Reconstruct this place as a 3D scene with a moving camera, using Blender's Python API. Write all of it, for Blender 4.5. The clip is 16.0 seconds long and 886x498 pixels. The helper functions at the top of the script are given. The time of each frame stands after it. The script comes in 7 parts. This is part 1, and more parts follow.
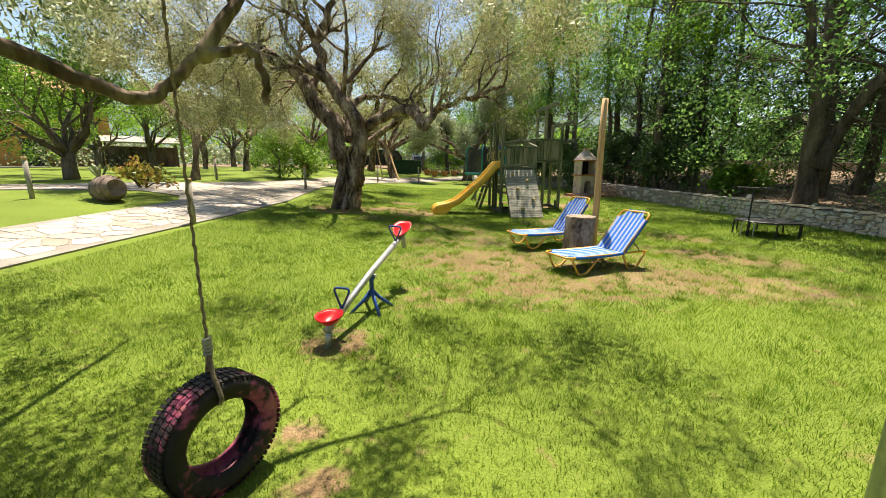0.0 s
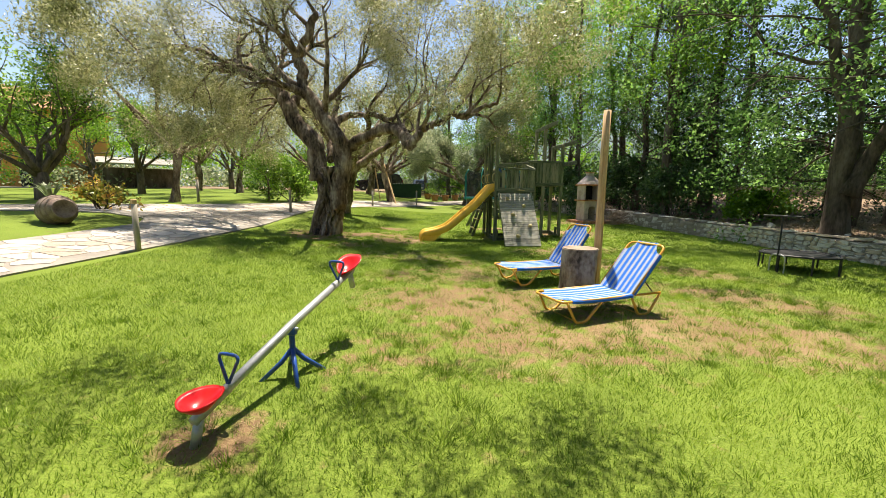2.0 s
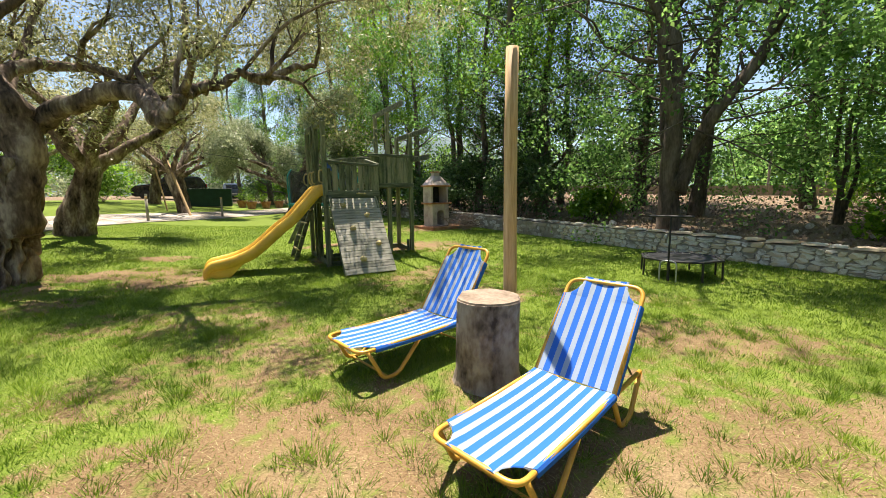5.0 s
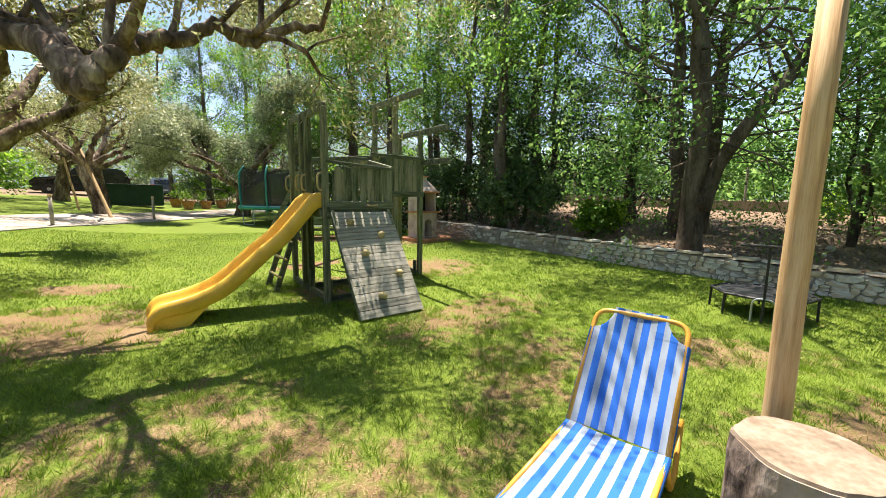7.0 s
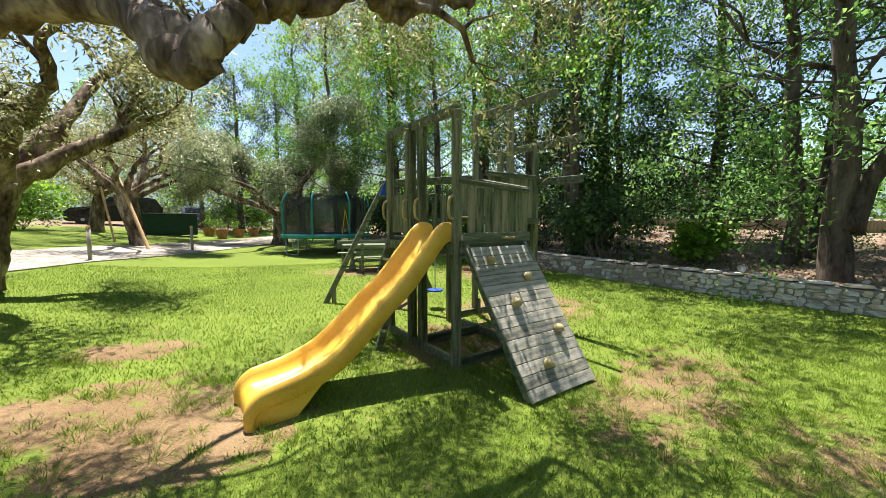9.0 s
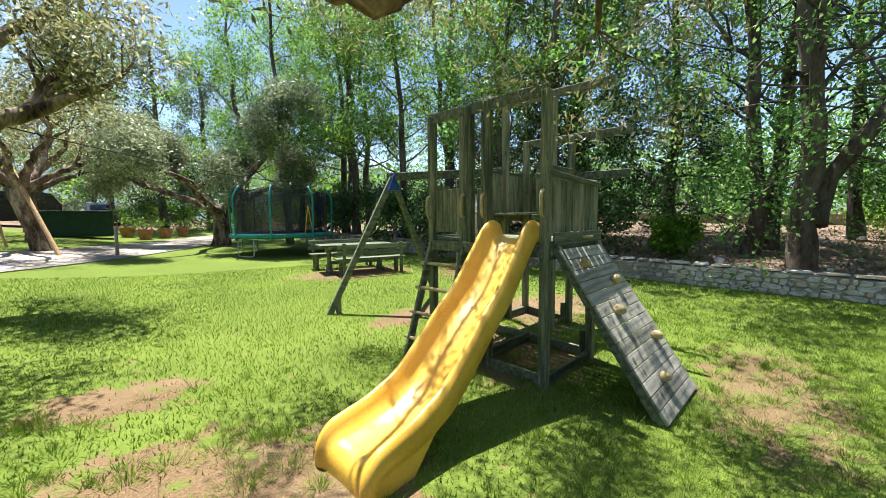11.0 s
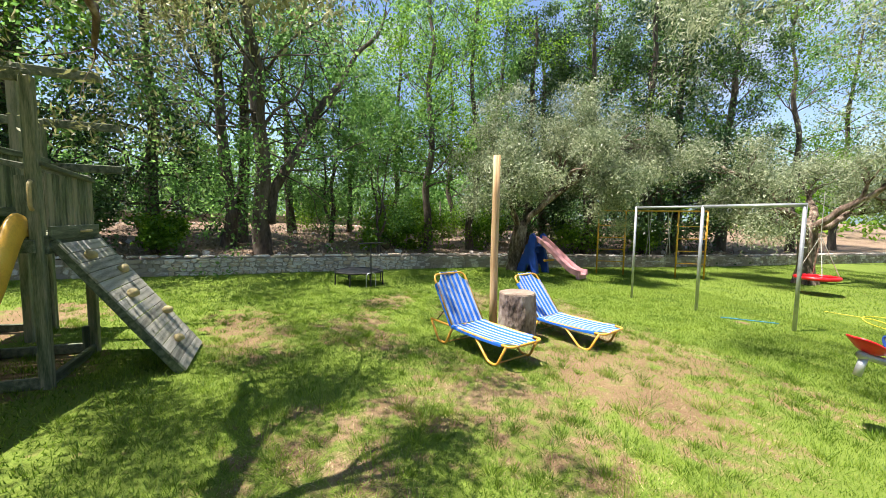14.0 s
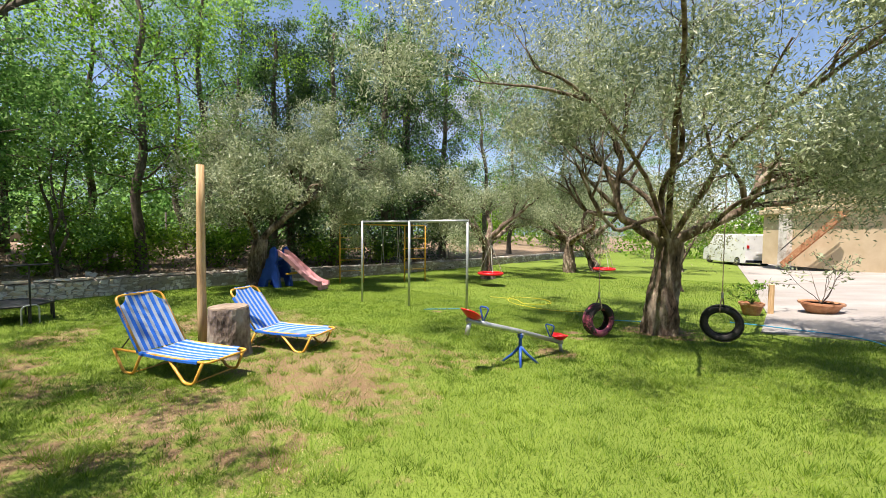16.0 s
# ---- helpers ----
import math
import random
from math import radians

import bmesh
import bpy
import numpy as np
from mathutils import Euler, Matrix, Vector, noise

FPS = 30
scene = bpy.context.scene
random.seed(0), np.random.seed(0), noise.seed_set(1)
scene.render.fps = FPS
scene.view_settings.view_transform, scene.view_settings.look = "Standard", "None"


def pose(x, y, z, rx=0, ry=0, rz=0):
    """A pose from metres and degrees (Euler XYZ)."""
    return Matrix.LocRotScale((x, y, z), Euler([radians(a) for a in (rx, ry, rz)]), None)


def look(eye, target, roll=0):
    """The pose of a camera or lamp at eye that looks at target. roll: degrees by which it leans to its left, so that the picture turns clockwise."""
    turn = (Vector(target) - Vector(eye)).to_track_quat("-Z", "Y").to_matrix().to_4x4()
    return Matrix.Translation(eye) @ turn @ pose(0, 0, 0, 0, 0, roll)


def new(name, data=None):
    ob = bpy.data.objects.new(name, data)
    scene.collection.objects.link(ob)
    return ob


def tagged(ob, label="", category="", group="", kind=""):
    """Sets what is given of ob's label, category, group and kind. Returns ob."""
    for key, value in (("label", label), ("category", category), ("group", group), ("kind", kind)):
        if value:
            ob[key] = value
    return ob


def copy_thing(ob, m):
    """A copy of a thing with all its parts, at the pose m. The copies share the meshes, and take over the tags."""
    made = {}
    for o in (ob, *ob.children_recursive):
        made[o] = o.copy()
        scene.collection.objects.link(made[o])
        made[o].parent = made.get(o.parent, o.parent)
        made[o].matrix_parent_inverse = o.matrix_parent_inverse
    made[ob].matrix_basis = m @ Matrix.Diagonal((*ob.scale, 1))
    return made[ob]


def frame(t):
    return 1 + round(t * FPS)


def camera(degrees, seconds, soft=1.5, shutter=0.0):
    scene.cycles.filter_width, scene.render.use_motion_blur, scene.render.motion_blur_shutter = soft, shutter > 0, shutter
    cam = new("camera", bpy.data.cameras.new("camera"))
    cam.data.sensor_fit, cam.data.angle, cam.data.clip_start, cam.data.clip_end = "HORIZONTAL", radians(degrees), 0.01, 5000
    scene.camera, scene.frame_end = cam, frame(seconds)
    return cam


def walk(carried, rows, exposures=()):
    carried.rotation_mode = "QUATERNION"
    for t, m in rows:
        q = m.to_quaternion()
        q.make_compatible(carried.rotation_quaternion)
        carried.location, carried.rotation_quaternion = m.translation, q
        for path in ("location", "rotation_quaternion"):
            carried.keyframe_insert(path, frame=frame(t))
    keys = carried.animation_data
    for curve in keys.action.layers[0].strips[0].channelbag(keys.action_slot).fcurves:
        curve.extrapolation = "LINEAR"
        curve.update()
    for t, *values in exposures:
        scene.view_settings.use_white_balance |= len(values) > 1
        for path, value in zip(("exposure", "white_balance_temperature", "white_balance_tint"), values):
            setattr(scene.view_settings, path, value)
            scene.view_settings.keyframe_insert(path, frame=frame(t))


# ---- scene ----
cam = camera(98.1, 16.0, soft=0.6)
PATH = [
    (0, (0.145, -2.005, 1.43), (0.01, -0.052, 1.02), 0.3),
    (0.5, (0.24, -1.80, 1.395), (-0.112, 0.132, 1.025), 0.2),
    (1, (0.27, -1.47, 1.335), (-0.013, 0.482, 1.005), 0.1),
    (1.5, (0.484, -1.245, 1.338), (0.217, 0.713, 1.03), 1.0),
    (2, (0.587, -0.807, 1.39), (0.418, 1.165, 1.102), 0.8),
    (2.5, (0.766, -0.352, 1.369), (0.723, 1.629, 1.1), 0.6),
    (3, (0.861, 0.101, 1.364), (0.961, 2.08, 1.096), 0.4),
    (3.5, (0.916, 0.648, 1.359), (1.161, 2.616, 1.103), 0.5),
    (4, (0.934, 1.231, 1.363), (1.322, 3.177, 1.109), -0.0),
    (4.5, (0.868, 1.806, 1.367), (1.395, 3.718, 1.111), -0.2),
    (4.7, (0.86, 2.053, 1.38), (1.434, 3.951, 1.119), -0.5),
    (6.8, (0.164, 4.391, 1.634), (1.068, 6.152, 1.35), 0.9),
    (7, (0.084, 4.636, 1.633), (0.986, 6.402, 1.371), 0.9),
    (7.5, (-0.084, 5.229, 1.66), (0.804, 7.008, 1.443), 0.7),
    (8, (-0.259, 5.859, 1.657), (0.606, 7.653, 1.474), 0.0),
    (8.5, (-0.594, 6.274, 1.692), (0.256, 8.077, 1.538), 0.1),
    (8.7, (-0.697, 6.454, 1.692), (0.145, 8.262, 1.546), 0.0),
    (10.8, (-1.727, 8.007, 1.738), (-0.666, 9.693, 1.573), -0.6),
    (11, (-1.847, 8.088, 1.731), (-0.704, 9.721, 1.563), -0.5),
    (11.5, (-2.112, 8.131, 1.74), (-0.74, 9.574, 1.554), -0.3),
    (12, (-2.357, 7.99, 1.714), (-0.747, 9.158, 1.508), 0.1),
    (12.5, (-2.595, 7.856, 1.711), (-0.78, 8.669, 1.499), 0.8),
    (13, (-2.806, 7.785, 1.722), (-0.858, 8.192, 1.518), 1.2),
    (13.5, (-3.015, 7.752, 1.709), (-1.024, 7.724, 1.517), 1.2),
    (14, (-3.215, 7.71, 1.701), (-1.273, 7.261, 1.538), 0.8),
    (14.5, (-3.415, 7.652, 1.734), (-1.597, 6.83, 1.593), 0.4),
    (15, (-3.623, 7.537, 1.697), (-1.966, 6.423, 1.59), 0.4),
    (15.5, (-3.854, 7.393, 1.692), (-2.353, 6.073, 1.604), 0.6),
    (16, (-4.032, 7.277, 1.682), (-2.67, 5.814, 1.605), 0.5),
]
walk(cam, [(t, look(e, g, r)) for t, e, g, r in PATH], exposures=[(0.0, 1.27, 7600, 11), (4.7, 1.29, 7200, 13), (6.8, 1.5, 7200, 14), (11.0, 1.42, 6300, 14), (13.5, 1.48, 6500, 16), (16.0, 1.17, 6800, 16)])

# ---- world, sun ----
SUN_AZ, SUN_EL = math.atan2(1.0, 0.02), radians(71)
to_sun = Vector((math.cos(SUN_AZ) * math.cos(SUN_EL), math.sin(SUN_AZ) * math.cos(SUN_EL), math.sin(SUN_EL)))
world = bpy.data.worlds.new("World")
scene.world = world
world.use_nodes = True
wn = world.node_tree
wn.nodes.clear()
w_out = wn.nodes.new("ShaderNodeOutputWorld")
w_bg = wn.nodes.new("ShaderNodeBackground")
w_sky = wn.nodes.new("ShaderNodeTexSky")
w_sky.sky_type, w_sky.sun_disc = "NISHITA", False
w_sky.sun_elevation, w_sky.sun_rotation = SUN_EL, math.pi / 2 - SUN_AZ
w_sky.air_density, w_sky.dust_density, w_sky.ozone_density = 1.0, 0.1, 1.6
w_tc = wn.nodes.new("ShaderNodeTexCoord")
w_map = wn.nodes.new("ShaderNodeMapping")
w_map.inputs["Scale"].default_value = (1.0, 1.0, 2.6)
w_noise = wn.nodes.new("ShaderNodeTexNoise")
w_noise.inputs["Scale"].default_value, w_noise.inputs["Detail"].default_value = 2.6, 7
w_ramp = wn.nodes.new("ShaderNodeValToRGB")
w_ramp.color_ramp.elements[0].position, w_ramp.color_ramp.elements[1].position = 0.56, 0.76
w_mix = wn.nodes.new("ShaderNodeMix")
w_mix.data_type = "RGBA"
w_mix.inputs["B"].default_value = (3.6, 3.9, 4.4, 1)
wn.links.new(w_tc.outputs["Generated"], w_map.inputs["Vector"])
wn.links.new(w_map.outputs["Vector"], w_noise.inputs["Vector"])
wn.links.new(w_noise.outputs["Fac"], w_ramp.inputs["Fac"])
wn.links.new(w_ramp.outputs["Color"], w_mix.inputs["Factor"])
wn.links.new(w_sky.outputs["Color"], w_mix.inputs["A"])
wn.links.new(w_mix.outputs["Result"], w_bg.inputs["Color"])
wn.links.new(w_bg.outputs["Background"], w_out.inputs["Surface"])
w_bg.inputs["Strength"].default_value = 0.085
sun_data = bpy.data.lights.new("sun", "SUN")
sun_data.energy, sun_data.angle, sun_data.color = 5.0, radians(0.53), (1.0, 0.95, 0.86)
sun = new("sun", sun_data)
sun.matrix_world = look((0, 0, 30), Vector((0, 0, 30)) - to_sun)


# ---- materials ----
def mk(name, cols, scale=3.0, fine=40.0, rough=0.8, bump=0.2, metal=0.0, rand=0.0, island=0.0, stretch=(1, 1, 1), spec=0.4, bdist=0.01, trans=0.0, sheen=0.0):
    """Two scales of noise over a colour ramp, with relief; rand varies it from object to object, island from piece to piece."""
    m = bpy.data.materials.new(name)
    m.use_nodes = True
    nt = m.node_tree
    b = nt.nodes["Principled BSDF"]
    tc = nt.nodes.new("ShaderNodeTexCoord")
    mp = nt.nodes.new("ShaderNodeMapping")
    mp.inputs["Scale"].default_value = stretch
    nt.links.new(tc.outputs["Object"], mp.inputs["Vector"])
    n1, n2 = nt.nodes.new("ShaderNodeTexNoise"), nt.nodes.new("ShaderNodeTexNoise")
    n1.inputs["Scale"].default_value, n1.inputs["Detail"].default_value = scale, 4
    n2.inputs["Scale"].default_value, n2.inputs["Detail"].default_value = fine, 6
    for n in (n1, n2):
        nt.links.new(mp.outputs["Vector"], n.inputs["Vector"])
    add = nt.nodes.new("ShaderNodeMath")
    add.operation = "MULTIPLY_ADD"
    nt.links.new(n2.outputs["Fac"], add.inputs[0])
    add.inputs[1].default_value = 0.5
    nt.links.new(n1.outputs["Fac"], add.inputs[2])
    fac = nt.nodes.new("ShaderNodeMath")
    fac.operation = "SUBTRACT"
    nt.links.new(add.outputs[0], fac.inputs[0])
    fac.inputs[1].default_value = 0.25
    last = fac.outputs[0]
    for amount, kind, socket in ((rand, "ShaderNodeObjectInfo", "Random"), (island, "ShaderNodeNewGeometry", "Random Per Island")):
        if amount:
            info = nt.nodes.new(kind)
            k = nt.nodes.new("ShaderNodeMath")
            k.operation = "MULTIPLY_ADD"
            nt.links.new(info.outputs[socket], k.inputs[0])
            k.inputs[1].default_value = amount
            k2 = nt.nodes.new("ShaderNodeMath")
            k2.operation = "SUBTRACT"
            nt.links.new(last, k2.inputs[0])
            k2.inputs[1].default_value = amount / 2
            nt.links.new(k2.outputs[0], k.inputs[2])
            last = k.outputs[0]
    ramp = nt.nodes.new("ShaderNodeValToRGB")
    el = ramp.color_ramp.elements
    while len(el) < len(cols):
        el.new(0.5)
    for i, c in enumerate(cols):
        el[i].position = 0.28 + 0.44 * i / max(1, len(cols) - 1)
        el[i].color = (*c, 1)
    nt.links.new(last, ramp.inputs["Fac"])
    nt.links.new(ramp.outputs["Color"], b.inputs["Base Color"])
    b.inputs["Roughness"].default_value, b.inputs["Metallic"].default_value = rough, metal
    b.inputs["Specular IOR Level"].default_value = spec
    if bump:
        bp = nt.nodes.new("ShaderNodeBump")
        bp.inputs["Strength"].default_value, bp.inputs["Distance"].default_value = bump, bdist
        nt.links.new(add.outputs[0], bp.inputs["Height"])
        nt.links.new(bp.outputs["Normal"], b.inputs["Normal"])
    if trans:
        tr, mx = nt.nodes.new("ShaderNodeBsdfTranslucent"), nt.nodes.new("ShaderNodeMixShader")
        nt.links.new(ramp.outputs["Color"], tr.inputs["Color"])
        mx.inputs["Fac"].default_value = trans
        nt.links.new(b.outputs["BSDF"], mx.inputs[1])
        nt.links.new(tr.outputs["BSDF"], mx.inputs[2])
        nt.links.new(mx.outputs["Shader"], nt.nodes["Material Output"].inputs["Surface"])
    return m


def ramp_of(m):
    return next(n for n in m.node_tree.nodes if n.type == "VALTORGB")


OLIVE_BARK = mk("olive_bark", [(0.016, 0.009, 0.006), (0.15, 0.105, 0.074), (0.40, 0.325, 0.25)], 4.5, 22, 0.95, 1.0, stretch=(1, 1, 0.38), bdist=0.03)
DARK_BARK = mk("dark_bark", [(0.04, 0.03, 0.022), (0.11, 0.085, 0.065), (0.19, 0.155, 0.125)], 3, 22, 0.95, 0.8, stretch=(1, 1, 0.3), bdist=0.03)
OLIVE_LEAF = mk("olive_leaf", [(0.14, 0.152, 0.048), (0.31, 0.32, 0.125), (0.51, 0.50, 0.27)], 0.5, 6, 0.42, 0, island=0.5, trans=0.42, spec=0.6)
OLIVE_LEAF_COOL = mk("olive_leaf_cool", [(0.12, 0.17, 0.075), (0.27, 0.325, 0.165), (0.48, 0.52, 0.33)], 0.8, 6, 0.45, 0, island=0.45, trans=0.4, spec=0.6)
GROVE_LEAF = mk("grove_leaf", [(0.07, 0.16, 0.016), (0.165, 0.33, 0.03), (0.31, 0.48, 0.06)], 0.9, 6, 0.5, 0, island=0.3, trans=0.7, spec=0.2)
GROVE_LEAF_COOL = mk("grove_leaf_cool", [(0.07, 0.17, 0.04), (0.17, 0.34, 0.08), (0.31, 0.48, 0.15)], 0.9, 6, 0.5, 0, island=0.3, trans=0.66, spec=0.25)
IVY_LEAF = mk("ivy_leaf", [(0.025, 0.06, 0.018), (0.055, 0.12, 0.032), (0.12, 0.20, 0.07)], 0.9, 6, 0.4, 0, island=0.35, trans=0.3, spec=0.4)
CITRUS_LEAF = mk("citrus_leaf", [(0.06, 0.14, 0.015), (0.15, 0.30, 0.03), (0.28, 0.45, 0.06)], 0.6, 5, 0.4, 0, island=0.5, trans=0.45)
RUSTY_LEAF = mk("rusty_leaf", [(0.20, 0.24, 0.04), (0.42, 0.36, 0.06), (0.55, 0.28, 0.07)], 2, 8, 0.45, 0, island=0.5, trans=0.4)
GRASS_BLADE = mk("grass_blade", [(0.075, 0.15, 0.013), (0.155, 0.265, 0.022), (0.29, 0.40, 0.055)], 0.9, 5, 0.5, 0, island=0.5, trans=0.45, spec=0.3)
ROAD_STONE = mk("road_stone", [(0.26, 0.215, 0.17), (0.38, 0.335, 0.29), (0.48, 0.44, 0.40)], 1.2, 30, 0.75, 0.25, rand=0.35, island=0.35)
ROAD_JOINT = mk("road_joint", [(0.20, 0.18, 0.16), (0.30, 0.28, 0.25)], 2, 60, 0.9, 0.3)
WALL_STONE = mk("wall_stone", [(0.30, 0.26, 0.215), (0.45, 0.41, 0.36), (0.60, 0.57, 0.525), (0.70, 0.675, 0.625), (0.54, 0.44, 0.32)], 1.6, 22, 0.85, 0.5, rand=0.45, island=0.45, bdist=0.015)
WALL_MORTAR = mk("wall_mortar", [(0.24, 0.21, 0.175), (0.42, 0.385, 0.335)], 4, 60, 0.95, 0.5)
GREEN_WOOD = mk("green_wood", [(0.045, 0.06, 0.032), (0.105, 0.13, 0.072), (0.19, 0.205, 0.125), (0.29, 0.27, 0.185)], 4, 30, 0.75, 0.4, rand=0.25, stretch=(5, 5, 0.5), bdist=0.006)
GREEN_WOOD_X = mk("green_wood_planks", [(0.048, 0.062, 0.038), (0.115, 0.138, 0.088), (0.21, 0.225, 0.155)], 4, 30, 0.8, 0.4, rand=0.25, stretch=(0.5, 5, 5), bdist=0.006)
RAMP_WOOD = mk("weathered_ramp_planks", [(0.13, 0.13, 0.105), (0.29, 0.285, 0.235), (0.44, 0.42, 0.36)], 4, 30, 0.85, 0.4, rand=0.3, stretch=(0.5, 5, 5), bdist=0.006)
DRY_BLADE = mk("dry_grass_blade", [(0.24, 0.20, 0.09), (0.40, 0.345, 0.17), (0.56, 0.49, 0.27)], 0.9, 5, 0.7, 0, island=0.6, trans=0.3, spec=0.2)
BENCH_WOOD = mk("bench_wood", [(0.05, 0.07, 0.04), (0.12, 0.15, 0.09), (0.24, 0.25, 0.18)], 4, 30, 0.7, 0.35, rand=0.2, stretch=(0.5, 5, 5), bdist=0.006)
YELLOW_PLASTIC = mk("yellow_plastic", [(0.63, 0.36, 0.045), (0.78, 0.475, 0.06), (0.82, 0.55, 0.11)], 2.5, 60, 0.36, 0.06, spec=0.5)
HOLD_YELLOW = mk("hold_plastic", [(0.32, 0.26, 0.11), (0.48, 0.40, 0.2)], 8, 60, 0.6, 0.3)
RED_PLASTIC = mk("red_plastic", [(0.50, 0.008, 0.012), (0.68, 0.015, 0.022)], 6, 60, 0.3, 0.05)
BLUE_STEEL = mk("blue_paint", [(0.012, 0.05, 0.24), (0.02, 0.09, 0.38)], 8, 60, 0.35, 0.1, spec=0.5)
GREY_STEEL = mk("galvanised_steel", [(0.33, 0.35, 0.37), (0.52, 0.54, 0.56)], 7, 60, 0.42, 0.1, metal=0.6)
ORANGE_TUBE = mk("orange_tube", [(0.55, 0.26, 0.035), (0.72, 0.40, 0.07)], 6, 60, 0.35, 0.05, spec=0.5)
POLE_WOOD = mk("pole_wood", [(0.34, 0.20, 0.09), (0.52, 0.34, 0.17), (0.64, 0.46, 0.27)], 5, 26, 0.7, 0.25, stretch=(6, 6, 0.35), bdist=0.005)
STUMP_BARK = mk("stump_bark", [(0.05, 0.034, 0.025), (0.20, 0.15, 0.12), (0.33, 0.275, 0.23), (0.40, 0.35, 0.30)], 3.2, 20, 0.95, 1.0, stretch=(1, 1, 0.6), bdist=0.03)
STUMP_TOP = mk("stump_top", [(0.12, 0.085, 0.06), (0.23, 0.175, 0.13), (0.33, 0.265, 0.21)], 5, 30, 0.85, 0.4)
RUBBER = mk("tyre_rubber", [(0.008, 0.008, 0.009), (0.022, 0.021, 0.022), (0.05, 0.045, 0.045)], 5, 40, 0.62, 0.25)
PINK_PAINT = mk("worn_pink_paint", [(0.014, 0.013, 0.014), (0.022, 0.018, 0.02), (0.03, 0.02, 0.024), (0.40, 0.08, 0.16), (0.46, 0.14, 0.16)], 5, 24, 0.6, 0.3)
ROPE = mk("rope", [(0.16, 0.11, 0.07), (0.36, 0.29, 0.2)], 30, 120, 0.95, 0.6)
ROPE_GREY = mk("rope_grey", [(0.30, 0.28, 0.24), (0.5, 0.48, 0.43)], 30, 120, 0.95, 0.6)
BLACK_MAT = mk("black_mesh_fabric", [(0.007, 0.008, 0.010), (0.02, 0.022, 0.028)], 12, 300, 0.55, 0.2)
BLACK_STEEL = mk("black_steel", [(0.012, 0.012, 0.014), (0.03, 0.03, 0.034)], 12, 80, 0.45, 0.1)
TEAL = mk("teal_foam", [(0.01, 0.16, 0.17), (0.02, 0.27, 0.27)], 4, 60, 0.5, 0.1)
PLASTER = mk("bbq_plaster", [(0.36, 0.27, 0.25), (0.50, 0.41, 0.385), (0.58, 0.50, 0.47)], 4, 50, 0.9, 0.35)
TERRACOTTA = mk("terracotta", [(0.26, 0.10, 0.045), (0.44, 0.20, 0.10), (0.52, 0.29, 0.17)], 5, 40, 0.8, 0.3)
SOOT = mk("soot", [(0.008, 0.007, 0.006), (0.03, 0.027, 0.024)], 8, 40, 0.95, 0.3)
ORANGE_WALL = mk("orange_render", [(0.48, 0.21, 0.05), (0.60, 0.29, 0.075)], 1.5, 40, 0.9, 0.15)
BEIGE_WALL = mk("beige_render", [(0.50, 0.38, 0.24), (0.62, 0.50, 0.34)], 1.5, 40, 0.9, 0.15)
CONCRETE = mk("pale_concrete", [(0.22, 0.20, 0.18), (0.32, 0.30, 0.28)], 0.8, 40, 0.85, 0.25)
PINK_SLIDE = mk("faded_pink_plastic", [(0.52, 0.24, 0.25), (0.64, 0.36, 0.37)], 4, 60, 0.45, 0.05)
BLUE_PLASTIC = mk("blue_plastic", [(0.012, 0.05, 0.30), (0.025, 0.09, 0.44)], 5, 60, 0.4, 0.1)
YELLOW_STEEL = mk("yellow_steel", [(0.52, 0.26, 0.02), (0.70, 0.40, 0.04)], 7, 60, 0.45, 0.1)
CAR_DARK = mk("dark_car_paint", [(0.01, 0.011, 0.014), (0.02, 0.021, 0.025)], 2, 60, 0.15, 0, spec=0.6)
CAR_BLUE = mk("blue_grey_car_paint", [(0.10, 0.13, 0.18), (0.16, 0.19, 0.25)], 2, 60, 0.2, 0, spec=0.6)
CAR_WHITE = mk("white_van_paint", [(0.62, 0.62, 0.62), (0.76, 0.76, 0.75)], 2, 60, 0.3, 0, spec=0.6)
CAR_GLASS = mk("car_glass", [(0.012, 0.014, 0.016), (0.025, 0.028, 0.03)], 2, 60, 0.05, 0, spec=0.8)
TAIL_RED = mk("tail_lamp_red", [(0.35, 0.01, 0.01), (0.45, 0.02, 0.02)], 9, 60, 0.25, 0)
BOX_GREEN = mk("green_tarpaulin", [(0.006, 0.035, 0.022), (0.012, 0.06, 0.038)], 3, 40, 0.6, 0.3)
HOSE_BLUE = mk("blue_hose", [(0.01, 0.22, 0.45), (0.03, 0.34, 0.6)], 9, 60, 0.4, 0.05)
HOSE_YELLOW = mk("yellow_hose", [(0.5, 0.44, 0.02), (0.62, 0.55, 0.05)], 9, 60, 0.4, 0.05)
# the bluish tone is distance haze, mixed into the hills' own colour
HAZED_HILL = mk("far_hazed_wooded_hill", [(0.06, 0.10, 0.10), (0.11, 0.155, 0.16)], 0.02, 0.2, 1.0, 0)
BRUSH = mk("dry_branches", [(0.20, 0.14, 0.10), (0.38, 0.30, 0.24)], 8, 30, 0.95, 0.2, island=0.4)
DARK_GLASS = mk("dark_window_glass", [(0.014, 0.018, 0.022), (0.03, 0.035, 0.04)], 2, 30, 0.08, 0, spec=0.8)


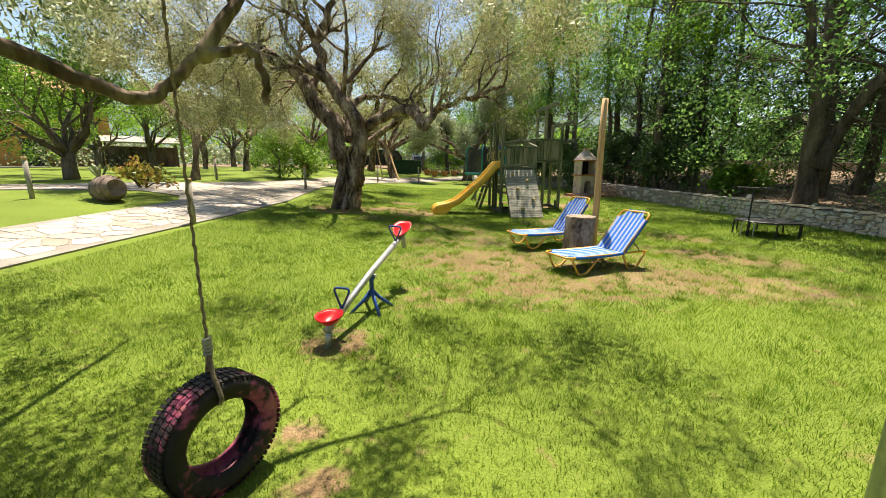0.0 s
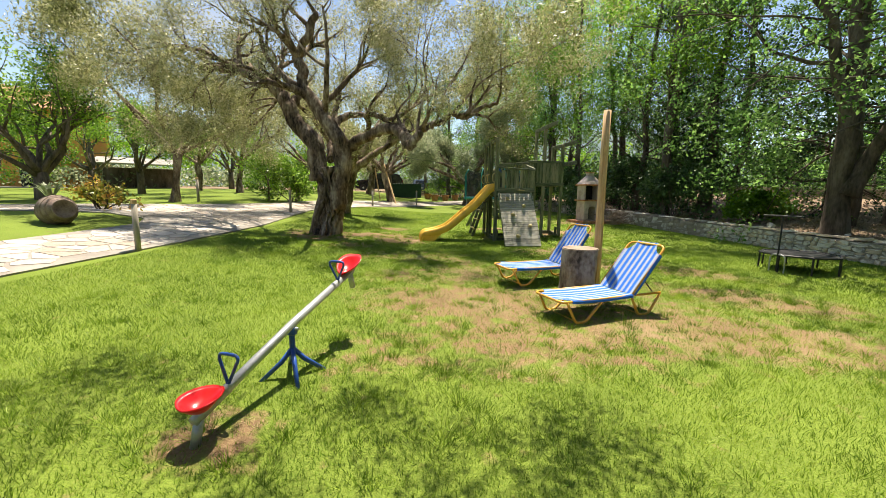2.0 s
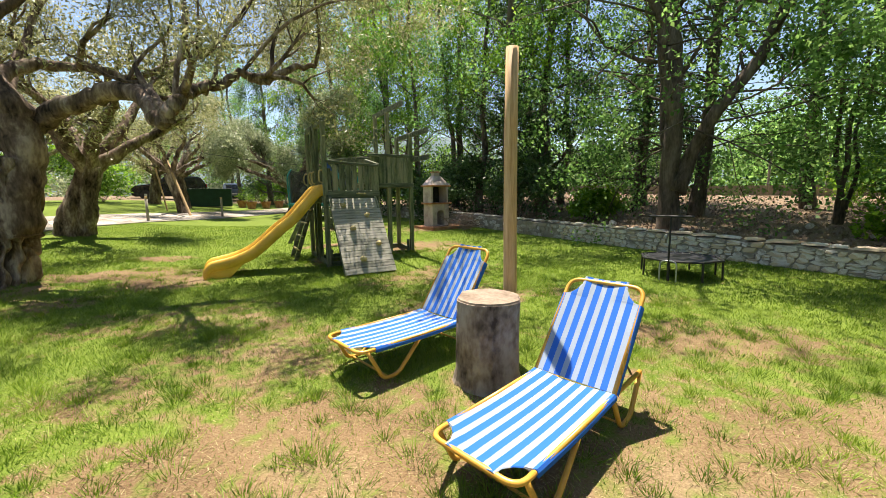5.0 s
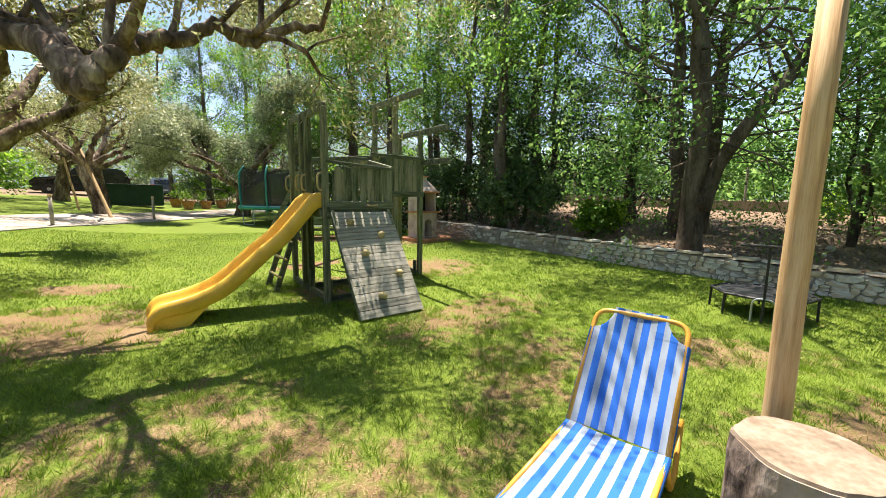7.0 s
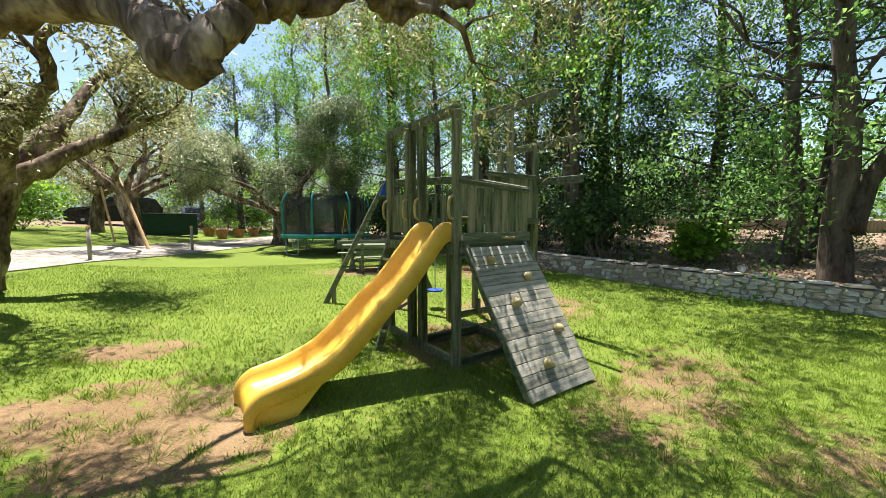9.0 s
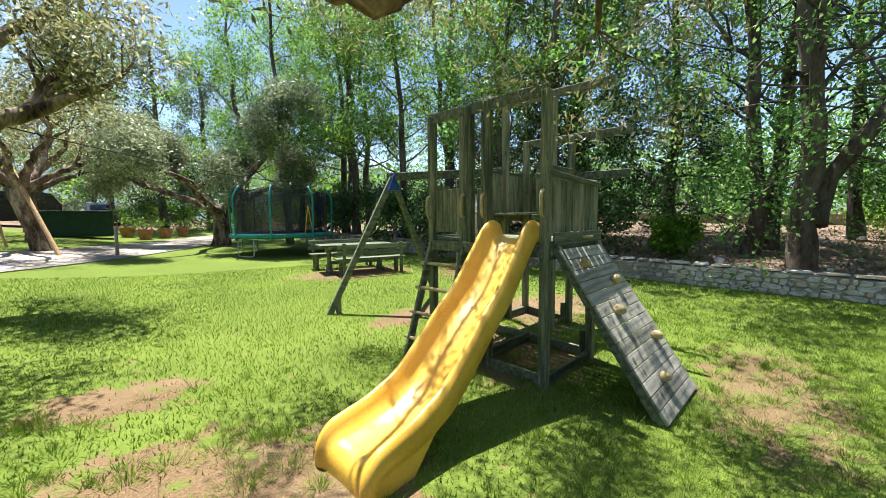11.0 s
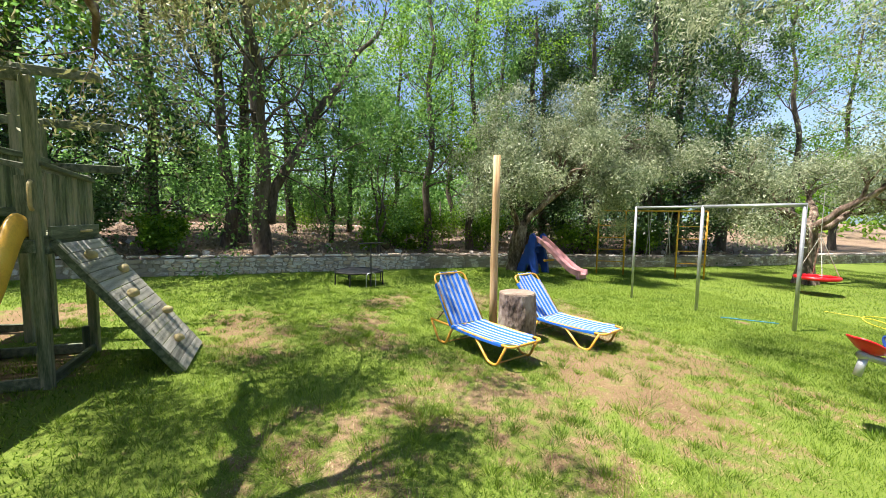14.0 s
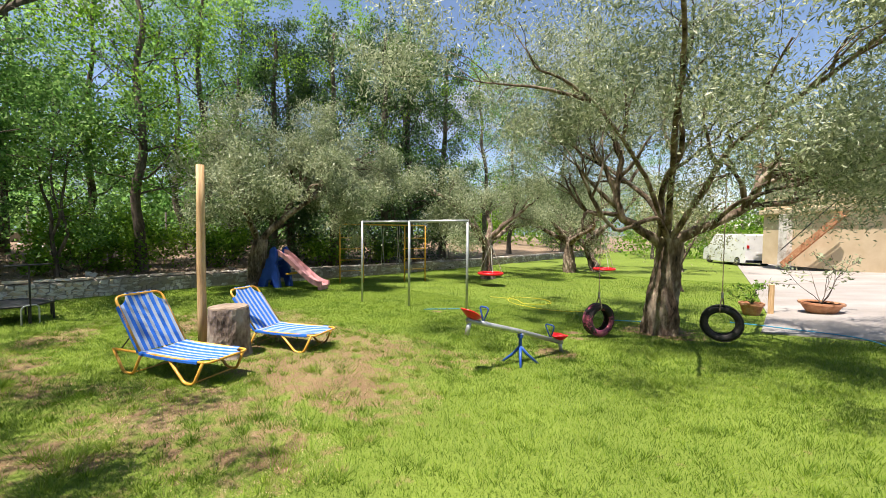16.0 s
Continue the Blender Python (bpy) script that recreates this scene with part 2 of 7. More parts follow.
def striped_cloth():
    m = mk("striped_cloth", [(0.33, 0.41, 0.53), (0.41, 0.49, 0.60)], 6, 200, 0.85, 0.15, trans=0.25, spec=0.15)
    nt = m.node_tree
    ramp = ramp_of(m)
    tc, sep = nt.nodes.new("ShaderNodeTexCoord"), nt.nodes.new("ShaderNodeSeparateXYZ")
    nt.links.new(tc.outputs["Object"], sep.inputs[0])
    mul, fr, gt = (nt.nodes.new("ShaderNodeMath") for _ in range(3))
    mul.operation, fr.operation, gt.operation = "MULTIPLY_ADD", "FRACT", "GREATER_THAN"
    mul.inputs[1].default_value, mul.inputs[2].default_value, gt.inputs[1].default_value = 11.6, 20.25, 0.46
    nt.links.new(sep.outputs["Y"], mul.inputs[0])
    nt.links.new(mul.outputs[0], fr.inputs[0])
    nt.links.new(fr.outputs[0], gt.inputs[0])
    mix = nt.nodes.new("ShaderNodeMix")
    mix.data_type = "RGBA"
    nt.links.new(gt.outputs[0], mix.inputs["Factor"])
    nt.links.new(ramp.outputs["Color"], mix.inputs["A"])
    mix.inputs["B"].default_value = (0.03, 0.17, 0.66, 1)
    for l in list(ramp.outputs["Color"].links):
        if l.to_node != mix:
            nt.links.new(mix.outputs["Result"], l.to_socket)
    return m


CLOTH = striped_cloth()


def ground_material():
    """Lawn, bare reddish soil and dry leaf litter, blended by the sheet's own wear attributes and broken up by noise."""
    m = bpy.data.materials.new("lawn_and_soil")
    m.use_nodes = True
    nt = m.node_tree
    b = nt.nodes["Principled BSDF"]
    b.inputs["Roughness"].default_value = 0.95
    b.inputs["Specular IOR Level"].default_value = 0.15
    tc = nt.nodes.new("ShaderNodeTexCoord")

    def nz(scale, detail=5):
        n = nt.nodes.new("ShaderNodeTexNoise")
        n.inputs["Scale"].default_value, n.inputs["Detail"].default_value = scale, detail
        nt.links.new(tc.outputs["Object"], n.inputs["Vector"])
        return n.outputs["Fac"]

    def rp(fac, *stops):
        r = nt.nodes.new("ShaderNodeValToRGB")
        while len(r.color_ramp.elements) < len(stops):
            r.color_ramp.elements.new(0.5)
        for e, (p, c) in zip(r.color_ramp.elements, stops):
            e.position, e.color = p, (*c, 1)
        nt.links.new(fac, r.inputs["Fac"])
        return r.outputs["Color"]

    def mixc(fac, a, c):
        x = nt.nodes.new("ShaderNodeMix")
        x.data_type = "RGBA"
        nt.links.new(fac, x.inputs["Factor"])
        nt.links.new(a, x.inputs["A"])
        nt.links.new(c, x.inputs["B"])
        return x.outputs["Result"]

    def mask(attr, n, gain):
        a = nt.nodes.new("ShaderNodeAttribute")
        a.attribute_name = attr
        k = nt.nodes.new("ShaderNodeMath")
        k.operation = "MULTIPLY_ADD"
        nt.links.new(n, k.inputs[0])
        k.inputs[1].default_value = gain
        k2 = nt.nodes.new("ShaderNodeMath")
        k2.operation = "ADD"
        nt.links.new(a.outputs["Fac"], k2.inputs[0])
        k2.inputs[1].default_value = -0.5 - gain / 2
        nt.links.new(k2.outputs[0], k.inputs[2])
        s = nt.nodes.new("ShaderNodeMapRange")
        s.inputs["From Min"].default_value, s.inputs["From Max"].default_value = -0.14, 0.14
        nt.links.new(k.outputs[0], s.inputs["Value"])
        return s.outputs["Result"]

    grass = mixc(nz(55, 6), rp(nz(0.7), (0.3, (0.066, 0.125, 0.015)), (0.7, (0.14, 0.222, 0.03))), rp(nz(130), (0.3, (0.075, 0.10, 0.018)), (0.7, (0.23, 0.28, 0.055))))
    soil = mixc(nz(40, 6), rp(nz(1.2), (0.3, (0.125, 0.075, 0.042)), (0.55, (0.195, 0.128, 0.07)), (0.75, (0.29, 0.22, 0.13))), rp(nz(90), (0.35, (0.13, 0.08, 0.04)), (0.7, (0.32, 0.235, 0.135))))
    litter = mixc(nz(20, 8), rp(nz(0.6), (0.3, (0.13, 0.085, 0.055)), (0.7, (0.29, 0.21, 0.145))), rp(nz(60, 8), (0.35, (0.09, 0.06, 0.04)), (0.7, (0.40, 0.31, 0.22))))
    base = mixc(mask("bare", nz(5.0, 9), 1.7), grass, soil)
    base = mixc(mask("litter", nz(1.5, 6), 0.5), base, litter)
    nt.links.new(base, b.inputs["Base Color"])
    bp = nt.nodes.new("ShaderNodeBump")
    bp.inputs["Strength"].default_value, bp.inputs["Distance"].default_value = 0.7, 0.03
    nt.links.new(nz(45, 8), bp.inputs["Height"])
    nt.links.new(bp.outputs["Normal"], b.inputs["Normal"])
    return m


LAWN = ground_material()


# ---- mesh helpers ----
def thing(name, label, category, m=None, group=""):
    ob = tagged(new(name), label, category, group)
    ob.matrix_world = m if m is not None else Matrix.Identity(4)
    return ob


def finish(name, bm, material, smooth=False):
    me = bpy.data.meshes.new(name)
    bmesh.ops.recalc_face_normals(bm, faces=bm.faces)
    bm.to_mesh(me)
    bm.free()
    me.materials.append(material)
    if smooth:
        me.polygons.foreach_set("use_smooth", [True] * len(me.polygons))
    return me


def part(name, bm, material, parent, label="", smooth=False, m=None):
    ob = new(name, bm if isinstance(bm, bpy.types.Mesh) else finish(name, bm, material, smooth))
    ob.parent = parent
    if m is not None:
        ob.matrix_local = m
    return tagged(ob, label)


def box(sx, sy, sz, c=(0, 0, 0), bevel=0.006, bm=None, m=None):
    bm = bm or bmesh.new()
    made = bmesh.ops.create_cube(bm, size=1.0)["verts"]
    bmesh.ops.scale(bm, vec=(sx, sy, sz), verts=made)
    if bevel:
        edges = list({e for v in made for e in v.link_edges})
        made = list({v for f in bmesh.ops.bevel(bm, geom=edges, offset=bevel, segments=1, affect="EDGES")["faces"] for v in f.verts} | {v for v in made if v.is_valid})
    bmesh.ops.translate(bm, vec=c, verts=made)
    if m is not None:
        bmesh.ops.transform(bm, matrix=m, verts=made)
    return bm


def ring_frames(pts):
    pts = [Vector(p) for p in pts]
    ref, frames = None, []
    for i, p in enumerate(pts):
        t = (pts[min(i + 1, len(pts) - 1)] - pts[max(i - 1, 0)]).normalized()
        if ref is None:
            ref = t.orthogonal().normalized()
        ref = (ref - t * ref.dot(t))
        ref = ref.normalized() if ref.length > 1e-5 else t.orthogonal().normalized()
        frames.append((p, ref.copy(), t.cross(ref)))
    return frames


def tube(pts, r, sides=8, bm=None, closed=False, rough=0.0, flare=None):
    """A tube along points; r is one radius or one for each point; rough makes the surface knotted."""
    bm = bm or bmesh.new()
    pts = [Vector(p) for p in pts]
    rs = r if isinstance(r, (list, tuple)) else [r] * len(pts)
    rings = []
    for i, (p, a, b) in enumerate(ring_frames(pts)):
        ring = []
        for k in range(sides):
            ang = 2 * math.pi * k / sides
            q = a * math.cos(ang) + b * math.sin(ang)
            rad = rs[i]
            if rough:
                rad *= 1 + rough * noise.noise((p + q * rs[i]) * 2.6) + rough * 0.6 * noise.noise((p + q * rs[i]) * 7.0)
            ring.append(bm.verts.new(p + q * rad))
        rings.append(ring)
    n = len(rings)
    for i in range(n if closed else n - 1):
        r0, r1 = rings[i], rings[(i + 1) % n]
        for k in range(sides):
            bm.faces.new((r0[k], r0[(k + 1) % sides], r1[(k + 1) % sides], r1[k]))
    if not closed:
        bm.faces.new(rings[0][::-1])
        bm.faces.new(rings[-1])
    return bm


def smooth_path(pts, n=6):
    """A rounded curve through points."""
    pts = [Vector(p) for p in pts]
    out = []
    for i in range(len(pts) - 1):
        p0, p1, p2, p3 = pts[max(i - 1, 0)], pts[i], pts[i + 1], pts[min(i + 2, len(pts) - 1)]
        for k in range(n):
            t = k / n
            out.append(0.5 * ((2 * p1) + (p2 - p0) * t + (2 * p0 - 5 * p1 + 4 * p2 - p3) * t * t + (3 * p1 - p0 - 3 * p2 + p3) * t ** 3))
    out.append(pts[-1])
    return out


def rounded(pts, rad=0.05, n=4):
    """Corners of a bent tube rounded off."""
    pts = [Vector(p) for p in pts]
    out = [pts[0]]
    for a, b, c in zip(pts, pts[1:], pts[2:]):
        k = min(rad, (a - b).length * 0.45, (c - b).length * 0.45)
        p, q = b + (a - b).normalized() * k, b + (c - b).normalized() * k
        for i in range(n + 1):
            t = i / n
            out.append(p * (1 - t) ** 2 + b * 2 * t * (1 - t) + q * t * t)
    out.append(pts[-1])
    return out


def lathe(profile, sides=20, bm=None, m=None):
    bm = bm or bmesh.new()
    rings = []
    for r, z in profile:
        rings.append([bm.verts.new((r * math.cos(2 * math.pi * k / sides), r * math.sin(2 * math.pi * k / sides), z)) for k in range(sides)])
    for r0, r1 in zip(rings, rings[1:]):
        for k in range(sides):
            bm.faces.new((r0[k], r0[(k + 1) % sides], r1[(k + 1) % sides], r1[k]))
    bm.faces.new(rings[0][::-1])
    bm.faces.new(rings[-1])
    if m is not None:
        bmesh.ops.transform(bm, matrix=m, verts=[v for r in rings for v in r])
    return bm


def beam(a, b, w, h, bevel=0.006, bm=None):
    """A squared timber from a to b."""
    a, b = Vector(a), Vector(b)
    d = b - a
    up = Vector((0, 0, 1)) if abs(d.normalized().z) < 0.95 else Vector((0, 1, 0))
    x = d.normalized()
    y = up.cross(x).normalized()
    z = x.cross(y)
    m = Matrix((x, y, z)).transposed().to_4x4()
    m.translation = (a + b) / 2
    return box(d.length, w, h, (0, 0, 0), bevel, bm, m)


# ---- terrain ----
def soft(v, k=1.0):
    return k * np.logaddexp(0.0, np.asarray(v, float) / k)


WALL_Y = [-60, -23, -10, -2.5, 3.2, 6.7, 9.3, 11.3, 14, 16.9, 18.5, 24, 32, 60]
WALL_X = [13.0, 11.8, 11.4, 11.6, 11.0, 10.0, 9.2, 8.5, 7.7, 7.0, 6.5, 4.8, 3.2, 3.0]


def wall_x(y):
    return np.interp(y, WALL_Y, WALL_X)


def lie(x, y):
    """Height of the lawn, and of the bank behind the stone wall."""
    x, y = np.asarray(x, float), np.asarray(y, float)
    z = -0.42 + 0.03 * (soft(y + 3.5, 1.5) - soft(y - 45, 3)) + 0.11 * (soft(-x - 3.0) - soft(-x - 11))
    d = x - wall_x(y) - 0.2
    north = np.clip((31 - y) / 3, 0, 1)
    return z + north * (np.clip(d / 0.25, 0, 1) * 0.36 + 0.035 * np.clip(d, 0, 3) + 0.085 * np.clip(d - 3, 0, 12))


def gz(x, y):
    return float(lie(x, y))


def pt(x, y, dz=0.0):
    return Vector((x, y, gz(x, y) + dz))


# worn patches of the lawn: centre, half axes, turn, strength
PATCHES = [(1.9, 3.9, 2.4, 1.2, 20, 0.64), (0.6, 4.7, 1.7, 0.85, 5, 0.74), (0.2, 3.2, 1.5, 0.7, 30, 0.46), (3.9, 3.7, 1.7, 0.8, -10, 0.68), (-2.4, 12.5, 0.7, 0.35, 0, 0.8), (3.5, 7.45, 0.5, 0.35, 0, 0.8), (0.3, 7.3, 0.5, 0.3, 20, 0.7), (-1.5, 10.4, 0.9, 0.8, 0, 0.95),
           (-2.6, 10.9, 1.2, 0.5, 20, 0.8), (-2.7, 8.9, 0.8, 0.4, 30, 0.62), (2.6, 7.6, 1.4, 0.6, 30, 0.54), (1.6, 11.4, 0.9, 0.8, 10, 0.9), (3.6, 12.6, 1.4, 1.0, 0, 0.8),
           (2.2, 18.0, 1.6, 0.8, 0, 0.9), (1.3, 13.6, 0.8, 0.3, 20, 0.95), (-3.9, 10.0, 1.0, 0.9, 0, 0.85), (4.8, 5.3, 1.5, 0.6, -25, 0.72), (3.0, 9.3, 1.5, 0.6, 20, 0.66), (5.0, 7.0, 1.2, 0.5, -35, 0.62),
           (-0.95, 0.1, 0.22, 0.16, 0, 0.7), (-0.72, -0.22, 0.2, 0.12, 60, 0.85), (-1.1, 1.4, 0.4, 0.3, 0, 0.75), (2.73, 0.16, 0.16, 0.1, 0, 0.85), (-2.0, -1.6, 0.8, 0.7, 0, 0.7), (0.2, 6.3, 1.8, 0.8, 15, 0.56), (-0.8, 7.9, 1.4, 0.7, 10, 0.54), (5.5, 17.0, 2.0, 1.0, 30, 0.7)]


def bareness(x, y):
    x, y = np.asarray(x, float), np.asarray(y, float)
    out = np.full(x.shape, 0.12)
    for cx, cy, a, b, turn, s in PATCHES:
        t = radians(turn)
        u, v = (x - cx) * math.cos(t) + (y - cy) * math.sin(t), -(x - cx) * math.sin(t) + (y - cy) * math.cos(t)
        out = np.maximum(out, s * np.clip(1.55 - np.sqrt((u / a) ** 2 + (v / b) ** 2), 0, 1))
    return out


def spread(lo, hi, step, far):
    mid = list(np.arange(lo, hi + step / 2, step))
    out, d = [], step
    v = mid[-1]
    while v < far:
        d *= 1.25
        v += d
        out.append(v)
    left, d, v = [], step, mid[0]
    while v > -far:
        d *= 1.25
        v -= d
        left.append(v)
    return np.array(left[::-1] + mid + out)


def build_ground():
    xs, ys = spread(-13, 14, 0.19, 1500), spread(-12, 30, 0.21, 1500)
    gx, gy = np.meshgrid(xs, ys)
    z = lie(gx, gy)
    co = np.stack([gx, gy, z], -1).reshape(-1, 3)
    nx, ny = len(xs), len(ys)
    idx = np.arange(nx * ny).reshape(ny, nx)
    quads = np.stack([idx[:-1, :-1], idx[:-1, 1:], idx[1:, 1:], idx[1:, :-1]], -1).reshape(-1, 4)
    me = mesh_from(co, quads, "ground")
    bare = me.attributes.new("bare", "FLOAT", "POINT")
    bare.data.foreach_set("value", bareness(co[:, 0], co[:, 1]))
    d = co[:, 0] - wall_x(co[:, 1])
    car_park = np.clip((co[:, 1] - 0.9 * np.maximum(co[:, 0], -14) - 41) / 3, 0, 1)
    litter = np.maximum(np.clip(d / 0.4, 0, 1), car_park * 0.75)
    att = me.attributes.new("litter", "FLOAT", "POINT")
    att.data.foreach_set("value", litter)
    me.materials.append(LAWN)
    me.polygons.foreach_set("use_smooth", np.ones(len(quads), bool))
    return tagged(new("ground", me), "green lawn with bare reddish soil patches and a littered bank", "ground", kind="structure")


def mesh_from(co, quads, name):
    me = bpy.data.meshes.new(name)
    n = quads.shape[1]
    me.vertices.add(len(co))
    me.vertices.foreach_set("co", np.ascontiguousarray(co, np.float32).ravel())
    me.loops.add(quads.size)
    me.loops.foreach_set("vertex_index", np.ascontiguousarray(quads, np.int32).ravel())
    me.polygons.add(len(quads))
    me.polygons.foreach_set("loop_start", np.arange(0, quads.size, n, dtype=np.int32))
    me.update(calc_edges=True)
    me.validate()
    return me


build_ground()


# ---- trees ----
def leaf_mesh(name, centres, rng, length, width, material, droop=0.3, flat=0.0):
    """Many small bent leaves, four corners each, round the given centres."""
    n = len(centres)
    a = rng.normal(size=(n, 3))
    a[:, 2] -= droop
    a /= np.linalg.norm(a, axis=1)[:, None]
    b = np.cross(a, rng.normal(size=(n, 3)) + np.array([0.0, 0.0, flat]))
    b /= np.linalg.norm(b, axis=1)[:, None] + 1e-9
    c = np.cross(a, b)
    L = length * rng.uniform(0.6, 1.3, n)[:, None]
    W = width * rng.uniform(0.7, 1.25, n)[:, None]
    co = np.stack([centres - a * L / 2, centres + b * W / 2 + c * W * 0.18, centres + a * L / 2 - c * L * 0.08, centres - b * W / 2 + c * W * 0.18], 1).reshape(-1, 3)
    me = mesh_from(co, np.arange(4 * n).reshape(-1, 4), name)
    me.materials.append(material)
    return me


def grow(rng, tubes, twigs, p, d, length, r, depth, wander=0.35, rise=0.08, fan=(3, 5), shrink=0.62, spread_angle=0.75):
    """A limb that wanders and forks; the last order of shoots carries the leaves."""
    n = 4 if depth > 0 else 3
    pts, rs = [p.copy()], [r]
    d = d.normalized()
    for i in range(n):
        d = (d + Vector(rng.normal(size=3)) * wander / n * 2 + Vector((0, 0, rise))).normalized()
        p = p + d * length / n
        pts.append(p.copy())
        rs.append(max(0.004, r * (1 - 0.55 * (i + 1) / n)))
    tubes.append((pts, rs))
    if depth == 0:
        twigs.append(pts)
        return
    for k in range(rng.integers(*fan) + (1 if depth > 1 else 0)):
        i = int(rng.integers(2, n + 1)) if k else n
        side = Vector(rng.normal(size=3))
        base = (pts[i] - pts[i - 1]).normalized()
        side = (side - base * side.dot(base)).normalized()
        grow(rng, tubes, twigs, pts[i], base + side * spread_angle * rng.uniform(0.5, 1.3), length * shrink * rng.uniform(0.75, 1.2), rs[i] * 0.72, depth - 1, wander, rise, fan, shrink, spread_angle)


def limb_mesh(tubes, rough=0.0, thick_sides=10):
    bm = bmesh.new()
    for pts, rs in tubes:
        sides = thick_sides if max(rs) > 0.08 else 5 if max(rs) > 0.025 else 3
        tube(pts, rs, sides, bm, rough=rough if max(rs) > 0.06 else 0.0)
    return bm


def leaf_points(rng, twigs, per, spread_r):
    seg = np.array([[q for q in t] for t in twigs])
    which = rng.integers(0, len(seg), per * len(seg))
    k = rng.uniform(0.8, seg.shape[1] - 1.001, len(which))
    i = k.astype(int)
    f = (k - i)[:, None]
    base = seg[which, i] * (1 - f) + seg[which, np.minimum(i + 1, seg.shape[1] - 1)] * f
    return base + rng.normal(size=base.shape) * spread_r


def gnarled_trunk(base, top, r0, r1, rng, sides=40, levels=22, folds=7, deep=0.10):
    """A fluted, twisting old trunk with deep hollows."""
    bm = bmesh.new()
    rings = []
    ph = rng.uniform(0, 6.28, 4)
    for i in range(levels + 1):
        t = i / levels
        c = base.lerp(top, t) + Vector((0.06 * math.sin(3 * t + ph[0]), 0.06 * math.sin(2.4 * t + ph[1]), 0))
        flare = 1 + 0.16 * max(0, 1 - t * 5) ** 2
        r = (r0 + (r1 - r0) * t + 0.04 * math.sin(5 * t + ph[3])) * flare
        ring = []
        for k in range(sides):
            a = 2 * math.pi * k / sides
            tw = a + 0.9 * t + 0.25 * math.sin(4 * t + ph[2])
            f = 1 + 0.08 * math.sin(folds * tw + ph[0]) + 0.05 * math.sin((folds + 4) * tw - 2 * t + ph[1])
            q = Vector((math.cos(a), math.sin(a), 0))
            f += 0.30 * noise.noise(Vector((math.cos(tw) * 1.7, math.sin(tw) * 1.7, t * 2.2 + ph[2]))) + 0.10 * noise.noise(Vector((math.cos(tw) * 6, math.sin(tw) * 6, t * 3 + ph[1])))
            warp = 0.5 * noise.noise(Vector((math.cos(tw) * 1.5, math.sin(tw) * 1.5, t * 5 + ph[1])))
            furrow = 1 - 4.0 * abs(noise.noise(Vector((math.cos(tw + warp) * 2.4, math.sin(tw + warp) * 2.4, t * 1.8 + ph[3] + warp))))
            f -= deep * max(0.0, furrow) ** 1.5 * 1.6
            ring.append(bm.verts.new(c + q * r * max(f, 0.35)))
        rings.append(ring)
    for a, b in zip(rings, rings[1:]):
        for k in range(sides):
            bm.faces.new((a[k], a[(k + 1) % sides], b[(k + 1) % sides], b[k]))
    bm.faces.new(rings[-1])
    bm.faces.new(rings[0][::-1])
    return bm


def olive_tree(x, y, label, trunk_h, r0, r1, lean, limbs, seed, leaves, leaf=OLIVE_LEAF, sub=3, group="olive trees", size=(0.075, 0.018), reach=1.15, clump=0.13, clear=0.9, fine=False):
    """limbs: lists of points, relative to the foot, along which the main branches run, with their radius at the start."""
    rng = np.random.default_rng(seed)
    z = gz(x, y)
    ob = thing("olive_tree", label, "tree", pose(x, y, z), group)
    top = Vector((lean[0], lean[1], trunk_h))
    part("trunk", gnarled_trunk(Vector((0, 0, -0.1)), top, r0, r1, rng, *((120, 60, 9, 0.45) if fine else ())), OLIVE_BARK, ob, smooth=True)
    tubes, twigs = [], []
    for pts, r, *opts in limbs:
        shoots, lift = opts[0] if opts else sub, opts[1] if len(opts) > 1 else 0.06
        path = smooth_path(pts, 6)
        path = [p + Vector(rng.normal(size=3)) * min(0.02, r * 0.12) for p in path]
        rs = [r * (1 - (0.72 if shoots else 0.55) * i / (len(path) - 1)) for i in range(len(path))]
        tubes.append((path, rs))
        if not shoots:
            continue
        n = len(path)
        for k in range(shoots + 1):
            i = n - 1 if k == 0 else int(rng.integers(int(n * 0.40), n - 1))
            base = (path[i] - path[max(i - 1, 0)]).normalized()
            side = Vector(rng.normal(size=3))
            side = (side - base * side.dot(base)).normalized()
            side.z = abs(side.z) * 0.8
            grow(rng, tubes, twigs, path[i], base + side * 0.9, reach * rng.uniform(0.8, 1.2), max(0.02, rs[i] * 0.75), 2, 0.5, lift, (3, 5), 0.68, 0.95)
    low = [i for i, (pts, rs) in enumerate(tubes) if max(rs) < 0.05 and any(p.z < clear for p in pts)]
    tubes = [t for i, t in enumerate(tubes) if i not in set(low)]
    twigs = [t for t in twigs if all(p.z > clear for p in t)]
    tubes = [(p, r) for p, r in tubes if r[0] > (0.0 if fine else 0.011)]
    tubes = [(p, r) if max(r) > 0.02 else (p, [q * 0.55 for q in r]) for p, r in tubes]
    part("branchwork", limb_mesh(tubes, 0.2, 16), OLIVE_BARK, ob, smooth=True)
    per = max(1, leaves // len(twigs))
    part("crown", leaf_mesh("crown", leaf_points(rng, twigs, per, clump), rng, size[0], size[1], leaf, 0.5), leaf, ob)
    return ob


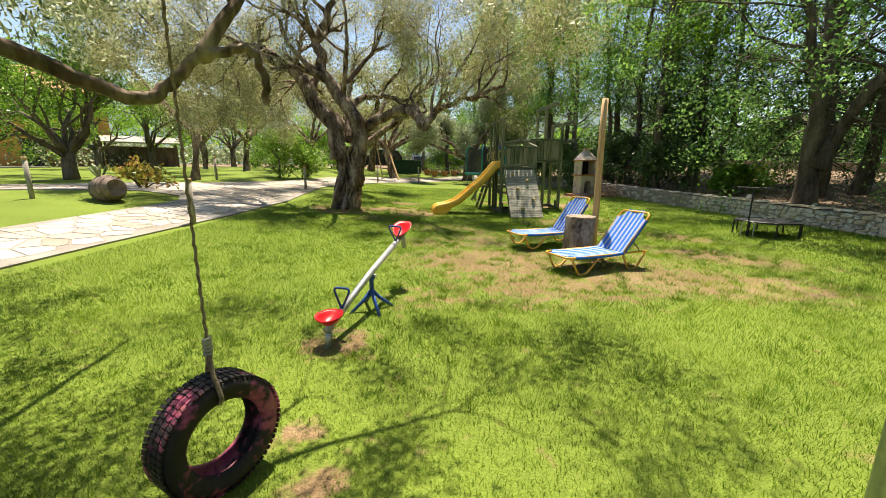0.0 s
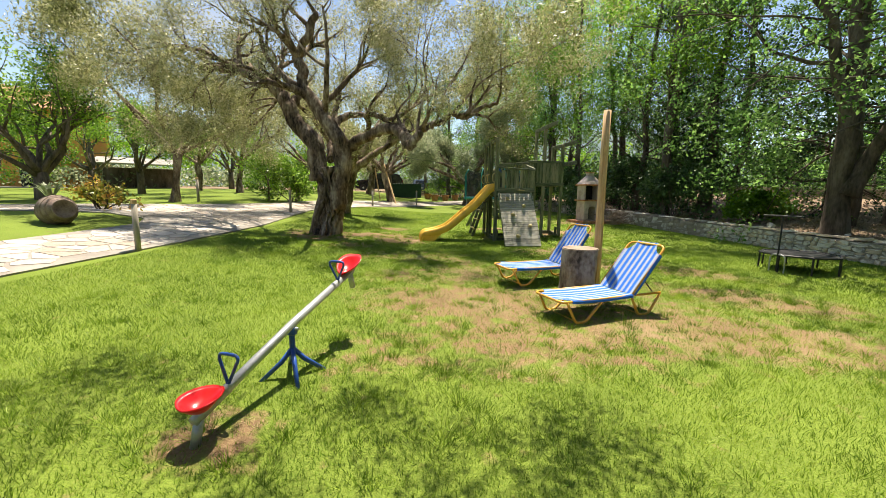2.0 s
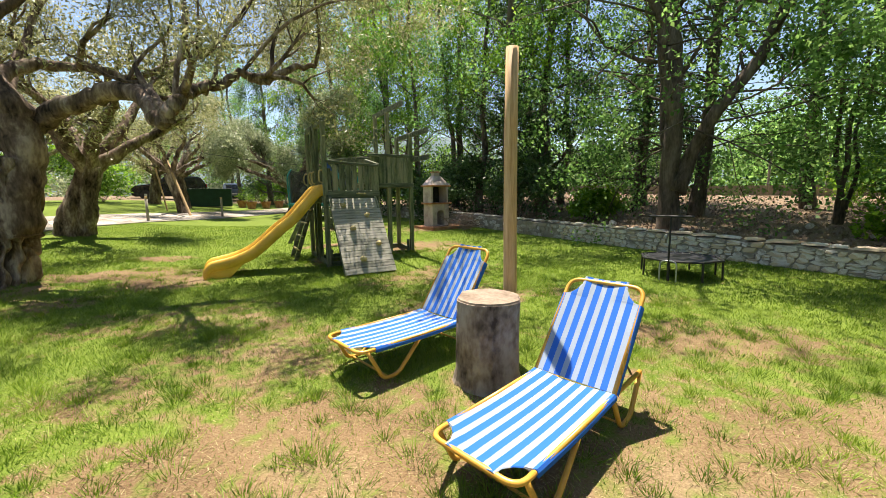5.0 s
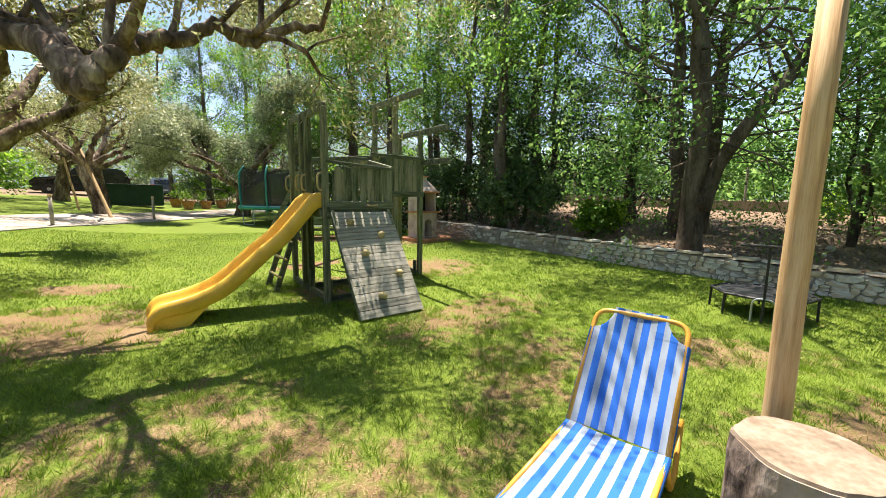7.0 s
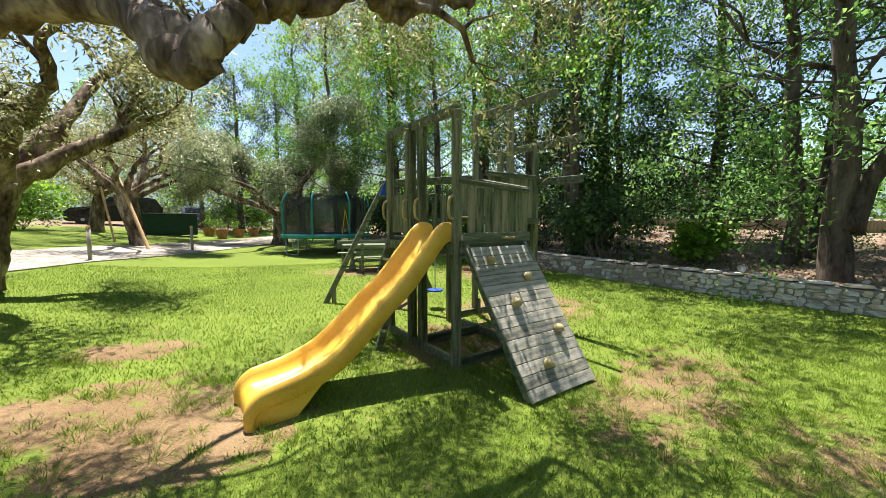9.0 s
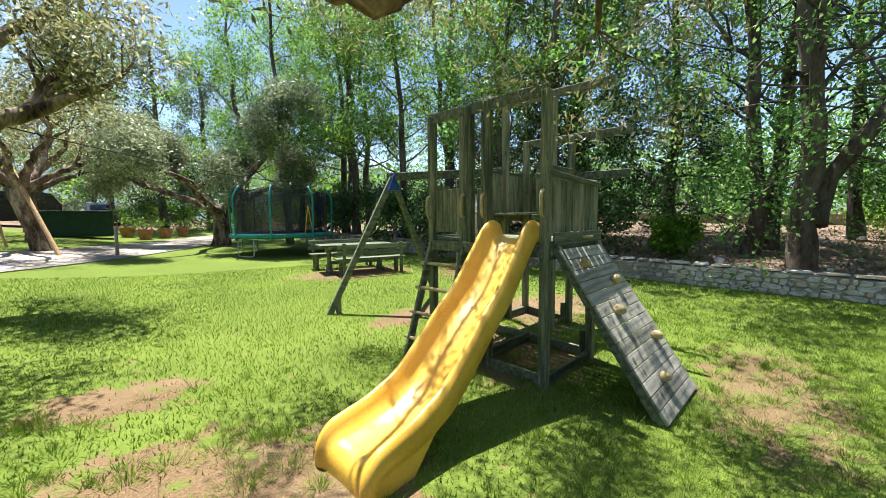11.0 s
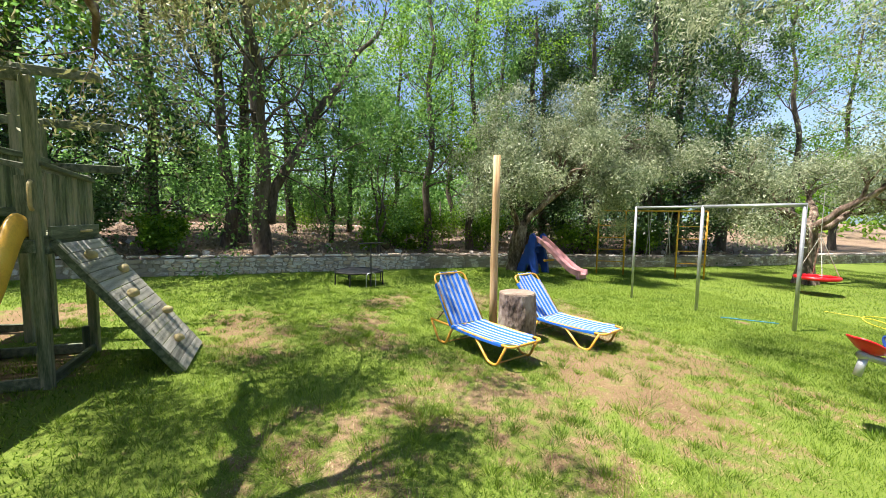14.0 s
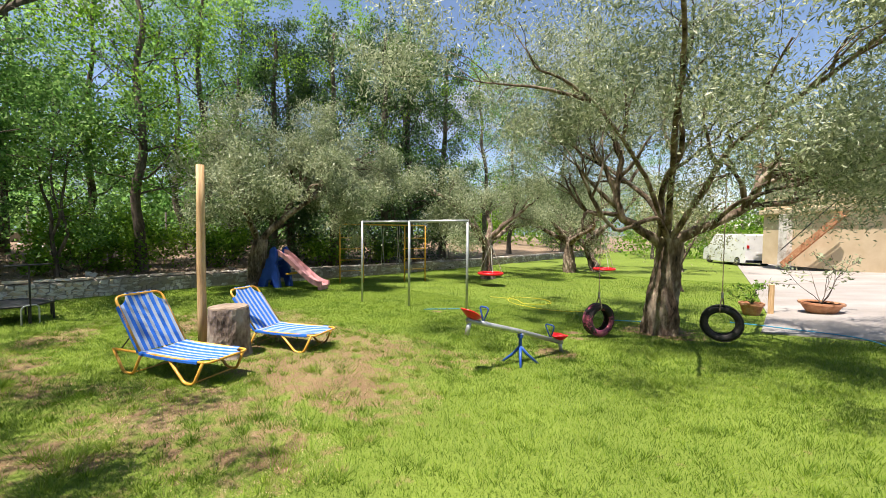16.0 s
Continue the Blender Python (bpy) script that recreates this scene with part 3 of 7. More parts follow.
# the old olive beside the slide
olive_tree(-3.92, 10.45, "huge old olive with a fluted, hollow grey trunk and twisting limbs", 1.95, 0.39, 0.46, (0.16, -0.05), [
    ([(0.32, -0.1, 0.7), (0.42, -0.08, 1.4), (0.56, -0.05, 2.0), (0.52, -0.12, 2.65), (0.30, -0.12, 3.05), (-0.02, -0.1, 3.5), (-0.52, -0.1, 4.15), (-0.52, -0.1, 4.6), (-0.68, -0.1, 5.0), (-0.42, -0.1, 5.45), (-0.1, -0.1, 6.2)], 0.29),
    ([(-0.2, 0.0, 1.6), (-0.25, 0.0, 2.55), (-0.84, 0.0, 3.25), (-1.12, 0.05, 3.8), (-1.42, 0.05, 4.2), (-2.0, 0.1, 4.5), (-2.7, 0.0, 4.75), (-3.5, -0.2, 4.7)], 0.29),
    ([(-0.5, -0.1, 4.1), (-1.1, -0.1, 4.5), (-1.62, -0.1, 5.15), (-1.8, -0.1, 5.75), (-2.5, -0.2, 6.0)], 0.10),
    ([(-2.0, 0.1, 4.5), (-2.5, 0.9, 5.0), (-3.2, 1.3, 5.2), (-4.1, 1.4, 4.6)], 0.09, 7, -0.12),
    ([(-2.7, 0.0, 4.75), (-3.3, -0.5, 5.1), (-4.2, -0.7, 4.9), (-5.0, -0.7, 4.2)], 0.08, 7, -0.12),
    ([(-1.4, 0.05, 4.2), (-1.9, -0.6, 4.6), (-2.6, -1.0, 4.4), (-3.2, -1.1, 3.7)], 0.07, 6, -0.12),
    ([(-1.1, 0.05, 3.8), (-1.7, 0.9, 4.2), (-2.3, 1.3, 3.9), (-2.9, 1.4, 3.4)], 0.07, 6, -0.12),
    ([(0.45, -0.05, 2.3), (0.8, 0.05, 2.62), (1.35, -0.1, 2.84), (1.95, -0.3, 3.01), (2.40, -0.66, 2.86), (2.62, -0.94, 2.52), (2.76, -1.06, 2.44), (2.90, -1.04, 2.66), (3.02, -0.95, 2.86), (3.14, -0.85, 2.99), (3.4, -0.78, 3.08), (3.8, -0.71, 3.30), (4.11, -0.56, 3.28), (4.46, -0.44, 3.47), (5.0, -0.3, 3.7)], 0.165, 5),
    ([(2.90, -0.96, 2.70), (2.95, -0.85, 3.3), (3.1, -0.7, 4.1), (3.0, -0.6, 4.9), (3.2, -0.5, 5.6)], 0.05, 2),
    ([(2.0, -0.3, 3.0), (2.3, -0.2, 3.6), (2.7, 0.0, 4.2), (2.7, 0.1, 5.1), (2.8, 0.2, 5.9)], 0.035, 3),
    ([(3.4, -0.78, 3.08), (3.6, -0.6, 3.9), (4.1, -0.3, 4.8), (4.4, 0.0, 5.6)], 0.04, 4),
    ([(0.3, 0, 3.1), (0.55, 0.4, 3.5), (0.9, 0.6, 3.55), (1.4, 0.5, 3.55), (1.9, 0.4, 3.4), (2.4, 0.6, 3.7), (3.1, 0.9, 4.5)], 0.11, 4),
    ([(0.1, 0.2, 2.2), (-0.1, 1.0, 3.2), (-0.3, 2.0, 4.3), (-0.2, 2.6, 5.4)], 0.13, 4),
    ([(0.1, -0.1, 3.4), (0.4, -0.7, 4.2), (0.6, -1.1, 5.0), (0.6, -1.3, 5.8)], 0.09, 3),
    ([(-0.1, -0.1, 3.6), (0.5, 0.2, 4.3), (1.0, 0.5, 5.0), (1.3, 0.7, 5.9)], 0.09, 4),
    ([(3.8, -0.71, 3.30), (4.5, -1.0, 4.0), (5.3, -1.2, 4.4), (6.0, -1.2, 4.5)], 0.035, 5, 0.0),
    ([(2.4, 0.6, 3.7), (3.0, 1.3, 4.3), (3.8, 1.7, 4.6), (4.8, 1.7, 4.8)], 0.04, 8, 0.0)],
    5, 116000, sub=5, clump=0.16, clear=2.3, size=(0.088, 0.0245), fine=True)

# the olive that carries the tyre swings
olive_tree(-2.05, -1.5, "tall old olive with pale grey trunk carrying tyre swings", 1.95, 0.29, 0.25, (0.0, 0.05), [
    ([(0.05, 0, 1.8), (0.45, 0.25, 2.15), (0.75, 0.45, 2.40), (0.85, 0.5, 2.9), (0.75, 0.55, 3.5), (0.95, 0.7, 4.2), (1.2, 0.9, 5.0)], 0.105, 8),
    ([(0.75, 0.45, 2.45), (1.3, 0.75, 2.50), (1.6, 0.8, 2.8), (1.9, 0.7, 3.3)], 0.055, 4, 0.06),
    ([(0.82, 0.5, 2.9), (1.1, 0.5, 3.4), (1.6, 0.6, 3.8), (2.0, 0.6, 4.4)], 0.045, 5, 0.06),
    ([(-0.05, 0.1, 1.9), (0.0, 0.6, 2.3), (0.1, 1.0, 2.29), (0.2, 1.27, 2.21), (0.44, 1.52, 2.09), (0.54, 1.62, 2.18), (0.68, 1.71, 2.34), (0.88, 1.84, 2.42), (0.95, 1.90, 2.28), (0.93, 1.92, 2.12)], 0.050, 0),
    ([(0.68, 1.71, 2.34), (0.8, 1.95, 2.75), (0.9, 2.3, 3.2)], 0.05, 4),
    ([(0, 0, 2.0), (-0.4, 1.5, 3.6), (-0.8, 3.0, 4.5), (-1.0, 4.3, 4.8)], 0.07, 2, -0.03),
    ([(0.0, 0.1, 2.0), (0.2, 0.9, 3.1), (0.6, 2.4, 4.2), (1.0, 3.6, 4.5)], 0.055, 4, 0.05),
    ([(0.6, 2.4, 4.2), (1.2, 3.0, 4.4), (1.7, 3.3, 4.5), (2.2, 3.6, 4.6)], 0.035, 4, 0.05),
    ([(-0.05, 0.1, 1.9), (-0.6, 0.5, 2.7), (-1.1, 1.1, 3.4), (-2.0, 1.9, 3.9), (-2.9, 3.2, 4.3)], 0.07, 10, -0.05),
    ([(-0.1, 0, 1.9), (-0.7, -0.1, 2.2), (-1.2, -0.2, 2.55), (-1.5, -0.2, 3.1), (-2.0, -0.3, 3.5), (-2.8, -0.4, 4.1)], 0.105, 9, -0.05),
    ([(-1.2, -0.2, 2.55), (-1.9, -0.5, 2.65), (-2.6, -0.8, 3.0), (-3.4, -1.0, 3.3)], 0.065, 9, -0.06),
    ([(-0.7, -0.1, 2.2), (-1.2, 0.4, 2.6), (-1.9, 0.7, 2.8), (-2.6, 1.2, 2.9)], 0.05, 7, -0.05),
    ([(0, 0, 1.9), (0.2, -0.3, 2.8), (0.05, -0.6, 3.6), (0.35, -0.9, 4.4), (0.2, -1.0, 5.4)], 0.08, 7),
    ([(0.1, 0.1, 2.0), (0.0, 0.5, 2.9), (-0.4, 1.0, 3.5), (-0.5, 1.7, 4.2), (-0.8, 2.3, 5.0)], 0.07, 5),
    ([(0, 0, 2.0), (0.5, -0.5, 2.8), (1.1, -0.7, 3.3), (2.0, -1.1, 4.0), (2.8, -1.4, 4.6)], 0.07, 9, 0.0)],
    11, 126000, OLIVE_LEAF_COOL, sub=6, clump=0.15, clear=2.1, size=(0.088, 0.0215))


def plain_olive(x, y, h, seed, leaves, label, leaf=OLIVE_LEAF_COOL, r=0.28, lean=(0.1, 0), width=1.9, trunk=1.5, size=(0.125, 0.038)):
    rng = np.random.default_rng(seed)
    limbs = []
    for k in range(6):
        a = k * 1.047 + rng.uniform(-0.4, 0.4)
        w = width * rng.uniform(0.7, 1.1)
        hh = h * rng.uniform(0.72, 0.95) if k % 2 else h * rng.uniform(0.5, 0.7)
        limbs.append(([(lean[0], lean[1], trunk * 0.95), (lean[0] + 0.35 * w * math.cos(a), lean[1] + 0.35 * w * math.sin(a), trunk + 0.35 * (hh - trunk)), (lean[0] + 0.7 * w * math.cos(a + 0.2), lean[1] + 0.7 * w * math.sin(a + 0.2), trunk + 0.72 * (hh - trunk)), (lean[0] + w * math.cos(a), lean[1] + w * math.sin(a), hh)], r * 0.5))
    return olive_tree(x, y, label, trunk, r, r * 0.75, lean, limbs, seed, int(leaves * 0.48), leaf, sub=3, size=size, reach=0.95, clump=0.24)


plain_olive(-5.6, 16.3, 5.4, 21, 34000, "leaning olive with a thick twisted trunk on the lawn", OLIVE_LEAF, 0.42, (0.5, 0.0), 2.6, 1.9)
plain_olive(-6.3, 29.5, 5.5, 22, 22000, "olive tree beside the paved drive", OLIVE_LEAF, 0.3, (-0.1, 0), 2.6, 1.9)
plain_olive(-8.4, 31.5, 5.8, 23, 20000, "olive tree at the edge of the car park", OLIVE_LEAF, 0.3, (0.2, 0), 2.6, 1.9)
plain_olive(-5.4, 25.6, 5.2, 24, 22000, "olive tree with a propped limb beside the drive", OLIVE_LEAF, 0.27, (-0.3, 0.1), 2.4, 2.0)
plain_olive(-0.2, 28.0, 5.6, 25, 130000, "grey-green olive behind the trampoline", OLIVE_LEAF_COOL, 0.38, (0.2, 0), 3.9, 1.5, (0.15, 0.05))
olive_tree(10.5, 1.75, "dense silvery olive leaning by the stone wall", 1.7, 0.27, 0.22, (-0.1, -0.15), [
    ([(-0.1, -0.15, 1.6), (-0.2, 0.3, 2.6), (-0.4, 0.5, 3.7), (-0.5, 0.6, 4.8)], 0.12, 8, -0.02),
    ([(-0.1, -0.15, 1.6), (-0.3, -0.9, 2.4), (-0.7, -1.8, 3.2), (-1.0, -2.6, 3.7), (-1.2, -3.4, 3.8)], 0.13, 12, -0.05),
    ([(-0.3, -0.9, 2.4), (-0.3, -1.5, 3.5), (-0.4, -2.1, 4.6), (-0.5, -2.5, 5.4)], 0.10, 10, -0.02),
    ([(-0.7, -1.8, 3.2), (-1.2, -2.6, 4.3), (-1.3, -3.5, 4.9), (-1.4, -4.1, 4.6)], 0.08, 10, -0.08),
    ([(-0.1, -0.15, 1.7), (-0.8, 0.5, 2.4), (-1.4, 0.9, 2.9), (-1.9, 1.1, 3.0)], 0.09, 9, -0.07),
    ([(-0.2, 0.3, 2.6), (0.4, 0.8, 3.4), (0.8, 1.0, 4.2)], 0.08, 6, -0.02),
    ([(-0.7, -1.8, 3.2), (-1.5, -1.4, 3.6), (-2.2, -1.6, 3.6), (-2.6, -2.0, 3.1)], 0.07, 9, -0.08)],
    26, 74000, OLIVE_LEAF_COOL, sub=6, size=(0.115, 0.036), reach=0.95, clump=0.16, clear=1.5)
plain_olive(6.9, -7.6, 4.6, 27, 62000, "silvery olive with a hanging nest swing", OLIVE_LEAF_COOL, 0.3, (0.0, 0.1), 2.4, 1.9)
plain_olive(5.6, -13.6, 4.6, 28, 26000, "silvery olive on the far lawn", OLIVE_LEAF_COOL, 0.32, (-0.1, 0.1), 2.6, 1.7)
plain_olive(4.6, -15.4, 4.6, 29, 26000, "leaning silvery olive on the far lawn", OLIVE_LEAF_COOL, 0.32, (0.9, -0.3), 2.8, 1.5)
plain_olive(1.2, -19.0, 4.6, 30, 18000, "olive tree far across the lawn", OLIVE_LEAF_COOL, 0.3, (0.2, 0), 2.6, 1.6)
plain_olive(-0.8, -9.5, 3.2, 31, 9000, "young olive on the lawn", OLIVE_LEAF, 0.08, (0.1, 0), 1.0, 1.0)


def grove_variant(seed, stems, leaf, leaves, boughs=18, low=0.25, width=2.6, skirt=0, bias=0.0):
    """Trunk and crown of one tall broad-leaved tree, used for several trees; stems: foot, lean at the top, height, radius."""
    rng = np.random.default_rng(seed)
    tubes, twigs = [], []
    for foot, lean, h, r in stems:
        foot, lean = Vector(foot), Vector((*lean, 0))
        pts = [foot + lean * (t ** 1.25) + Vector((0, 0, (h - foot.z) * t)) + Vector((rng.normal(), rng.normal(), 0)) * (0.10 if i else 0.0) for i, t in enumerate(np.linspace(0, 1, 9))]
        path = smooth_path(pts, 3)
        rs = [r * (1.35 - 0.35 * min(1, k / 3) - 0.74 * k / 24) for k in range(25)]
        tubes.append((path, rs))
        for k in range(boughs):
            t = low + (0.98 - low) * (k + rng.uniform(0, 0.8)) / boughs
            i = min(int(t * 24), 24)
            a = 2.4 * k + rng.uniform(-0.5, 0.5)
            ln = width * (1.0 - 0.4 * t) * rng.uniform(0.65, 1.15)
            grow(rng, tubes, twigs, path[i], Vector((math.cos(a) - bias, math.sin(a), 0.25 + 0.7 * t)), ln, max(0.025, r * 0.30 * (1.15 - t)), 2, 0.45, 0.01, (3, 5), 0.64, 0.85)
        for k in range(skirt):
            a = 2.4 * k + rng.uniform(-0.5, 0.5)
            grow(rng, tubes, twigs, path[min(24, 5 + k // 2)], Vector((math.cos(a), math.sin(a), 0.05)), width * rng.uniform(0.55, 0.8), 0.03, 2, 0.45, -0.05, (3, 5), 0.64, 0.85)
    tubes = [q for q in tubes if q[1][0] > 0.013]
    trunk = finish("trunk", limb_mesh(tubes, 0.2, 12), DARK_BARK, True)
    crown = leaf_mesh("crown", leaf_points(rng, twigs, max(1, leaves // len(twigs)), 0.17), rng, 0.118, 0.072, leaf, 0.35, 0.9)
    return trunk, crown


O = (0, 0, -0.3)
GROVE = [grove_variant(41, [(O, (0.5, 0.4), 12.5, 0.19)], GROVE_LEAF, 13500, 24, 0.26, 2.9),
         grove_variant(42, [(O, (-0.5, 0.3), 12.0, 0.17)], GROVE_LEAF_COOL, 13000, 24, 0.22, 2.8),
         grove_variant(43, [(O, (-0.7, 0.2), 12.5, 0.20), ((0, 0, 0.9), (1.6, -0.6), 12.0, 0.14)], GROVE_LEAF, 15000, 14, 0.3, 2.9),
         grove_variant(44, [(O, (0.3, 0.2), 11.5, 0.24)], IVY_LEAF, 20000, 34, 0.10, 2.1, 8),
         grove_variant(45, [(O, (-0.8, 0.3), 7.0, 0.07), (O, (0.7, 0.5), 7.4, 0.065), (O, (0.2, -0.8), 6.6, 0.055)], GROVE_LEAF_COOL, 9000, 7, 0.34, 1.7),
         grove_variant(46, [(O, (-0.3, 0.5), 12.5, 0.27), ((0.02, -0.08, 1.1), (2.6, -4.2), 9.5, 0.19), ((0, 0.05, 2.4), (-4.2, -0.5), 10.5, 0.15)], GROVE_LEAF_COOL, 27000, 13, 0.34, 4.2, 7, 0.6),
         grove_variant(47, [(O, (-0.4, 0.6), 12.0, 0.23)], GROVE_LEAF_COOL, 13000, 22, 0.34, 3.2, 2)]


def grove_tree(x, y, v, scale, turn, label):
    ob = thing("broadleaf_tree", label, "tree", pose(x, y, gz(x, y) - 0.05, 0, 0, turn), "tall trees behind the stone wall")
    for name, me in zip(("trunk", "crown"), GROVE[v]):
        part(name, me, None, ob, m=Matrix.Diagonal((scale, scale, scale, 1)))


PALE, IVY, SLIM = "tall broad-leaved tree with a bare dark trunk on the bank", "tall tree thickly hung with dark ivy on the bank", "slim young tree with several stems on the bank"
FORK = "big forked tree with one long leaning limb behind the wall"
for x, y, v, s, turn, lab in (
        (10.45, 10.6, 5, 1.0, 0, FORK), (11.95, 12.2, 6, 1.0, 40, PALE), (13.1, 12.0, 6, 1.0, 150, PALE), (14.3, 15.4, 3, 1.05, 10, IVY), (14.2, 8.7, 4, 1.05, 60, SLIM), (18.3, 8.0, 1, 0.85, 150, PALE),
        (12.05, 6.75, 4, 0.8, 250, SLIM), (13.05, 4.6, 0, 0.95, 300, PALE), (20.5, 1.7, 1, 1.0, 220, PALE), (14.0, 2.4, 1, 1.0, 20, PALE), (8.6, 16.7, 2, 1.0, 80, PALE), (8.4, 19.1, 1, 1.0, 170, PALE), (10.6, 17.4, 3, 1.1, 300, IVY),
        (8.5, 22.4, 2, 1.0, 230, PALE), (6.6, 23.0, 1, 1.0, 30, PALE), (5.4, 25.6, 0, 1.0, 140, PALE), (11.5, 22.6, 3, 1.05, 330, IVY), (4.4, 31.6, 1, 1.0, 210, PALE), (7.6, 29.0, 0, 1.1, 70, PALE), (12.6, 18.6, 1, 1.0, 120, PALE),
        (15.2, -0.8, 3, 1.0, 200, IVY), (15.4, -5.0, 0, 1.05, 20, PALE), (13.8, -8.8, 3, 1.15, 80, IVY), (14.6, -12.5, 3, 1.2, 150, IVY), (13.6, -16.5, 0, 1.1, 330, PALE), (14.4, -21.0, 1, 1.1, 10, PALE),
        (2.7, 27.4, 1, 1.0, 15, PALE), (1.4, 31.5, 0, 1.0, 75, PALE), (5.9, 28.2, 2, 1.0, 290, PALE), (13.4, -3.2, 3, 1.0, 120, IVY), (13.2, -6.4, 3, 1.1, 100, IVY), (12.9, -28.0, 3, 1.1, 60, IVY), (3.0, 41.0, 0, 1.0, 10, PALE), (-2.2, 38.5, 3, 1.0, 100, IVY), (-5.0, 41.5, 1, 1.0, 60, PALE), (0.6, 43.5, 3, 1.1, 200, IVY), (-7.0, 50.0, 0, 1.0, 200, PALE), (-13.0, 47.0, 1, 0.9, 280, PALE), (16.5, 5.8, 1, 0.9, 95, PALE), (16.4, 0.6, 0, 1.0, 210, PALE), (17.2, -3.0, 3, 1.05, 15, IVY), (15.2, -8.0, 0, 1.1, 260, PALE), (17.0, -10.6, 1, 1.1, 130, PALE), (16.6, 10.6, 6, 0.9, 300, PALE), (6.0, -32.0, 1, 0.8, 30, PALE), (0.0, -38.0, 0, 0.8, 60, PALE)):
    grove_tree(x, y, v, s, turn, lab)


def bush(x, y, r, h, seed, leaves, leaf, label, size=(0.10, 0.06), name="bush", group="", base=0.0):
    rng = np.random.default_rng(seed)
    ob = thing(name, label, "bush", pose(x, y, gz(x, y)), group)
    tubes, twigs = [], []
    for k in range(9):
        a = rng.uniform(0, 6.28)
        grow(rng, tubes, twigs, Vector((0.1 * math.cos(a), 0.1 * math.sin(a), -0.05 + base)), Vector((math.cos(a) * r, math.sin(a) * r, (h - base) * rng.uniform(0.6, 1.3))), (h - base) * 0.62, 0.022, 1, 0.5, 0.05, (4, 7), 0.7, 0.9)
    part("branchwork", limb_mesh(tubes), DARK_BARK, ob)
    part("foliage", leaf_mesh("foliage", leaf_points(rng, twigs, max(1, int(leaves * 0.40) // len(twigs)), 0.13 * max(r, 0.6)), rng, size[0] * 1.45, size[1] * 1.45, leaf, 0.1), leaf, ob)
    return ob


for i, (x, y, r, h) in enumerate(((8.0, 14.9, 1.0, 2.2), (7.8, 19.2, 1.4, 2.8), (6.6, 19.4, 1.2, 2.2), (6.2, 22.6, 1.4, 2.6), (5.2, 26.4, 1.5, 2.6), (9.6, 17.6, 1.5, 3.0), (5.0, 28.6, 1.4, 2.4), (8.6, 24.8, 1.8, 3.2))):
    bush(x, y, r, h, 60 + i, 9000, IVY_LEAF, "dark evergreen bush behind the stone wall", group="evergreen bushes")
for i, (x, y, r, h) in enumerate(((13.0, 6.2, 0.9, 1.6), (14.2, 4.6, 1.2, 2.2), (16.0, 6.4, 1.6, 2.4), (17.8, 4.0, 1.8, 2.6), (15.2, 1.4, 1.4, 2.0), (18.5, 9.5, 1.5, 2.0), (13.6, -2.6, 1.3, 1.8), (13.0, -6.4, 1.3, 1.8), (19.0, 0.0, 2.0, 2.6), (10.2, 13.6, 0.8, 1.3))):
    bush(x, y, r, h, 80 + i, 6000, GROVE_LEAF, "light green bush among the trees on the bank", group="light bushes")


# ---- stone wall ----
def wall_point(s_y):
    return Vector((float(wall_x(s_y)), s_y, 0))


def stone_meshes(count, seed, material, flat=False):
    rng = np.random.default_rng(seed)
    out = []
    for _ in range(count):
        bm = bmesh.new()
        n = int(rng.integers(5, 8))
        angs = np.sort((np.arange(n) + rng.uniform(-0.3, 0.3, n)) * 2 * math.pi / n)
        front, mid = [], []
        for a in angs:
            k = 1 / max(abs(math.cos(a)), abs(math.sin(a))) * rng.uniform(0.43, 0.49)
            front.append(bm.verts.new((-0.5 + rng.uniform(-0.1, 0.1), math.cos(a) * k * 0.90, math.sin(a) * k * 0.90)))
            mid.append(bm.verts.new((-0.1, math.cos(a) * k, math.sin(a) * k)))
        bm.faces.new(front)
        for i in range(n):
            bm.faces.new((front[i], front[(i + 1) % n], mid[(i + 1) % n], mid[i]))
        out.append(finish("stone", bm, material))
    return out


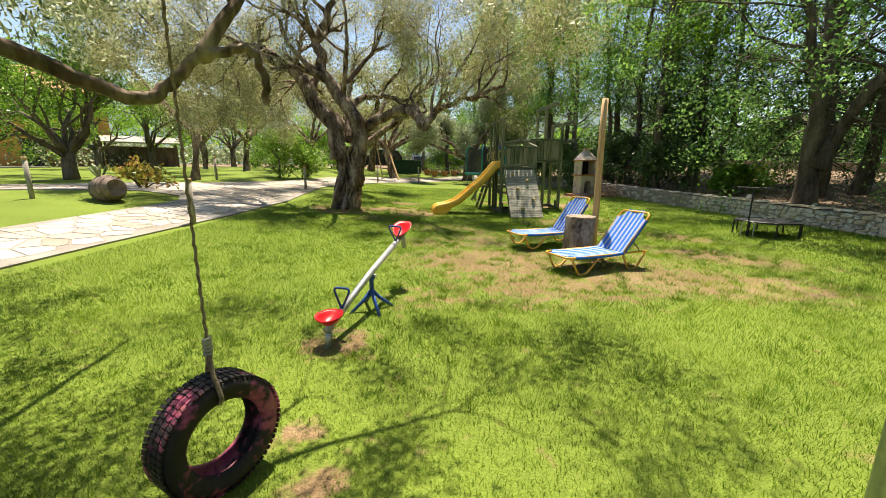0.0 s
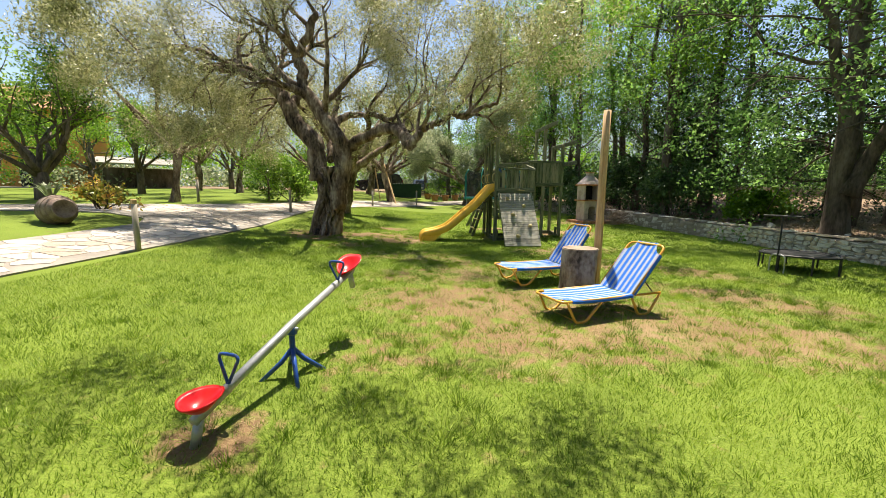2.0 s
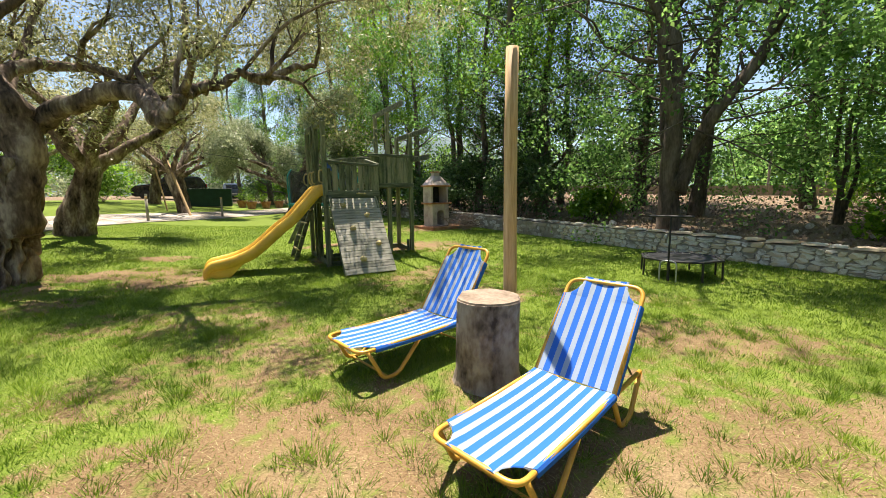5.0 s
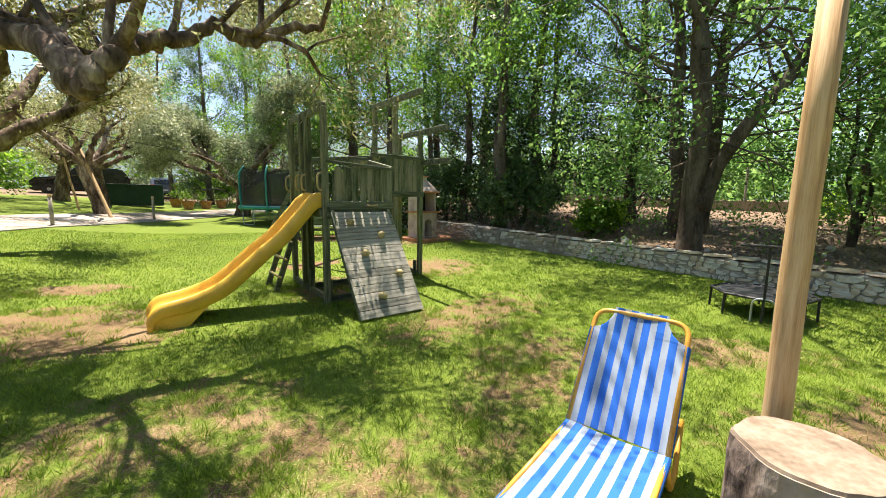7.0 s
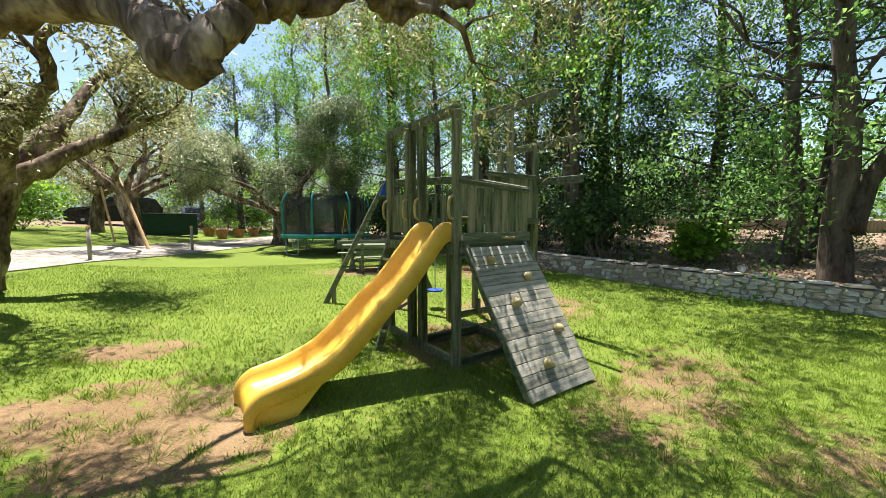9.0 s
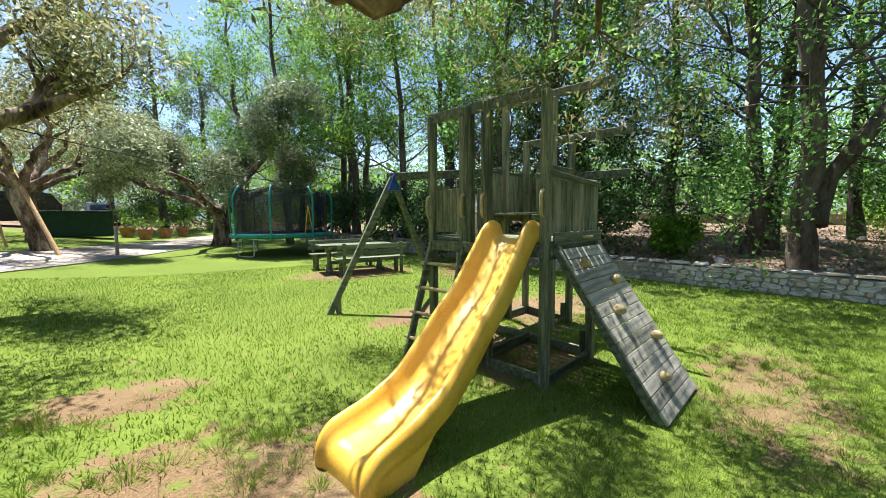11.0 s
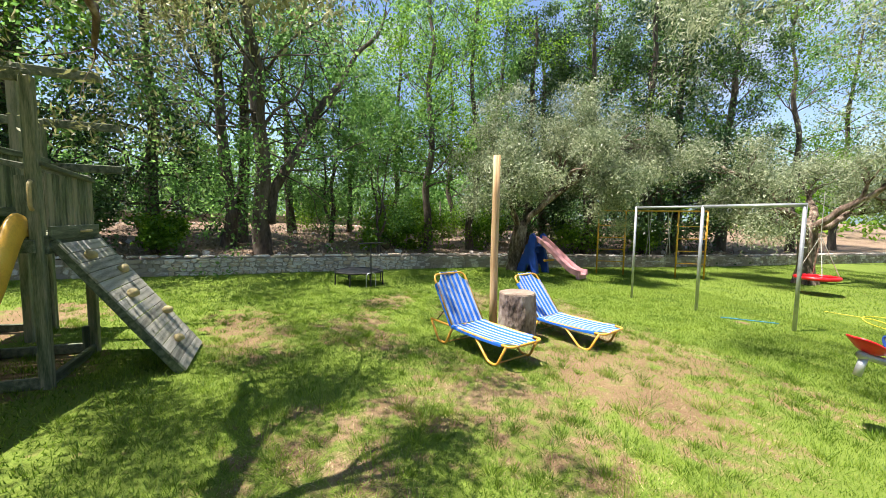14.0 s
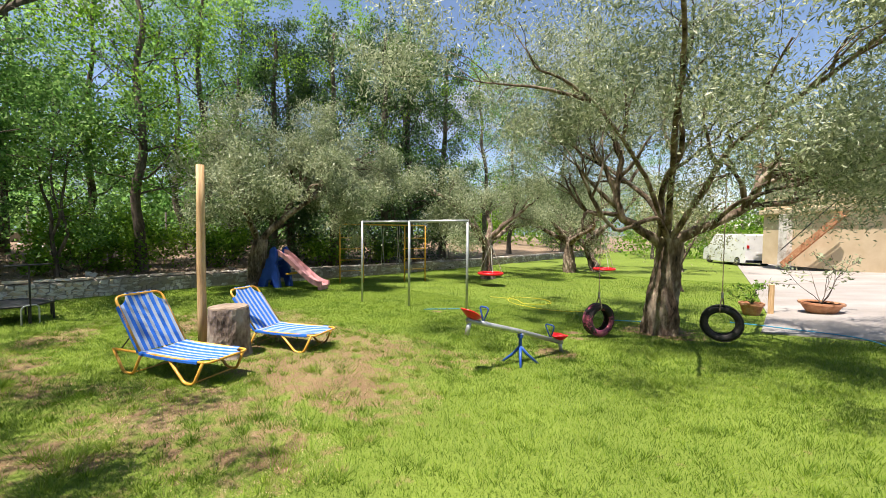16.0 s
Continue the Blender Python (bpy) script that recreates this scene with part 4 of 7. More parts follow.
def build_wall():
    """A dry-looking rubble wall: a mortared core, with every face stone set proud of it."""
    ys = np.arange(-34, 30, 0.5)
    bm = bmesh.new()
    rows = []
    for y in ys:
        x, zb = float(wall_x(y)), gz(float(wall_x(y)) - 0.3, y)
        h = 0.46 + 0.015 * math.sin(y * 1.3)
        rows.append([bm.verts.new(p) for p in ((x, y, zb - 0.2), (x + 0.02, y, zb + h), (x + 0.36, y, zb + h), (x + 0.36, y, zb - 0.2))])
    for a, b in zip(rows, rows[1:]):
        for k in range(3):
            bm.faces.new((a[k], b[k], b[k + 1], a[k + 1]))
    bm.faces.new(rows[0])
    bm.faces.new(rows[-1][::-1])
    wall = tagged(new("stone_wall", finish("stone_wall", bm, WALL_MORTAR)), "low rubble stone wall in grey and ochre holding the bank", "wall", kind="structure")
    shapes = stone_meshes(9, 3, WALL_STONE)
    rng = np.random.default_rng(9)
    made, rest_v, rest_f = 0, [], []
    y = -33.0
    cols = []
    for course in range(4):
        y = -33.0 + rng.uniform(0, 0.2)
        while y < 29:
            w = rng.choice((0.11, 0.16, 0.22, 0.30)) * rng.uniform(0.8, 1.25)
            zc = (course + 0.5 + 0.10 * math.sin(y * 2.1 + course)) * 0.112
            if w > 0.13 and rng.uniform() < 0.35:
                cols.append((y + w / 2, w, zc + 0.027, 0.054))
                cols.append((y + w / 2, w, zc - 0.027, 0.054))
            else:
                cols.append((y + w / 2, w, zc + rng.normal() * 0.006, rng.uniform(0.10, 0.125)))
            y += w + 0.004
    cap_y = -33.0
    while cap_y < 29:
        w = rng.uniform(0.25, 0.55)
        cols.append((cap_y + w / 2, w, None, 0.07))
        cap_y += w + 0.01
    for y, w, zc, h in cols:
        x = float(wall_x(y))
        slope = (float(wall_x(y + 0.2)) - float(wall_x(y - 0.2))) / 0.4
        zb = gz(x - 0.3, y)
        if zc is None:
            m = Matrix.Translation((x + 0.17, y, zb + 0.485)) @ Matrix.Rotation(-math.atan(slope), 4, "Z") @ Matrix.Rotation(radians(90), 4, "Y") @ Matrix.Diagonal((0.09, w * 1.05, 0.44, 1))
        else:
            m = Matrix.Translation((x + 0.01, y, zb + zc)) @ Matrix.Rotation(-math.atan(slope), 4, "Z") @ Matrix.Rotation(rng.normal() * 0.06, 4, "X") @ Matrix.Diagonal((rng.uniform(0.05, 0.085), w * 1.10, h * 1.16, 1))
        me = shapes[int(rng.integers(0, len(shapes)))]
        near = 5.6 < y < 12.6 and made < 300
        if near:
            ob = new("stone", me)
            ob.parent = wall
            ob.matrix_local = m
            made += 1
        else:
            o = len(rest_v)
            rest_v += [tuple(m @ v.co) for v in me.vertices]
            rest_f += [[o + i for i in p.vertices] for p in me.polygons]
    me = bpy.data.meshes.new("wall_stones")
    me.from_pydata(rest_v, [], rest_f)
    me.materials.append(WALL_STONE)
    tagged(new("wall_stones", me), "face stones of the rubble wall", kind="stuff").parent = wall


# ---- drive ----
DRIVE = [(-6.0, -2.8), (-6.0, 4), (-5.9, 7), (-5.9, 10.4), (-6.3, 13), (-6.6, 15.4), (-6.3, 17.6), (-5.2, 20.6), (-2.5, 25), (0.2, 29.6), (3, 33.6), (6, 38), (4.2, 40), (1.2, 36.2), (-1.2, 33), (-3.6, 29), (-6.6, 24), (-8.2, 20.3), (-8.8, 16), (-10.2, 12.6), (-13.4, 9.7), (-24, 5.8), (-22, 3.2), (-12, 8.1), (-9.9, 9.3), (-8.6, 9.1), (-8.1, 8.4), (-8.0, 7.5), (-8, 4), (-8, -2.8)]
COURT = [(-3.5, -2.8), (-3.45, -5.6), (-2.7, -12.4), (-0.4, -30), (-10, -34), (-16, -20), (-14, -2.8)]


def inside(x, y, poly):
    c = False
    for (x0, y0), (x1, y1) in zip(poly, poly[1:] + poly[:1]):
        if (y0 > y) != (y1 > y) and x < (x1 - x0) * (y - y0) / (y1 - y0) + x0:
            c = not c
    return c


def sheet(poly, lift, material, name, label, category, step=0.8):
    """A thin paved slab that follows the lie of the ground."""
    bm = bmesh.new()
    bm.faces.new([bm.verts.new((x, y, 0)) for x, y in poly])
    for axis, lo, hi in (((1, 0, 0), -26, 8), ((0, 1, 0), -36, 42)):
        for c in np.arange(lo, hi, step):
            bmesh.ops.bisect_plane(bm, geom=bm.verts[:] + bm.edges[:] + bm.faces[:], plane_co=Vector(axis) * c, plane_no=axis)
    for v in bm.verts:
        v.co.z = gz(v.co.x, v.co.y) + lift
    rim = [e for e in bm.edges if e.is_boundary]
    ext = bmesh.ops.extrude_edge_only(bm, edges=rim)["geom"]
    for v in ext:
        if isinstance(v, bmesh.types.BMVert):
            v.co.z -= lift + 0.12
    return tagged(new(name, finish(name, bm, material)), label, category, kind="structure")


def clip_cell(c, others):
    poly = [c + Vector(d) for d in ((-1, -1), (1, -1), (1, 1), (-1, 1))]
    for o in others:
        mid, n = (c + o) / 2, (o - c)
        out = []
        for a, b in zip(poly, poly[1:] + poly[:1]):
            da, db = (a - mid).dot(n), (b - mid).dot(n)
            if da <= 0:
                out.append(a)
            if da * db < 0:
                out.append(a + (b - a) * (da / (da - db)))
        poly = out
        if len(poly) < 3:
            return []
    return poly


def crazy_paving(poly, parent, seed, spacing, near):
    rng = np.random.default_rng(seed)
    xs, ys = [p[0] for p in poly], [p[1] for p in poly]
    nx, ny = int((max(xs) - min(xs)) / spacing) + 2, int((max(ys) - min(ys)) / spacing) + 2
    seeds = {}
    for i in range(nx):
        for j in range(ny):
            seeds[i, j] = Vector((min(xs) + (i + rng.uniform(-0.42, 0.42)) * spacing, min(ys) + (j + rng.uniform(-0.42, 0.42)) * spacing))
    made, rv, rf = 0, [], []
    for (i, j), c in seeds.items():
        if not inside(c.x, c.y, poly):
            continue
        cell = clip_cell(c, [seeds[i + a, j + b] for a in (-2, -1, 0, 1, 2) for b in (-2, -1, 0, 1, 2) if (a or b) and (i + a, j + b) in seeds])
        cell = [p for p in cell if (p - c).length < spacing * 1.4]
        if len(cell) < 3:
            continue
        cell = [c + (p - c) * max(0.6, 1 - 0.022 / max((p - c).length, 0.05)) for p in cell]
        if not all(inside(p.x, p.y, poly) for p in cell):
            continue
        z = 0.035
        n = len(cell)
        top = [(p.x, p.y, gz(p.x, p.y) + z + 0.006) for p in [c + (p - c) * 0.96 for p in cell]]
        low = [(p.x, p.y, gz(p.x, p.y) + z - 0.012) for p in cell]
        faces = [list(range(n))] + [[k, (k + 1) % n, n + (k + 1) % n, n + k] for k in range(n)]
        if near(c.x, c.y) and made < 300:
            me = bpy.data.meshes.new("paving_stone")
            o = Vector((c.x, c.y, 0))
            me.from_pydata([Vector(p) - o for p in top + [tuple(q) for q in low]], [], [f[::-1] if f[0] else f for f in faces])
            me.materials.append(ROAD_STONE)
            ob = new("paving_stone", me)
            ob.parent = parent
            ob.matrix_local = Matrix.Translation(o)
            made += 1
        else:
            o = len(rv)
            rv += top + low
            rf += [[o + k for k in f] for f in faces]
    if rv:
        me = bpy.data.meshes.new("paving_stones")
        me.from_pydata(rv, [], rf)
        me.materials.append(ROAD_STONE)
        tagged(new("paving_stones", me), "irregular pale paving stones", kind="stuff").parent = parent


# ---- playground tower ----
TOWER = pose(1.14, 10.6, 0, 0, 0, 10.6)
TG = TOWER.to_3x3()


def floor_at(m, x, y):
    p = m @ Vector((x, y, 0))
    return gz(p.x, p.y) - m.translation.z


def play_tower():
    """Local x runs from the slide's face backwards, y along that face, z from the foot of the corner post."""
    t = thing("play_tower", "weathered green wooden play tower with two decks and climbing ramp", "playground", TOWER)

    def post(x, y, top, w=0.09, name="post"):
        z0 = floor_at(TOWER, x, y) - 0.15
        part(name, box(w, w, top - z0, (x, y, (top + z0) / 2), 0.008), GREEN_WOOD, t)

    for x, y, top in ((0, 0, 2.93), (0, 1.58, 2.96), (1.08, 0, 2.12), (1.08, 1.58, 2.2), (0.0, 0.98, 2.96), (0.0, 0.72, 2.97)):
        post(x, y, top, 0.09 if y not in (0.98, 0.72) else 0.10)
    part("post", box(0.045, 0.12, 1.75, (0.0, 1.06, 2.08), 0.006), GREEN_WOOD, t)
    for x, y, top in ((1.71, 0.86, 3.40), (1.71, 1.68, 3.42), (2.3, 0.87, 2.95), (2.28, 1.66, 2.97)):
        post(x, y, top)
    for a, b in (((0, -0.02, 2.93), (0, 1.62, 2.93)), ((1.74, 0.02, 3.45), (1.70, 1.76, 3.45)), ((2.34, 0.0, 2.92), (2.30, 1.72, 2.92)), ((2.37, 0.02, 2.33), (2.33, 0.95, 2.33))):
        part("top_beam", beam(a, b, 0.06, 0.11), GREEN_WOOD_X, t)
    # lower deck
    for i in range(10):
        part("deck_board", box(0.102, 1.56, 0.028, (0.055 + i * 0.108, 0.79, 1.46), 0.004), GREEN_WOOD, t)
    for a, b in (((0, -0.055, 1.39), (1.1, -0.055, 1.39)), ((0, 1.63, 1.40), (1.1, 1.63, 1.40)), ((1.13, 0, 1.40), (1.13, 1.6, 1.40))):
        part("deck_joist", beam(a, b, 0.035, 0.18), GREEN_WOOD_X, t)
    part("deck_joist", beam((-0.055, 0.0, 1.38), (-0.055, 1.58, 1.38), 0.035, 0.12), GREEN_WOOD_X, t)
    part("fascia_board", beam((0.03, -0.075, 1.50), (1.12, -0.075, 1.50), 0.03, 0.13), GREEN_WOOD_X, t)
    # upper deck
    for i in range(6):
        part("deck_board", box(0.2, 0.86, 0.028, (1.18 + i * 0.208, 1.27, 1.76), 0.004), GREEN_WOOD, t)
    for a, b in (((1.1, 0.82, 1.70), (2.34, 0.82, 1.70)), ((1.1, 1.72, 1.70), (2.34, 1.72, 1.70)), ((2.35, 0.82, 1.70), (2.35, 1.7, 1.70))):
        part("deck_joist", beam(a, b, 0.035, 0.10), GREEN_WOOD_X, t)
    # rails and pickets
    part("rail", beam((0.0, -0.03, 2.15), (1.12, -0.03, 2.08), 0.09, 0.045), GREEN_WOOD_X, t)
    for i in range(7):
        part("picket", box(0.10, 0.022, 0.56, (0.20 + i * 0.135, -0.02, 1.80), 0.004), GREEN_WOOD, t)
    for i in range(6):
        part("picket", box(0.10, 0.022, 0.58, (0.12 + i * 0.17, 1.61, 1.84), 0.004), GREEN_WOOD, t)
    for i in range(5):
        part("picket", box(0.022, 0.10, 0.62, (1.10, 0.10 + i * 0.12, 1.80), 0.004), GREEN_WOOD, t)
    part("rail", beam((1.12, -0.03, 2.10), (1.12, 0.78, 2.26), 0.05, 0.07), GREEN_WOOD_X, t)
    for i in range(4):
        part("picket", box(0.022, 0.11, 0.52, (0.015, 1.13 + i * 0.115, 1.80), 0.004), GREEN_WOOD, t)
    for i in range(9):
        part("picket", box(0.11, 0.022, 0.64, (1.30 + i * 0.122, 0.84, 2.06), 0.004), GREEN_WOOD, t)
    part("rail", beam((1.18, 0.82, 2.40), (2.34, 0.82, 2.40), 0.05, 0.07), GREEN_WOOD_X, t)
    for i in range(9):
        part("picket", box(0.11, 0.022, 0.64, (1.30 + i * 0.122, 1.71, 2.06), 0.004), GREEN_WOOD, t)
    part("rail", beam((1.18, 1.73, 2.40), (2.34, 1.73, 2.40), 0.05, 0.07), GREEN_WOOD_X, t)
    for i in range(6):
        part("picket", box(0.022, 0.11, 0.64, (2.32, 0.94 + i * 0.13, 2.06), 0.004), GREEN_WOOD, t)
    # ground frame
    for a, b in (((0, 0.05, 0.06), (0, 1.55, 0.10)), ((0.05, 0, 0.05), (1.08, 0, 0.06)), ((1.08, 0, 0.07), (1.08, 1.6, 0.11)), ((0, 0.85, 0.09), (1.08, 0.85, 0.10)), ((1.1, 1.66, 0.11), (2.3, 1.66, 0.12)), ((2.3, 0.9, 0.08), (2.3, 1.66, 0.12))):
        part("ground_beam", beam(a, b, 0.05, 0.11), GREEN_WOOD_X, t)
    for x, y in ((0.07, 0.06), (1.02, 0.06), (1.72, 1.60), (2.22, 0.93)):
        part("post_foot", box(0.06, 0.06, 0.42, (x, y, 0.14), 0.006), GREEN_WOOD, t)
    # handles
    for x, y in ((-0.055, 1.58), (-0.055, 1.02), (-0.055, 0.72), (-0.055, 0.0)):
        part("grab_handle", tube(smooth_path([(x, y, 1.72), (x - 0.05, y - 0.01, 1.75), (x - 0.065, y - 0.015, 1.85), (x - 0.05, y - 0.01, 1.95), (x, y, 1.98)], 5), 0.017, 8), HOLD_YELLOW, t, "faded yellow plastic handle", smooth=True)
    part("grab_handle", tube(smooth_path([(0.62, -0.09, 1.50), (0.64, -0.13, 1.50), (0.78, -0.13, 1.50), (0.80, -0.09, 1.50)], 5), 0.014, 8), HOLD_YELLOW, t, "faded yellow plastic handle", smooth=True)
    # ladder
    for y in (1.02, 1.56):
        z0 = floor_at(TOWER, -0.50, y) - 0.03
        part("ladder_rail", beam((-0.50, y, z0), (-0.03, y, 1.42), 0.045, 0.09), GREEN_WOOD_X, t)
    for k in range(4):
        f = 0.18 + 0.21 * k
        x, z = -0.50 + 0.47 * f, 0.03 + 1.39 * f
        part("ladder_rung", tube([(x - 0.02, 0.93, z), (x - 0.02, 1.65, z)], 0.022, 8), HOLD_YELLOW, t, smooth=True)
    # climbing ramp
    for x in (0.06, 1.0):
        part("ramp_rail", beam((x, -0.08, 1.42), (x, -1.07, -0.02), 0.05, 0.09), GREEN_WOOD_X, t)
    run = Vector((0, -0.99, -1.40))
    n = 14
    for i in range(n):
        a = Vector((0.53, -0.13, 1.40)) + run * ((i + 0.5) / n)
        tilt = math.atan2(1.40, 0.99)
        m = Matrix.Translation(a) @ Matrix.Rotation(tilt, 4, "X")
        part("ramp_plank", box(1.0, run.length / n - 0.006, 0.024, (0, 0, 0), 0.004), RAMP_WOOD, t, m=m)
    nrm = Vector((0, -1.40, 0.99)).normalized()
    for x, f in ((0.27, 0.11), (0.70, 0.25), (0.36, 0.42), (0.80, 0.64), (0.42, 0.82)):
        bm = bmesh.new()
        bmesh.ops.create_icosphere(bm, subdivisions=2, radius=0.06)
        for v in bm.verts:
            v.co *= 1 + 0.35 * noise.noise(v.co * 14 + Vector((x, f, 0)) * 9)
            v.co.z *= 0.8
        part("climbing_hold", bm, HOLD_YELLOW, t, "weathered yellow climbing hold", True, Matrix.Translation(Vector((x, -0.15, 1.40)) + run * f + nrm * 0.035))
    # swing arm with its splayed legs
    inv = TOWER.inverted()
    apex, foot, back = inv @ Vector((1.36, 14.2, 2.44)), inv @ pt(0.19, 14.35, -0.05), inv @ pt(2.62, 14.75, -0.05)
    part("swing_beam", beam((1.62, 1.70, 2.42), apex + Vector((-0.02, 0.12, 0)), 0.075, 0.13), GREEN_WOOD_X, t)
    part("swing_leg", beam(foot, apex + Vector((0, 0, -0.02)), 0.07, 0.10), GREEN_WOOD_X, t)
    part("swing_leg", beam(back, apex + Vector((0, 0, -0.02)), 0.07, 0.10), GREEN_WOOD_X, t)
    part("leg_stake", box(0.08, 0.06, 0.38, foot + Vector((0.18, -0.03, 0.18)), 0.006), GREEN_WOOD, t)
    bm = bmesh.new()
    for s in (-1, 1):
        vs = [bm.verts.new(apex + Vector(p)) for p in ((0, s * 0.05, 0.05), (-0.13, s * 0.05, -0.24), (0.13, s * 0.05, -0.24))]
        bm.faces.new(vs)
    a = list(bm.faces)
    ring0, ring1 = list(a[0].verts), list(a[1].verts)
    for k in range(3):
        bm.faces.new((ring0[k], ring0[(k + 1) % 3], ring1[(k + 1) % 3], ring1[k]))
    part("bracket", bm, BLUE_STEEL, t, "blue-grey steel bracket")
    d = (apex - Vector((1.62, 1.70, 2.42)))
    for f in (0.25, 0.42, 0.80):
        q = Vector((1.62, 1.70, 2.42)) + d * f
        part("hook", tube(smooth_path([q + Vector((0, 0, -0.07)), q + Vector((0.03, 0, -0.12)), q + Vector((0.0, 0, -0.17)), q + Vector((-0.03, 0, -0.13))], 4), 0.007, 5), BLACK_STEEL, t)
    return t


def swing_seat():
    """The board of the tower's swing, on its two ropes."""
    s = thing("swing", "round blue plastic swing disc hung on a single rope", "swing", pose(2.03, 13.22, 0.42))
    part("seat", lathe([(0.10, -0.03), (0.15, -0.015), (0.15, 0.01), (0.10, 0.02)], 18), BLUE_PLASTIC, s)
    part("rope", tube([(0, 0, 0.0), (0, 0, 1.95)], 0.010, 6), ROPE_GREY, s)


def slide():
    """A wavy moulded chute with rolled lips."""
    t = thing("slide", "wavy yellow plastic slide with worn chute and rolled edges", "slide", TOWER)
    keys = [(0.06, 1.49), (-0.10, 1.48), (-0.32, 1.26), (-0.57, 0.99), (-0.85, 0.77), (-1.13, 0.53), (-1.40, 0.33), (-1.71, 0.22), (-1.98, 0.185), (-2.10, 0.17), (-2.17, 0.10), (-2.185, -0.06)]
    path = smooth_path([Vector((x, 0.36 + 0.075 * x, z)) for x, z in keys], 5)
    bm = bmesh.new()
    rows = []
    for i, p in enumerate(path):
        f = i / (len(path) - 1)
        lip = float(np.interp(f, [0, 0.07, 0.14, 0.6, 0.78, 0.90, 1.0], [0.15, 0.20, 0.17, 0.17, 0.14, 0.06, 0.02]))
        w = 0.215 + 0.03 * f
        prof = [(-w - 0.085, -0.02), (-w - 0.075, lip * 0.55), (-w - 0.055, lip * 0.92), (-w - 0.03, lip), (-w - 0.008, lip * 0.93), (-w + 0.01, lip * 0.6), (-w + 0.035, lip * 0.22 + 0.008), (-w + 0.08, 0.008), (0, 0.0)]
        prof = prof + [(-a, b) for a, b in prof[-2::-1]]
        tan = (path[min(i + 1, len(path) - 1)] - path[max(i - 1, 0)]).normalized()
        up = Vector((tan.z, 0, -tan.x)).normalized()
        rows.append([bm.verts.new(p + Vector((0, a, 0)) + up * b) for a, b in prof] + [bm.verts.new(p + Vector((0, a, 0)) + up * b) for a, b in ((w + 0.06, -0.035), (-w - 0.06, -0.035))])
    n = len(rows[0])
    for a, b in zip(rows, rows[1:]):
        for k in range(n):
            bm.faces.new((a[k], a[(k + 1) % n], b[(k + 1) % n], b[k]))
    bm.faces.new(rows[0])
    bm.faces.new(rows[-1][::-1])
    part("chute", bm, YELLOW_PLASTIC, t, smooth=True)
    for side in (-1, 1):
        bm = bmesh.new()
        skirt = [(x, 0.36 + 0.075 * x + side * 0.288, z) for x, z in ((-1.55, 0.25), (-1.75, 0.20), (-1.98, 0.17), (-2.10, 0.15), (-2.17, 0.08), (-2.185, -0.06), (-1.86, -0.06), (-1.70, 0.10))]
        lo, hi = [bm.verts.new(Vector(q) + Vector((0, -0.012, 0))) for q in skirt], [bm.verts.new(Vector(q) + Vector((0, 0.012, 0))) for q in skirt]
        bm.faces.new(lo)
        bm.faces.new(hi[::-1])
        for k in range(len(skirt)):
            bm.faces.new((lo[k], lo[(k + 1) % len(skirt)], hi[(k + 1) % len(skirt)], hi[k]))
        part("side_skirt", bm, YELLOW_PLASTIC, t)


